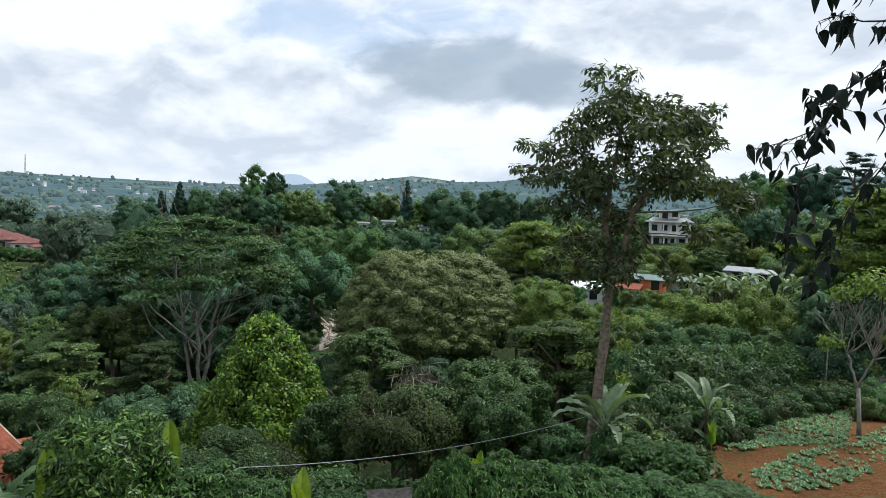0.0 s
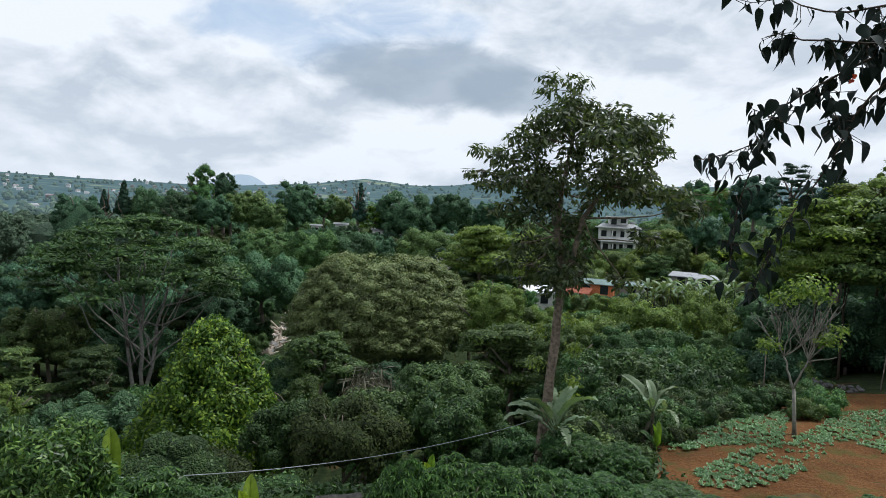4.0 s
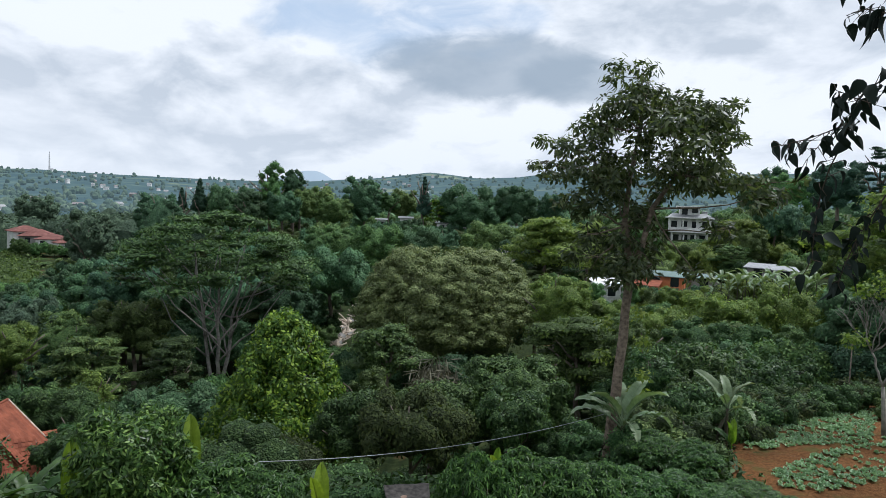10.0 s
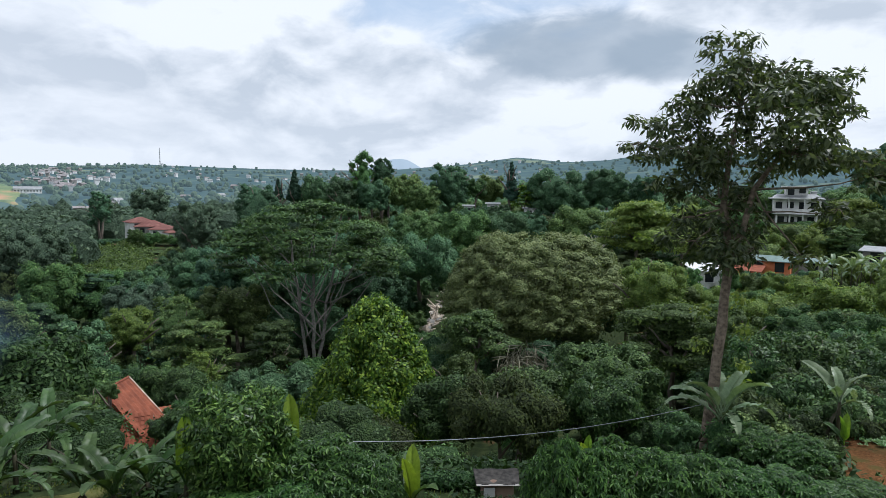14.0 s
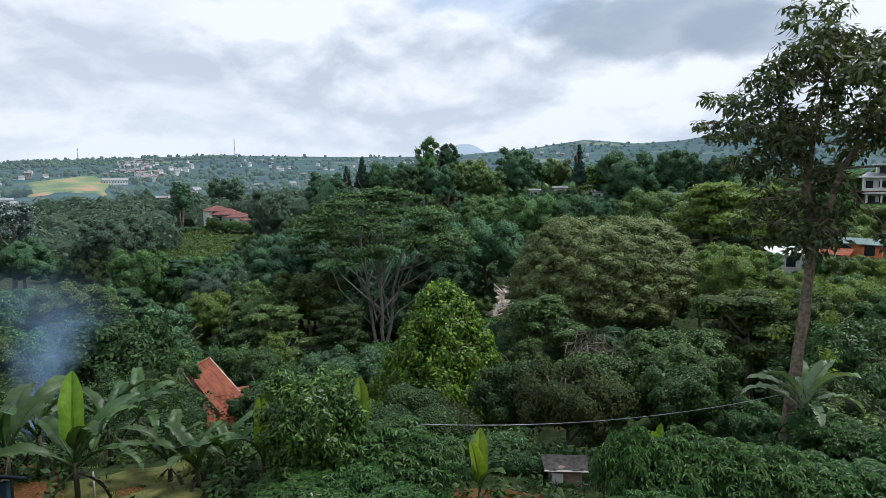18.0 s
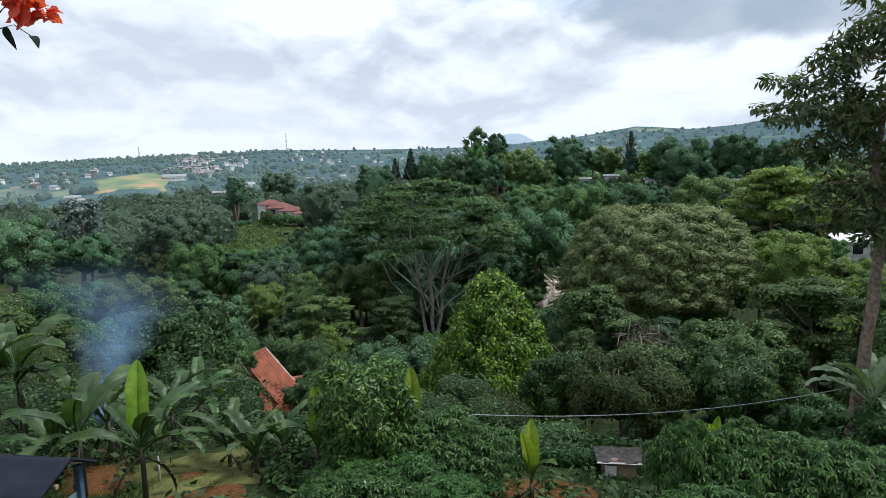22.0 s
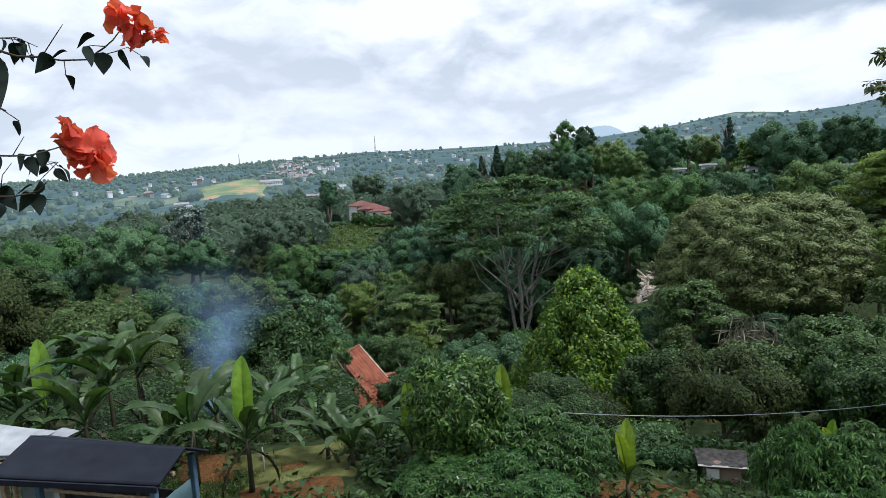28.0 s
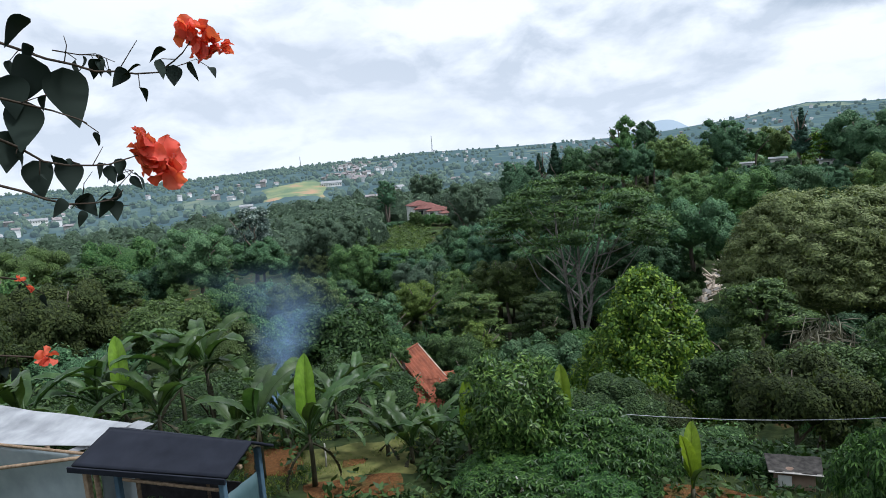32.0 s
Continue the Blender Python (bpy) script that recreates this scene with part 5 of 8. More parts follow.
def shade_wall():
    """Dense dark trees and bamboo behind the field, leafy to the ground."""
    rng = np.random.default_rng(83)
    # trunks get twig-dark bark, which puts the grove's shade into their colour
    for i in range(9):
        az, d = -35.0 - i * 1.9, 34.0 + 4.5 * (i % 3)
        tree(az, d, rng.uniform(2.0, 5.5), 4.2, 4.2, "flat", (LEAF_YELLOW, LEAF)[i % 2], n=5400, leaf=0.07, v=i % 3, group="bamboo behind the field", lobes=26,
             label="broad overhanging bamboo clump shading the field's end", limbs=8, stem=0.28, bark=TWIG)
    for i in range(22):
        az, d = -32.5 - (i % 11) * 1.6, 41 + 4 * (i // 11) + rng.uniform(0, 2)
        tree(az, d, rng.uniform(-6.5, -3.5), 2.6, 6, "round", LEAF_DARK_HAZED, n=800, leaf=0.13, v=i % 3, group="trees behind the field", name="shrub", lobes=10,
             label="dark shrub in the shade behind the bamboo")
    for i in range(10):
        az, d = -35.0 - i * 1.5, 50 + rng.uniform(0, 4)
        tree(az, d, rng.uniform(0.0, 3.0), 3.2, 14, "tall", LEAF_DARK_HAZED, n=2700, leaf=0.11, v=i % 3, group="trees behind the field",
             label="dark dense tree in the shade behind the bamboo", bark=TWIG)
    for i in range(16):
        az = -24.2 - i * 0.66
        d = 19.6 - (az + 24.2) * 0.78 + rng.uniform(0, 1.2)
        tree(az, d, math.degrees(math.atan2(ground_z(*polar(az, d)) + rng.uniform(0.5, 1.0) - EYE_Z, d)), rng.uniform(0.7, 1.0), 0.9, "round", (LEAF_DEEP, LEAF_BROWN)[i % 2], n=800, leaf=0.14, v=i % 3, group="trees behind the field", name="shrub", lobes=10,
             label="low dark bush along the cabbage bed", limbs=3)
    for i in range(14):
        az, d = -24.5 - i * 0.75, 30.5 + rng.uniform(0, 4)
        tree(az, d, rng.uniform(-11.5, -9.0), rng.uniform(1.6, 2.2), 6, "round", (LEAF_DARK_HAZED, LEAF)[i % 2], n=1800, leaf=0.12, v=i % 3, group="trees behind the field",
             label="dark leafy bush at the cabbage field's edge")


shade_wall()
for az, d, h in ((-34.9, 24.6, 0.75), (-35.6, 25.4, 0.9), (-36.3, 26.4, 0.8), (-34.6, 26.0, 0.9), (-35.2, 27.4, 1.0)):
    tree(az, d, math.degrees(math.atan2(ground_z(*polar(az, d)) + h - EYE_Z, d)), 0.7, h, "round", LEAF, n=800, leaf=0.14, v=int(d * 10) % 3, name="shrub", group="trees behind the field", label="low green bush between the cabbage beds", lobes=10, limbs=3)
for az, d, el, half, tall in ((-17.2, 27, -10.6, 1.5, 3.6), (-19.4, 28, -9.8, 1.7, 4.4), (-21.6, 27, -10.4, 1.6, 4.0), (-23.4, 29, -10.2, 1.8, 4.6), (-20.4, 24.6, -13.4, 1.2, 2.8), (-22.6, 24.4, -13.0, 1.1, 2.6), (-25.4, 27.6, -11.6, 1.5, 3.6), (-26.6, 25.6, -13.4, 1.1, 2.8), (-27.8, 29, -10.8, 1.5, 3.4)):
    tree(az, d, el, half, tall, "round", LEAF_LUSH, n=4200, leaf=0.135, slim=0.36, lobes=22, droop=0.6, core=0.62, v=int(d) % 3, group="bushes by the cabbage field", label="lush bush with broad hanging leaves below the cabbage field", limbs=4)
def village_scrub():
    """Scrub and small trees round the houses of the village slope."""
    rng = np.random.default_rng(84)
    spots = []
    for _ in range(700):
        az, d = rng.uniform(-31, -9.5), rng.uniform(96, 132)
        x, y = polar(az, d)
        if any((x - p) ** 2 + (y - q) ** 2 < 20 for p, q in spots):
            continue
        spots.append((x, y))
        g = ground_z(x, y)
        top = min(math.degrees(math.atan2(g + rng.uniform(2.5, 5.0) - EYE_Z, d)), -2.4 if -23 < az < -16.5 else -0.8)
        # lighter leaf tones here also carry the sun on the slope
        tree(az, d, top, rng.uniform(2.2, 3.4), 5.0, "round", (LEAF_YELLOW, LEAF, LEAF_LUSH)[rng.integers(3)], n=800, leaf=0.14, v=int(rng.integers(3)), group="village scrub", name="shrub",
             label="leafy shrub between the houses of the village", lobes=10)
    for i in range(12):
        az = -13.5 - i * 1.25
        tree(az, 74 + (i % 3) * 1.5, (-7.7 if az > -20.5 else -6.4) + rng.uniform(-0.3, 0.3), 2.0, 4.0, "round", (LEAF_YELLOW, LEAF)[i % 2], n=800, leaf=0.14, v=i % 3, group="village scrub", name="shrub",
             label="leafy shrub in front of the village houses", lobes=10)


def village_hedge():
    """Low bushes along the foot of the village houses."""
    rng = np.random.default_rng(86)
    for i in range(34):
        az = -10.8 - i * 0.5
        top = -7.6 if -15.0 < az < -12.4 else -6.1 if az > -20.4 else -5.6 if az > -23 else -4.6
        tree(az, 77.0 + 1.3 * (i % 3), top + rng.uniform(-0.15, 0.12), 1.3, 3.2, "round", (LEAF_YELLOW, LEAF, LEAF_DARK_HAZED)[int(rng.integers(3))], n=800, leaf=0.16, v=i % 3, group="village scrub", name="shrub", label="leafy bush at the foot of the village houses", lobes=10, limbs=2)


village_scrub()
village_hedge()
fill_woods()
fill_shrubs()
fill_ridge()
LEAF_FAR_HAZED = leaf_mat("leaf_far_hills", (0.040, 0.070, 0.045), (0.062, 0.100, 0.062), (0.095, 0.135, 0.080), 0.9, 0, 0.1)
# blue emission paints the haze onto the far woods
far_b = LEAF_FAR_HAZED.node_tree.nodes["Principled BSDF"]
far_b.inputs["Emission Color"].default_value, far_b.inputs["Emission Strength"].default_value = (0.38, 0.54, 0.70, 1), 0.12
far_woods("valley_woods", 80, 1200, 22, 80, 148, 420, 4.0, LEAF_VALLEY_HAZED, "green trees and scrub over the falling side valley")
far_woods("hillside_woods", 81, 700, -52, 22, 175, 420, 4.5, LEAF_DARK_HAZED, "dark trees on the slope behind the ridge")
far_woods("backdrop_woods", 82, 4400, -48, 76, 420, 2380, 3.0, LEAF_FAR_HAZED, "hazy woods on the far hills and along the skyline")
far_woods("backdrop_woods", 85, 1500, 36, 72, 1700, 2390, 2.6, LEAF_FAR_HAZED, "hazy tree line along the far ridge")

# the garden below ------------------------------------------------------------


def blade(length, width, bend, seed, tear=0.0, up=0.0):
    """A banana leaf: a stalk, a keeled midrib and a broad blade, torn across in places."""
    rng = np.random.default_rng(seed)
    n = 16
    V, F = [], []
    pos, ang = np.array((0.0, 0.0, 0.0)), radians(up)
    stalk = 0.22 * length
    pts = []
    steps = [stalk / 3] * 3 + [length / n] * n
    for i, s in enumerate(steps):
        pts.append((pos.copy(), ang))
        pos = pos + s * np.array((math.cos(ang), 0, math.sin(ang)))
        ang -= radians(bend) / len(steps) * (0.5 + 1.0 * i / len(steps))
    pts.append((pos.copy(), ang))
    V, F = tubes([[(*p, 0.022 * (1.1 - i / len(pts))) for i, (p, a) in enumerate(pts)]], 5)
    V = V.tolist()
    for sgn in (-1, 1):
        row = []
        for i in range(3, len(pts)):
            s = (i - 3) / n
            w = width * 0.5 * (min(1, 5.5 * s + 0.12)) * (1 - max(0, s - 0.55) ** 2 * 4.6) ** 0.7 if s < 0.999 else 0.01
            p, a = pts[i]
            nrm = np.array((-math.sin(a), 0, math.cos(a)))
            row.append((p, p + np.array((0, sgn * w * 0.5, 0)) + nrm * w * 0.34, p + np.array((0, sgn * w, 0)) + nrm * (w * 0.42 + rng.normal(0, 0.012))))
        k = len(V)
        V += list(row[0])
        for i in range(1, len(row)):
            q = len(V)
            V += list(row[i])
            F += [(k, k + 1, q + 1, q), (k + 1, k + 2, q + 2, q + 1)]
            k = q
            if tear and rng.uniform() < tear:
                # a split from the rim to the midrib: the next strip hangs lower
                sh = np.array((rng.uniform(-0.02, 0.03), 0.0, -rng.uniform(0.2, 0.8) * width * 0.3))
                k = len(V)
                V += [row[i][0], row[i][1] + sh * 0.35, row[i][2] + sh]
    return V, F


BLADES = {}


def blade_mesh(kind, v):
    if (kind, v) not in BLADES:
        par = {"erect": (1.0, 0.30, 12, 0.0, 86), "arch": (1.0, 0.25, 84, 0.3, 74), "hang": (1.0, 0.21, 118, 0.5, 46), "dry": (1.0, 0.16, 60, 0.8, -30), "spread": (1.0, 0.26, 62, 0.12, 56)}[kind.split("_")[0]]
        V, F = blade(par[0], par[1], par[2] + v * 9, 60 + v, par[3], par[4])
        BLADES[kind, v] = mesh_np("banana_leaf", V, F, {"erect": LEAF_BANANA_YOUNG, "dry": STEM_BANANA}.get(kind, LEAF_BANANA_PALE if kind.endswith("_pale") else LEAF_BANANA), True)
    return BLADES[kind, v]


def stem_mesh():
    V, F = tubes([[(0, 0, 0, 0.046), (0.01, 0, 0.25, 0.038), (0.0, 0.01, 0.6, 0.033), (0, 0, 1.0, 0.028)]], 9)
    return mesh_np("stem", V, F, STEM_BANANA, True)


STEM = stem_mesh()


def banana(az, d, stem_h, leaf, erect=1, arch=4, hang=2, seed=0, facing=None, label="", turn=0.0, stalk=True, pale=False):
    rng = np.random.default_rng(300 + seed)
    x, y = polar(az, d)
    g = ground_z(x, y)
    t = thing("banana_plant", x, y, g - 0.04, label or "green banana plant with arching torn leaves in the garden", "banana plant", "banana plants", rz=turn)
    s = put("stem", STEM, t)
    s.scale = (1 + leaf * 0.25, 1 + leaf * 0.25, stem_h)
    n = arch + hang
    for i in range(erect):
        o = put("leaf", blade_mesh("erect", i % 2), t, "young upright yellow-green leaf")
        o.matrix_basis = pose(0, 0, stem_h * 0.96, 0, rng.uniform(-6, 8), 90 + az + i * 150 + rng.uniform(-25, 25)) @ Matrix.Diagonal((leaf, leaf, leaf, 1))
    for i in range(n):
        kind = ("arch", "spread")[i % 2] if i < arch else "hang"
        kind += "_pale" if pale else ""
        k = leaf * rng.uniform(0.8, 1.1)
        o = put("leaf", blade_mesh(kind, int(rng.integers(3))), t)
        o.matrix_basis = pose(0, 0, stem_h * (0.97 if i < arch else 0.9), rng.uniform(-12, 12), 0, i * 137.5 + seed * 40 + rng.uniform(-20, 20)) @ Matrix.Diagonal((k, k, k, 1))
    for i in range(2 if stalk else 0):
        o = put("dead_leaf", blade_mesh("dry", i), t, "withered leaf hanging along the stem")
        o.matrix_basis = pose(0, 0, stem_h * rng.uniform(0.72, 0.9), 0, 0, i * 170 + seed * 70) @ Matrix.Diagonal((leaf * 0.6, leaf * 0.6, leaf * 0.75, 1))
    return t


# those by the hut and along the bank
banana(47.2, 12.0, 1.15, 1.3, 1, 4, 2, 1, label="young banana plant with one upright yellow-green leaf")
banana(51.6, 12.9, 1.25, 1.35, 0, 4, 1, 2, label="banana plant with tall arching leaves beside the stall")
banana(44.6, 14.4, 0.9, 1.15, 0, 4, 2, 3, label="banana plant with hanging torn leaves at the bank")
banana(38.0, 12.6, 0.4, 1.15, 0, 5, 1, 4, label="stocky banana plant with broad upright leaves")
banana(40.2, 13.0, 0.45, 1.05, 0, 5, 1, 5)
banana(35.4, 13.0, 0.4, 1.0, 0, 5, 1, 6)
banana(32.4, 12.2, 0.55, 1.1, 1, 3, 1, 26, label="banana plant with a leaning bright green leaf")
banana(23.4, 12.4, 0.95, 1.05, 1, 1, 0, 7, label="single broad banana leaf rising from the cassava")
banana(12.3, 11.0, 0.55, 0.95, 2, 2, 0, 8, label="young banana plant with two upright leaves")
banana(-3.9, 12.6, 0.9, 0.7, 2, 3, 0, 9, label="small banana plant rising from the cassava")
banana(-15.0, 16.4, 1.0, 1.4, 0, 5, 3, 10, label="large banana plant with grey-green hanging leaves behind the trunk", pale=True)
banana(-23.4, 18.2, 1.3, 1.1, 0, 4, 2, 11, label="banana plant with pale torn leaves beside the cabbage field", pale=True)
banana(-23.9, 17.6, 0.35, 0.65, 2, 1, 0, 12, label="small banana sucker with upright leaves")
banana(61.8, 16.6, 1.5, 1.35, 1, 4, 2, 13, label="banana plant with one pale upright leaf in the thicket")
banana(57.4, 15.8, 1.9, 1.45, 0, 6, 2, 14, label="tall banana plant with wide arching leaves behind the stall")
banana(55.2, 16.6, 2.0, 1.45, 0, 6, 2, 15, label="tall banana plant with wide arching leaves behind the stall")
banana(59.4, 15.0, 1.2, 1.3, 0, 5, 1, 16)
banana(65.2, 15.4, 1.0, 1.3, 0, 4, 1, 17)
banana(68.6, 16.6, 1.6, 1.6, 0, 4, 2, 18)
banana(53.4, 14.0, 0.8, 1.25, 0, 4, 1, 19)
banana(63.6, 17.6, 1.6, 1.6, 0, 4, 1, 20)
banana(42.3, 15.4, 0.8, 1.1, 0, 4, 2, 21)
banana(72.0, 16.0, 1.5, 1.4, 0, 4, 2, 22)
banana(49.4, 14.6, 0.9, 1.2, 0, 5, 1, 23)
for i in range(13):
    az, d = -21.8 - i * 0.62, 62 + 4 * (i % 3)
    stalk_h = EYE_Z + d * math.tan(radians(-5.6 + 0.35 * math.sin(i * 2.1) + 0.07 * i)) - ground_z(*polar(az, d))
    banana(az, d, max(1.5, stalk_h), 1.4, 0, 5, 2, 30 + i, label="pale green banana plant in the grove below the village", pale=True)


def palmate(rng, pts, nrm, size):
    """Hand-shaped leaves of six hanging leaflets."""
    vs, fs, base = [], [], 0
    n = len(pts)
    up = unit(nrm * 0.55 + (0, 0, 0.8) + rng.normal(0, 0.22, (n, 3)))
    a0 = unit(np.cross(up, rng.normal(0, 1, (n, 3))))
    b0 = np.cross(up, a0)
    s = size * rng.uniform(0.7, 1.25, (n, 1))
    for k in range(6):
        t = k * 0.98
        ax = unit(math.cos(t) * a0 + math.sin(t) * b0 - up * 0.25)
        sd = unit(np.cross(up, ax))
        V = np.stack([pts, pts + ax * s * 0.55 + sd * s * 0.19, pts + ax * s - up * s * 0.2, pts + ax * s * 0.55 - sd * s * 0.19], 1).reshape(-1, 3)
        i = np.arange(n)[:, None] * 4 + base
        vs.append(V)
        fs.append(np.concatenate([i + np.array([[0, 1, 2]]), i + np.array([[0, 2, 3]])], 0))
        base += len(V)
    return np.concatenate(vs), np.concatenate(fs)


CASSAVA = {}


def cassava_mesh(v):
    if v not in CASSAVA:
        rng = np.random.default_rng(500 + v)
        lobes = [(math.cos(i * 2.4) * 0.7 * math.sqrt((i + 0.5) / 15), math.sin(i * 2.4) * 0.7 * math.sqrt((i + 0.5) / 15), 1.22 - 0.5 * (i / 15) + rng.uniform(-0.15, 0.12), 0.3, 0.3, 0.24) for i in range(15)]
        p, nr = on_lobes(rng, lobes, 1000, 0.5, -0.4)
        V, F = palmate(rng, p, nr, 0.105)
        CASSAVA[v] = mesh_np("foliage", V, F, LEAF_CASSAVA)
    return CASSAVA[v]


def cassava_stems(v):
    rng = np.random.default_rng(520 + v)
    V, F = tubes([limb(rng, (math.cos(i * 1.3) * 0.25, math.sin(i * 1.3) * 0.25, 0), (math.cos(i * 1.3) * 0.5, math.sin(i * 1.3) * 0.5, 0.8), 0.02, 0.01, 4) for i in range(5)], 5)
    return mesh_np("stems", V, F, BARK, True)


C_STEMS = [cassava_stems(v) for v in range(2)]


def cassava(az, d, top, half, v=0, label=""):
    x, y = polar(az, d)
    g = ground_z(x, y)
    t = thing("cassava_bush", x, y, g - 0.03, label or "lush green cassava bush with hand-shaped leaves", "bush", "cassava patch", rz=az * 31 % 360)
    c = put("foliage", cassava_mesh(v % 3), t)
    h = top - g
    c.scale = (half, half, h / 1.45)
    s = put("stem", C_STEMS[v % 2], t)
    s.scale = (half, half, h)


cassava(20.6, 11.7, 1.35, 1.25, 0), cassava(17.2, 11.3, 1.2, 1.0, 1), cassava(23.5, 10.8, 1.0, 0.9, 2), cassava(28.4, 10.4, 0.95, 1.1, 0)
cassava(25.6, 12.2, 1.3, 0.9, 1), cassava(31.0, 11.0, 0.8, 0.7, 2), cassava(20.0, 10.0, 0.85, 0.8, 1)
cassava(-1.6, 10.7, 1.75, 0.8, 1), cassava(-4.0, 10.9, 1.65, 0.95, 0), cassava(-6.0, 11.4, 1.6, 1.05, 2), cassava(-9.6, 11.6, 1.45, 1.0, 0)
cassava(-13.2, 12.0, 1.3, 1.0, 1), cassava(-16.6, 12.4, 1.15, 0.95, 2), cassava(-19.8, 12.8, 1.05, 0.9, 0)
cassava(-1.8, 9.6, 1.15, 0.7, 0), cassava(-4.6, 9.9, 1.1, 0.85, 1), cassava(-8.6, 10.1, 0.95, 0.85, 2), cassava(-12.6, 10.5, 0.8, 0.85, 0)
cassava(-21.0, 15.4, 0.8, 0.85, 1), cassava(-17.6, 15.6, 0.85, 0.9, 2), cassava(-22.6, 13.6, 0.6, 0.8, 0), cassava(-34.0, 15.3, 0.35, 0.55, 1, "low cassava bush on bare red soil")
cassava(-25.4, 14.2, 0.6, 0.8, 2), cassava(-28.8, 14.0, 0.5, 0.75, 1), cassava(-40.0, 16.6, 0.45, 0.5, 0, "low leafy bush on bare red soil")


def weeds():
    """Low mixed weeds along the bank and between the crops."""
    rng = np.random.default_rng(61)
    vs, fs, base = [], [], 0
    for _ in range(2900):
        az, d = rng.uniform(-49, 74), rng.uniform(9.2, 17.0)
        if az < -24:
            d += rng.uniform(4, 13)
        if az < -26 or az < -24 and rng.uniform() < 0.86 or 37 < az < 53 and 11.0 < d < 14.2 and rng.uniform() < 0.96 or 3 < az < 15 and rng.uniform() < 0.3 or az > 50 and d < 11.8:
            continue
        x, y = polar(az, d)
        s = rng.uniform(0.10, 0.3)
        c = np.array((x, y, ground_z(x, y) + s * 0.3))
        n = 16
        dr = unit(rng.normal(0, 1, (n, 3)) + (0, 0, 0.5))
        V, F = leaves_at(rng, c + dr * s * (0.9, 0.9, 0.8), dr, s * 0.7, s * 0.38, 0.1)
        vs.append(V), fs.append(F + base)
        base += len(V)
    tagged(put("weeds", mesh_np("weeds", np.concatenate(vs), np.concatenate(fs), LEAF_WEED)), "low green weeds over the garden bank", "weeds", kind="stuff")


def grass():
    rng = np.random.default_rng(62)
    vs, n = [], 9000
    az, d = rng.uniform(-46, 72, n), rng.uniform(8.5, 17.5, n)
    keep = np.array([noise.noise((p * 0.09, q * 0.8, 1.0)) > -0.05 for p, q in zip(az, d)])
    keep &= ~((az < -24) & (rng.uniform(0, 1, n) < 0.8))
    keep &= ~((az > 37) & (az < 53) & (d > 11.0) & (d < 14.4))
    az, d = np.radians(az[keep]), d[keep]
    p = np.stack([-np.sin(az) * d, np.cos(az) * d, np.array([ground_z(-math.sin(q) * r, math.cos(q) * r) for q, r in zip(az, d)]) - 0.01], 1)
    L = rng.uniform(0.07, 0.22, (len(p), 1))
    ax = unit(rng.normal(0, 0.45, (len(p), 3)) + (0, 0, 1))
    sd = unit(np.cross(ax, rng.normal(0, 1, (len(p), 3)))) * 0.012
    V = np.stack([p - sd, p + sd, p + ax * L], 1).reshape(-1, 3)
    F = np.arange(len(V)).reshape(-1, 3)
    tagged(put("grass", mesh_np("grass", V, F, GRASS)), "thin yellow-green grass on the garden soil", "grass", kind="stuff")


weeds()
grass()


def verge():
    """The trodden, yellowish grass beside the garden path."""
    rng = np.random.default_rng(64)
    n = 11000
    az, d = np.radians(rng.uniform(37, 54, n)), rng.uniform(10.6, 14.4, n)
    bare = [noise.noise((q * 14, r * 0.9, 2.0)) > 0.12 or 11.2 < r < 12.3 and 38.6 < math.degrees(q) < 48.6 for q, r in zip(az, d)]
    az, d = az[~np.array(bare)], d[~np.array(bare)]
    n = len(az)
    p = np.stack([-np.sin(az) * d, np.cos(az) * d, np.array([ground_z(-math.sin(q) * r, math.cos(q) * r) for q, r in zip(az, d)]) - 0.01], 1)
    L = rng.uniform(0.03, 0.10, (n, 1))
    ax = unit(rng.normal(0, 0.5, (n, 3)) + (0, 0, 1))
    sd = unit(np.cross(ax, rng.normal(0, 1, (n, 3)))) * 0.014
    V = np.stack([p - sd, p + sd, p + ax * L], 1).reshape(-1, 3)
    tagged(put("grass", mesh_np("grass", V, np.arange(len(V)).reshape(-1, 3), GRASS)), "short trodden yellowish grass by the garden path", "grass", kind="stuff")


verge()


def patch_sheet(name, az0, az1, d0, d1, lift, mat, label, seed, edge=0.25, furrow=0.0):
    """A sheet of tilled earth laid on the ground, with an uneven rim."""
    V, F = [], []
    na, nd = 60, 40
    for i in range(nd + 1):
        for k in range(na + 1):
            u, v = k / na, i / nd
            az = az0 + (az1 - az0) * u
            d = d0 + (d1 - d0) * v
            rim = min(u, 1 - u, v, 1 - v) * 8
            w = noise.noise((az * 0.35, d * 0.5, seed))
            x, y = polar(az + w * edge * 2.5, d + w * edge)
            h = lift * min(1, rim + 0.15 * w) + furrow * math.sin((x * 0.5 + y) * 9.0) * min(1, rim) + 0.04 * noise.noise((x * 2, y * 2, seed))
            V.append((x, y, ground_z(x, y) + h - (0.08 if rim < 0.02 else 0)))
    for i in range(nd):
        for k in range(na):
            a = i * (na + 1) + k
            F.append((a, a + 1, a + na + 2, a + na + 1))
    return tagged(put(name, mesh_np(name, V, F, mat, True)), label, "soil bed", kind="structure")


patch_sheet("soil_bed", -23.5, -49, 14.2, 30.5, 0.05, SOIL, "bare red-brown tilled soil of the sloping field", 1.0, 0.3, 0.03)
patch_sheet("soil_bed", 48.5, 38.8, 11.2, 12.25, 0.04, SOIL, "red-brown bare soil of the garden path", 4.0)
patch_sheet("soil_bed", 52.8, 48.0, 12.9, 14.5, 0.04, SOIL, "red-brown bare soil beside the stall", 2.0)
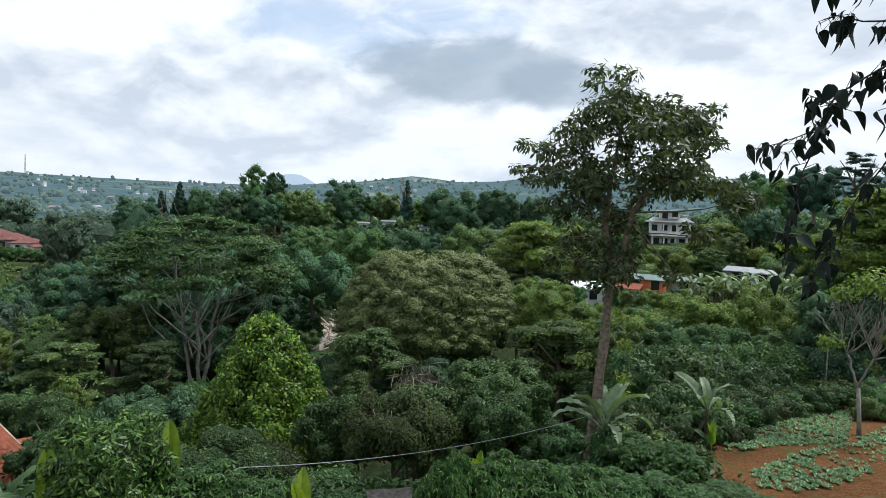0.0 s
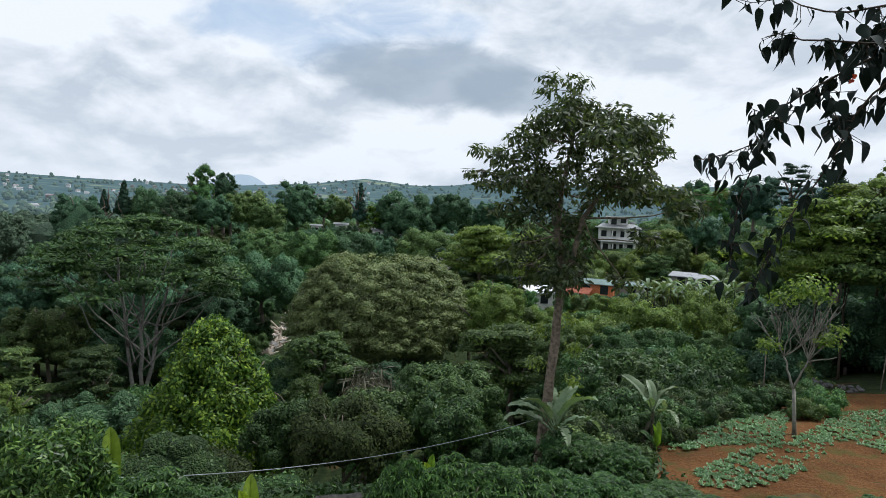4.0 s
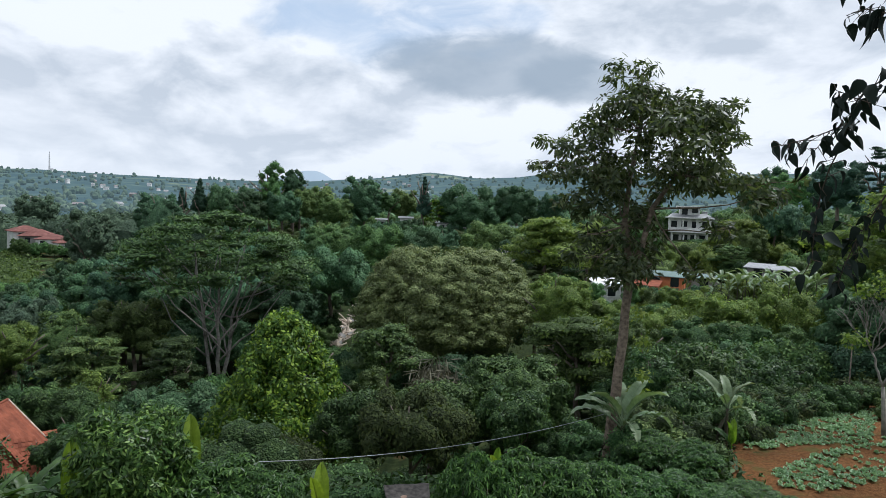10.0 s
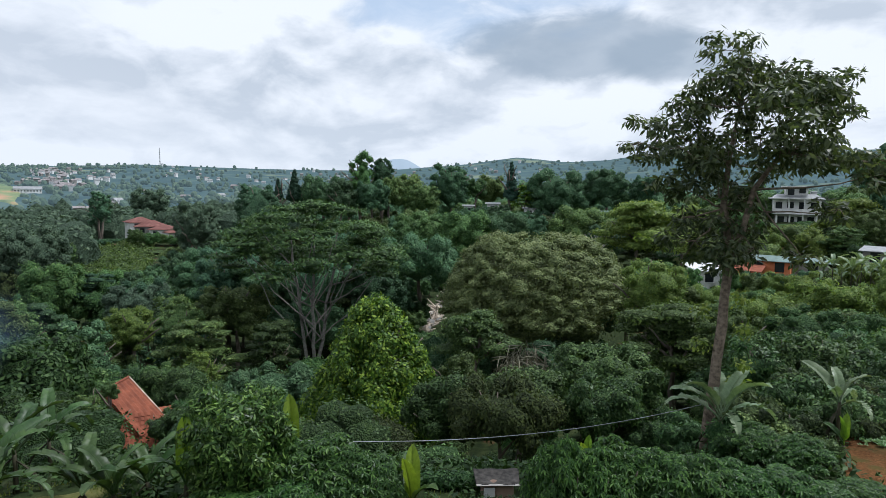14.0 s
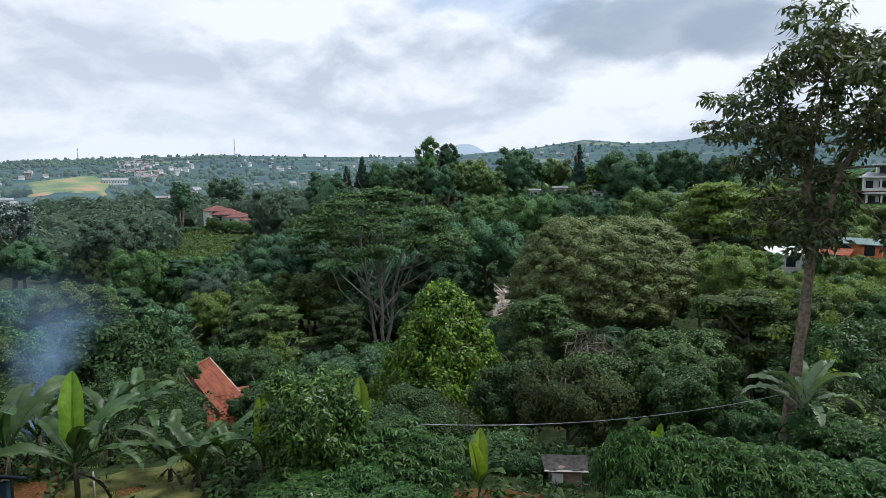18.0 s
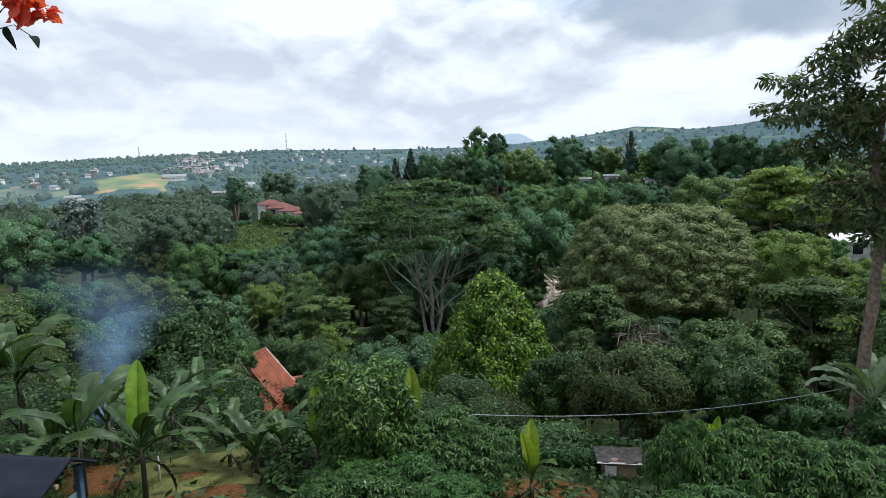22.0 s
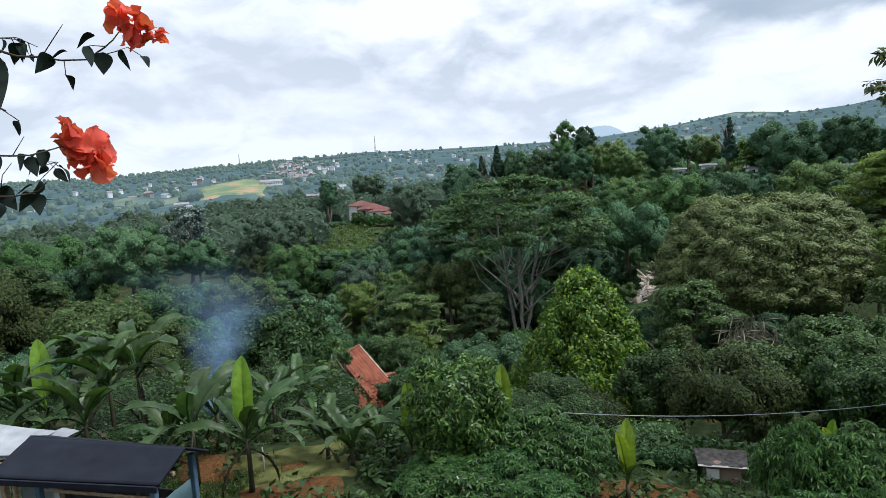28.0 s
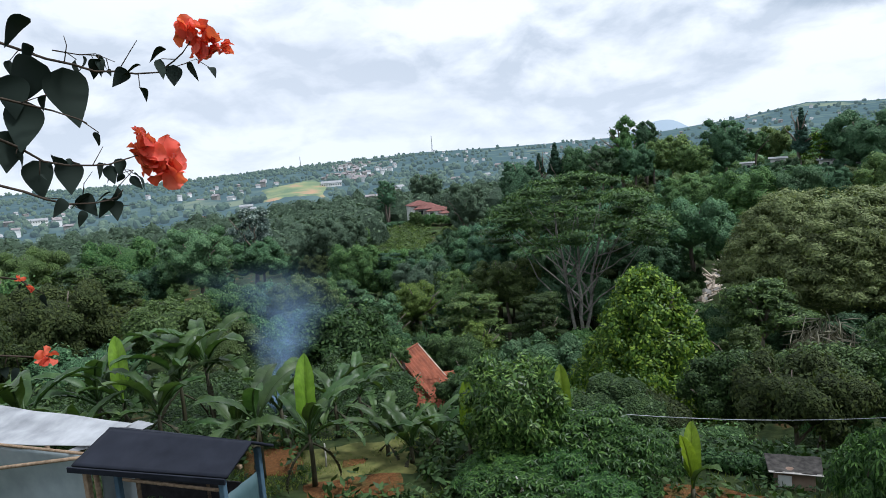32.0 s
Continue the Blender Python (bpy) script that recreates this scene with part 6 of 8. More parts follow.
patch_sheet("soil_bed", 44.6, 42.3, 12.65, 13.05, 0.045, SOIL, "small bare patch of red-brown soil in the grass", 6.0, 0.1)
EARTH_GRASS = plain_mat("brown_grassy_earth", (0.046, 0.036, 0.013), (0.115, 0.074, 0.028), 4.0, 0.95, 0.6)
patch_sheet("turf", -32.5, -42.0, 13.2, 17.0, 0.075, EARTH_GRASS, "brown earth with thin dry grass below the cabbage beds", 8.0, 0.5)
TURF = plain_mat("trodden_turf", (0.060, 0.072, 0.018), (0.155, 0.150, 0.050), 5.0, 0.95, 0.6)
patch_sheet("turf", 48.0, 37.5, 12.1, 13.9, 0.025, TURF, "short trodden yellowish turf by the garden path", 5.0, 0.2)
patch_sheet("soil_bed", 18, 6, 10.5, 12.4, 0.04, SOIL, "red-brown soil between the crops", 3.0)


BED_FAR = ((-24.9, 18.6), (-24.9, 19.3), (-26.6, 21.7), (-28.7, 24.4), (-33.8, 26.0), (-33.6, 22.2), (-33.5, 21.0), (-30.5, 19.8), (-27.9, 19.2))
BED_NEAR = ((-26.3, 16.4), (-30.7, 19.3), (-33.2, 20.9), (-33.7, 20.8), (-32.0, 19.5), (-31.1, 18.3), (-32.1, 18.0), (-34.8, 19.1), (-35.2, 18.5), (-33.2, 17.1), (-29.8, 15.8), (-26.9, 15.9))
BED_LOOSE = ((-32.0, 19.5), (-33.7, 20.8), (-37.2, 21.6), (-35.9, 19.7), (-32.1, 18.0))
BED_SIDE = ((-34.1, 20.6), (-34.1, 21.5), (-35.7, 23.4), (-37.2, 26.2), (-39.7, 27.0), (-42.0, 28.4), (-46.0, 30.5), (-46.0, 27.0), (-42.1, 24.6), (-38.2, 22.4))
BED_EDGE = ((-35.2, 18.5), (-35.9, 20.0), (-38.2, 22.1), (-41.0, 24.0), (-44.0, 26.4), (-44.0, 24.4), (-41.2, 22.3), (-38.3, 20.2))


def inside(u, v, ring):
    hit = False
    for (a, b), (c, d) in zip(ring, ring[1:] + ring[:1]):
        if (b > v) != (d > v) and u < a + (v - b) / (d - b) * (c - a):
            hit = not hit
    return hit


def cabbages():
    """Cabbage beds: rosettes of blue-green leaves in rows."""
    rng = np.random.default_rng(63)
    vs, fs, base = [], [], 0

    def plant(x, y, s):
        nonlocal base
        c = np.array((x, y, ground_z(x, y) + 0.06))
        n = 7
        a = np.arange(n) * 2.4 + rng.uniform(0, 6)
        el = np.where(np.arange(n) < 4, 0.35, 0.95) + rng.normal(0, 0.12, n)
        ax = np.stack([np.cos(a) * np.cos(el), np.sin(a) * np.cos(el), np.sin(el)], 1)
        sd = np.stack([-np.sin(a), np.cos(a), np.zeros(n)], 1)
        L, W = s * rng.uniform(0.8, 1.15, (n, 1)), s * 0.42
        p = np.repeat(c[None], n, 0)
        up = np.cross(ax, sd)
        V = np.stack([p, p + ax * L * 0.55 + sd * W, p + ax * L + up * s * 0.15, p + ax * L * 0.55 - sd * W], 1).reshape(-1, 3)
        i = np.arange(n)[:, None] * 4 + base
        vs.append(V)
        fs.append(np.concatenate([i + np.array([[0, 1, 2]]), i + np.array([[0, 2, 3]])], 0))
        base += len(V)

    for _ in range(15000):
        az, d = rng.uniform(-48, -24), rng.uniform(15, 31.5)
        row = (d - 0.12 * (az + 34)) % 0.5
        if row > 0.36:
            continue
        w = noise.noise((az * 0.12, d * 0.22, 7.0))
        # beds: the far one unbroken, the near one patchy, bare strips between
        if inside(az, d, BED_FAR) or inside(az, d, BED_NEAR) and w > -0.45 and rng.uniform() < 0.8 or inside(az, d, BED_LOOSE) and rng.uniform() < 0.16 or inside(az, d, BED_SIDE) and w > -0.4 or inside(az, d, BED_EDGE) and w > -0.25:
            x, y = polar(az, d)
            plant(x, y, rng.uniform(0.065, 0.105))
    tagged(put("cabbage_rows", mesh_np("cabbage_rows", np.concatenate(vs), np.concatenate(fs), LEAF_CABBAGE)), "rows of blue-green cabbages on red soil", "cabbages", kind="stuff")


cabbages()

PASTURE = plain_mat("bright_pasture", (0.026, 0.050, 0.014), (0.066, 0.100, 0.028), 0.8, 0.95, 0.6)
for i in range(16):
    az = 39.6 - i * 0.4
    tree(az, 174 + (i % 3) * 3, -4.75 + 0.25 * math.sin(i * 2.3), 2.2, 4.0, "round", (LEAF_DARK_HAZED, LEAF, LEAF_OLIVE)[i % 3], n=800, leaf=0.15, v=i % 3, name="shrub", label="leafy bush along the upper edge of the pasture", lobes=10, limbs=2)
patch_sheet("field", 39.2, 34.4, 128, 166, 0.25, PASTURE, "small bright green pasture on the far valley side", 5.0, 1.2)


def tussocks():
    """Rough grass and low scrub over the pasture."""
    rng = np.random.default_rng(67)
    vs, fs, base = [], [], 0
    for _ in range(620):
        az, d = rng.uniform(34.2, 39.4), rng.uniform(127, 168)
        x, y = polar(az, d)
        s = rng.uniform(0.35, 0.95)
        dr = unit(rng.normal(0, 1, (9, 3)) + (0, 0, 0.8))
        V, F = leaves_at(rng, np.array((x, y, ground_z(x, y) + 0.35)) + dr * s * (0.9, 0.9, 0.5), dr, s * 0.8, s * 0.4, 0.1)
        vs.append(V), fs.append(F + base)
        base += len(V)
    tagged(put("tussocks", mesh_np("tussocks", np.concatenate(vs), np.concatenate(fs), LEAF_OLIVE)), "rough olive-green tussocks over the pasture", "grass", kind="stuff")


tussocks()

# huts, houses, poles ---------------------------------------------------------
TARP = plain_mat("black_roofing_felt", (0.009, 0.011, 0.018), (0.017, 0.020, 0.030), 3.0, 0.85, 0.3)
SHEET = plain_mat("pale_plastic_sheet", (0.23, 0.24, 0.255), (0.42, 0.43, 0.445), 2.4, 0.65, 0.35, 0.3)
FILM = plain_mat("grey_plastic_film", (0.22, 0.27, 0.29), (0.36, 0.41, 0.43), 2.0, 0.3, 0.3, 0.4)
SCREEN = plain_mat("blue_green_screen", (0.045, 0.085, 0.095), (0.085, 0.14, 0.15), 2.0, 0.5, 0.3, 0.3)
WOOD = plain_mat("weathered_wood", (0.16, 0.11, 0.07), (0.34, 0.25, 0.17), 14.0, 0.85, 0.4)
BLUE_PAINT = plain_mat("dull_blue_paint", (0.045, 0.085, 0.13), (0.085, 0.14, 0.19), 5.0, 0.6, 0.2)
DARK_WOOD = plain_mat("dark_stained_wood", (0.025, 0.022, 0.026), (0.05, 0.045, 0.05), 10.0, 0.7, 0.3)
WHITE_WALL = plain_mat("white_render", (0.62, 0.62, 0.60), (0.80, 0.80, 0.78), 1.5, 0.85, 0.2)
GREY_WALL = plain_mat("grey_render", (0.20, 0.195, 0.18), (0.32, 0.31, 0.295), 1.5, 0.9, 0.2)
ORANGE_WALL = plain_mat("orange_wall", (0.50, 0.15, 0.06), (0.68, 0.24, 0.11), 1.5, 0.85, 0.2)
TILE = plain_mat("terracotta_tile", (0.15, 0.048, 0.028), (0.31, 0.100, 0.056), 2.2, 0.85, 0.5)
ZINC = plain_mat("zinc_sheet", (0.22, 0.225, 0.23), (0.42, 0.43, 0.44), 0.8, 0.45, 0.2, 0.4, 0.3)
BRIGHT_SHEET = plain_mat("new_bright_sheet", (0.55, 0.56, 0.57), (0.75, 0.76, 0.77), 0.8, 0.5, 0.2, 0.4)
RUST = plain_mat("rusty_sheet", (0.20, 0.12, 0.08), (0.38, 0.28, 0.22), 2.5, 0.8, 0.3)
TEAL = plain_mat("teal_sheet", (0.11, 0.17, 0.155), (0.20, 0.27, 0.25), 2.5, 0.6, 0.2)
RED_ROOF = plain_mat("old_red_tile", (0.13, 0.056, 0.048), (0.25, 0.115, 0.098), 1.2, 0.9, 0.3)
FAR_WALL = plain_mat("pale_far_render", (0.60, 0.60, 0.60), (0.80, 0.80, 0.79), 0.4, 0.9, 0.1)
# roof tone dulled to carry the haze of the far hillside
FAR_ROOF_HAZED = plain_mat("faded_far_roof", (0.20, 0.18, 0.185), (0.34, 0.31, 0.31), 0.4, 0.9, 0.1)
GLASS_DARK = plain_mat("dark_window", (0.015, 0.018, 0.022), (0.03, 0.035, 0.04), 1.0, 0.15, 0.0, 0.5)
# weathered grey, darkened further for the tree shade over the coop
OLD_SHEET = plain_mat("old_grey_sheet", (0.030, 0.028, 0.026), (0.11, 0.10, 0.09), 9.0, 0.85, 0.4)
BLEACHED = plain_mat("bleached_wood", (0.34, 0.28, 0.22), (0.62, 0.54, 0.45), 3.0, 0.9, 0.4)
STONE = plain_mat("grey_rubble", (0.05, 0.05, 0.05), (0.13, 0.125, 0.12), 4.0, 0.9, 0.6)


def block(name, x0, y0, z0, x1, y1, z1, mat, parent, bevel=0.008, label=""):
    return part(name, box(bmesh.new(), x0, y0, z0, x1, y1, z1, bevel), mat, parent, label)


def slab(name, corners, thick, mat, parent, label="", wave=0.0, n=1, ribs=0):
    """A sheet with thickness between four corners; wave: sag and ripples; ribs: corrugation."""
    a, b, c, d = [np.array(p, float) for p in corners]
    nu, nv = (max(ribs * 4, n * 8) if (n > 1 or ribs) else 1), (n * 4 if n > 1 else 1)
    nrm = np.cross(b - a, d - a)
    nrm /= np.linalg.norm(nrm)
    V, F = [], []
    for side in (0, 1):
        for j in range(nv + 1):
            for i in range(nu + 1):
                u, v = i / nu, j / nv
                p = (a * (1 - u) + b * u) * (1 - v) + (d * (1 - u) + c * u) * v
                h = 0.0
                if wave:
                    h = wave * noise.noise((u * 5, v * 4, thick * 90)) - wave * 1.5 * math.sin(math.pi * u) * math.sin(math.pi * v)
                if ribs:
                    h += 0.009 * math.cos(2 * math.pi * u * ribs)
                V.append(p + nrm * (h - side * thick))
    m = (nu + 1) * (nv + 1)
    for j in range(nv):
        for i in range(nu):
            q = j * (nu + 1) + i
            F.append((q, q + 1, q + nu + 2, q + nu + 1))
            F.append((m + q, m + q + nu + 1, m + q + nu + 2, m + q + 1))
    for i in range(nu):
        F.append((i, m + i, m + i + 1, i + 1))
        q = nv * (nu + 1) + i
        F.append((q, q + 1, m + q + 1, m + q))
    for j in range(nv):
        q = j * (nu + 1)
        F.append((q, q + nu + 1, m + q + nu + 1, m + q))
        q += nu
        F.append((q, m + q, m + q + nu + 1, q + nu + 1))
    return put(name, mesh_np(name, V, F, mat, bool(wave or ribs)), parent, label)


def pole(name, a, b, r0, r1, mat, parent, sides=8, label=""):
    V, F = tubes([[(*a, r0), (*((np.array(a) + np.array(b)) / 2 + (0.008, 0.004, 0)), (r0 + r1) / 2), (*b, r1)]], sides)
    return put(name, mesh_np(name, V, F, mat, True), parent, label)


def kiosk():
    """A small open stall with a felted roof, blue posts and a counter."""
    x, y = -8.38, 4.93
    g = ground_z(x, y)
    t = thing("garden_stall", x, y, g, "small open wooden stall with a black felt roof and blue posts", "stall", rz=14)
    t.scale = (1.07, 1.0, 1.0)
    e, r = 2.19 - g, 2.45 - g
    slab("roof", [(-1.22, -0.42, e), (1.22, -0.30, e), (1.26, 0.24, r), (-1.22, 0.30, r)], 0.035, TARP, t, "black roofing felt", 0.012, 3)
    slab("roof", [(-1.22, 0.31, r + 0.004), (1.27, 0.25, r + 0.004), (1.36, 0.6, r - 0.2), (-1.22, 0.78, r - 0.2)], 0.035, TARP, t, "rear slope of black felt", 0.012, 3)
    fr = part("fascia", box(bmesh.new(), -1.23, -0.45, e - 0.07, 1.23, -0.42, e + 0.012, 0.004), TARP, t)
    fr.rotation_euler = (0, 0, radians(2.8))
    for px, py, m in ((-1.1, -0.3, WOOD), (-0.55, -0.3, BLUE_PAINT), (1.1, -0.24, BLUE_PAINT), (1.15, 0.5, BLUE_PAINT), (-1.1, 0.6, WOOD), (0.2, 0.6, WOOD)):
        block("post", px - 0.04, py - 0.04, 0, px + 0.04, py + 0.04, e - 0.06 if py < 0 else r - 0.22, m, t)
    block("rail", -0.5, -0.29, e - 0.24, 1.06, -0.25, e - 0.2, WOOD, t)
    block("counter", -0.9, -0.26, 0.95, 1.06, 0.3, 1.0, BLUE_PAINT, t, label="worn blue counter")
    block("counter_panel", -0.9, -0.22, 0, 1.06, -0.18, 0.94, BLUE_PAINT, t)
    slab("side_panel", [(1.13, -0.2, 0.2), (1.13, 0.46, 0.2), (1.13, 0.46, 1.75), (1.13, -0.2, 1.75)], 0.012, SCREEN, t, "grey-green plastic side screen", 0.01, 2)
    block("back_panel", -1.05, 0.56, 0, 1.1, 0.585, 1.5, DARK_WOOD, t)
    block("tie_beam", -1.2, 0.02, e - 0.06, 1.2, 0.08, e - 0.005, WOOD, t)
    # what stands on the counter
    s = thing("plastic_canister", x + 0.32, y + 0.02, g + 1.0, "pale plastic canister standing on the stall counter", "canister", rz=20)
    bm = box(bmesh.new(), -0.14, -0.1, 0, 0.14, 0.1, 0.3, 0.04)
    body = part("body", bm, SHEET, s)
    part("cap", box(bmesh.new(), -0.12, -0.03, 0.3, -0.05, 0.03, 0.35, 0.012), BLUE_PAINT, s)
    k = thing("fan_shade", x + 0.62, y + 0.5, g + 1.0, "round dark basket leaning in the stall", "basket", rz=0)
    V, F = tubes([[(0, 0, 0, 0.16), (0, 0, 0.05, 0.19), (0, 0, 0.22, 0.2), (0, 0, 0.25, 0.17)]], 14)
    put("bowl", mesh_np("bowl", V, F, DARK_WOOD, True), k)
    p = thing("potted_herb", x - 0.35, y - 0.06, g + 1.0, "small leafy potted plant on the stall counter", "potted plant")
    V, F = tubes([[(0, 0, 0, 0.07), (0, 0, 0.14, 0.09)]], 10)
    put("pot", mesh_np("pot", V, F, TILE, True), p)
    put("foliage", crown_mesh("herb", 66, [(0, 0, 0.27, 0.2, 0.18, 0.14)], 150, 0.09, 0.05, LEAF_CASSAVA, core=0.4), p)


def canopy():
    """The plastic-covered nursery shelter next to the stall."""
    x, y = -11.6, 4.55
    g = ground_z(x, y)
    t = thing("nursery_shelter", x, y, g, "plastic-covered nursery shelter on rough wooden poles", "shelter", rz=8)
    slab("roof_sheet", [(-3.2, -0.75, 1.98 - g), (1.75, -0.05, 2.2 - g), (1.9, 0.55, 2.34 - g), (-3.2, 0.65, 2.22 - g)], 0.008, SHEET, t, "pale creased plastic roofing", 0.035, 7)
    slab("flap", [(1.2, -0.22, 2.1 - g), (1.9, 0.12, 2.14 - g), (2.35, 0.55, 2.38 - g), (1.9, 0.62, 2.36 - g)], 0.006, SHEET, t, "loose corner of pale plastic", 0.02, 2)
    slab("wall_sheet", [(-3.2, -0.62, 0.2), (1.5, -0.18, 0.2), (1.72, -0.12, 2.06 - g), (-3.2, -0.6, 2.06 - g)], 0.006, FILM, t, "grey translucent plastic wall", 0.05, 5)
    slab("end_sheet", [(1.78, -0.1, 0.3), (1.9, 0.7, 0.3), (1.9, 0.6, 2.2 - g), (1.78, -0.05, 2.1 - g)], 0.006, FILM, t, "grey plastic end wall", 0.03, 3)
    pole("beam", (-1.6, -0.75, 1.55 - g), (1.85, -0.16, 2.1 - g), 0.035, 0.03, WOOD, t, label="pale sloping wooden beam")
    pole("beam", (-3.2, -0.64, 2.12 - g), (1.75, -0.14, 2.1 - g), 0.025, 0.025, WOOD, t)
    for px, py in ((-0.55, -0.62), (1.78, -0.14), (-3.0, -0.6), (1.85, 0.6), (-0.6, 0.62)):
        pole("post", (px, py, 0), (px, py, 2.05 - g), 0.045, 0.04, WOOD, t)


kiosk()
canopy()


def coop():
    """A low coop with a patched sheet roof."""
    x, y = polar(4.3, 13.2)
    g = ground_z(x, y)
    t = thing("chicken_coop", x, y, g, "low wooden coop with a grey weathered sheet roof", "coop", rz=10)
    h = max(0.35, 6 - 13.2 * math.tan(radians(25.0)) - g)
    slab("roof", [(-0.46, -0.34, h - 0.02), (0.46, -0.34, h), (0.5, 0.28, h + 0.07), (-0.5, 0.28, h + 0.05)], 0.02, OLD_SHEET, t, "weathered grey sheet roof", 0.03, 3)
    slab("rim", [(-0.46, -0.36, h - 0.03), (0.46, -0.36, h - 0.01), (0.46, -0.32, h + 0.005), (-0.46, -0.32, h - 0.015)], 0.012, BARK_PALE, t, "pale rim board")
    block("wall", -0.34, -0.26, 0, 0.34, 0.24, h - 0.03, RUST, t, 0.01)
    block("hatch", -0.3, -0.305, 0.08, -0.06, -0.284, h - 0.1, WHITE_WALL, t, 0.004, "white hatch board")


coop()


def hedge():
    """A low clipped hedge along the path by the coop."""
    rng = np.random.default_rng(47)
    x, y = polar(8.2, 13.5)
    g = ground_z(x, y)
    t = thing("hedge", x, y, g, "low dense dark green hedge beside the coop", "hedge", rz=8.2)
    lobes = [(-0.62 + 0.13 * k, rng.uniform(-0.08, 0.08), 0.2 + rng.uniform(-0.03, 0.04), 0.2, 0.24, 0.2) for k in range(10)]
    put("foliage", crown_mesh("hedge_foliage", 48, lobes, 1500, 0.075, 0.045, LEAF_DEEP, core=0.8), t)


hedge()


def tiled_plane(parent, a, b, c, d, rows, label):
    """A roof plane of overlapping tile courses from its eave a-b up to its ridge d-c, on a thin deck."""
    a, b, c, d = (np.array(p, float) for p in (a, b, c, d))
    slab("roof", [tuple(p) for p in (a, b, c, d)], 0.05, TILE, parent, label)
    up = unit(np.cross(b - a, d - a))
    for i in range(rows):
        s0, s1 = i / rows, min(1.0, (i + 1.35) / rows)
        p, q = a + (d - a) * s0, b + (c - b) * s0
        r, s = b + (c - b) * s1, a + (d - a) * s1
        n = max(8, int(np.linalg.norm(q - p) / 0.07))
        V, F = [], []
        for (m0, m1), lift in (((p, q), 0.085), ((s, r), 0.055), ((p, q), 0.03)):
            for k in range(n + 1):
                V.append(m0 + (m1 - m0) * k / n + up * (lift + 0.018 * math.cos(k * math.pi * 0.5)))
        for k in range(n):
            F += [(k, k + 1, n + 2 + k, n + 1 + k), (2 * n + 2 + k, 2 * n + 3 + k, k + 1, k)]
        put("tile_course", mesh_np("tile_course", np.array(V), F, TILE), parent)


def tile_house():
    """The house in the trees below: only its tiled roofs rise into view, a gable over a lower, wider slope."""
    x, y = polar(36.2, 35.0)
    g = ground_z(x, y)
    zc = EYE_Z - 35 * math.tan(radians(18.7)) - g
    t = thing("tiled_house", x, y, g, "small house with an orange-red tile roof among trees", "house", rz=36.2)
    block("wall", -1.0, 0.2, 0, 0.3, 2.4, zc - 0.7, WHITE_WALL, t, 0.02)
    A, B, C, D = (-1.27, -0.95, zc + 1.70), (-0.1, 1.0, zc + 1.76), (1.56, -0.54, zc - 0.15), (0.3, -2.4, zc - 0.25)
    tiled_plane(t, D, C, B, A, 12, "steep slope of orange-red tiles")
    tiled_plane(t, (-1.7, -2.9, zc - 1.0), (1.5, -2.5, zc - 0.85), (0.9, -1.2, zc + 0.55), (-1.5, -1.6, zc + 0.7), 9, "lower slope of orange-red tiles")
    tiled_plane(t, (1.1, -1.0, zc - 0.55), (2.5, -0.6, zc - 0.5), (2.1, 0.6, zc + 0.12), (1.0, 0.3, zc + 0.2), 6, "low lean-to roof of darker tiles")
    V, F = tubes([[(*B[:2], B[2] + 0.1, 0.04), (*C[:2], C[2] + 0.1, 0.04)]], 6)
    put("verge", mesh_np("verge", V, F, BLEACHED, True), t, "pale mortared verge")
    V, F = tubes([[(*A[:2], A[2] + 0.08, 0.06), (*B[:2], B[2] + 0.08, 0.06)]], 6)
    put("ridge", mesh_np("ridge", V, F, TILE, True), t)


tile_house()
for az, d, el, half, tall in ((37.7, 32.4, -15.7, 0.42, 0.9), (39.5, 32.0, -16.4, 0.7, 1.5), (34.2, 32.0, -18.9, 0.6, 1.0), (33.0, 32.4, -18.2, 0.7, 1.4), (38.9, 31.4, -20.4, 0.6, 1.2)):
    tree(az, d, el, half, tall, "round", (LEAF_DEEP, LEAF)[int(az) % 2], n=1100, leaf=0.15, v=int(d * 10) % 3, name="shrub", label="leafy bush overhanging the tiled roof", lobes=10, limbs=3)


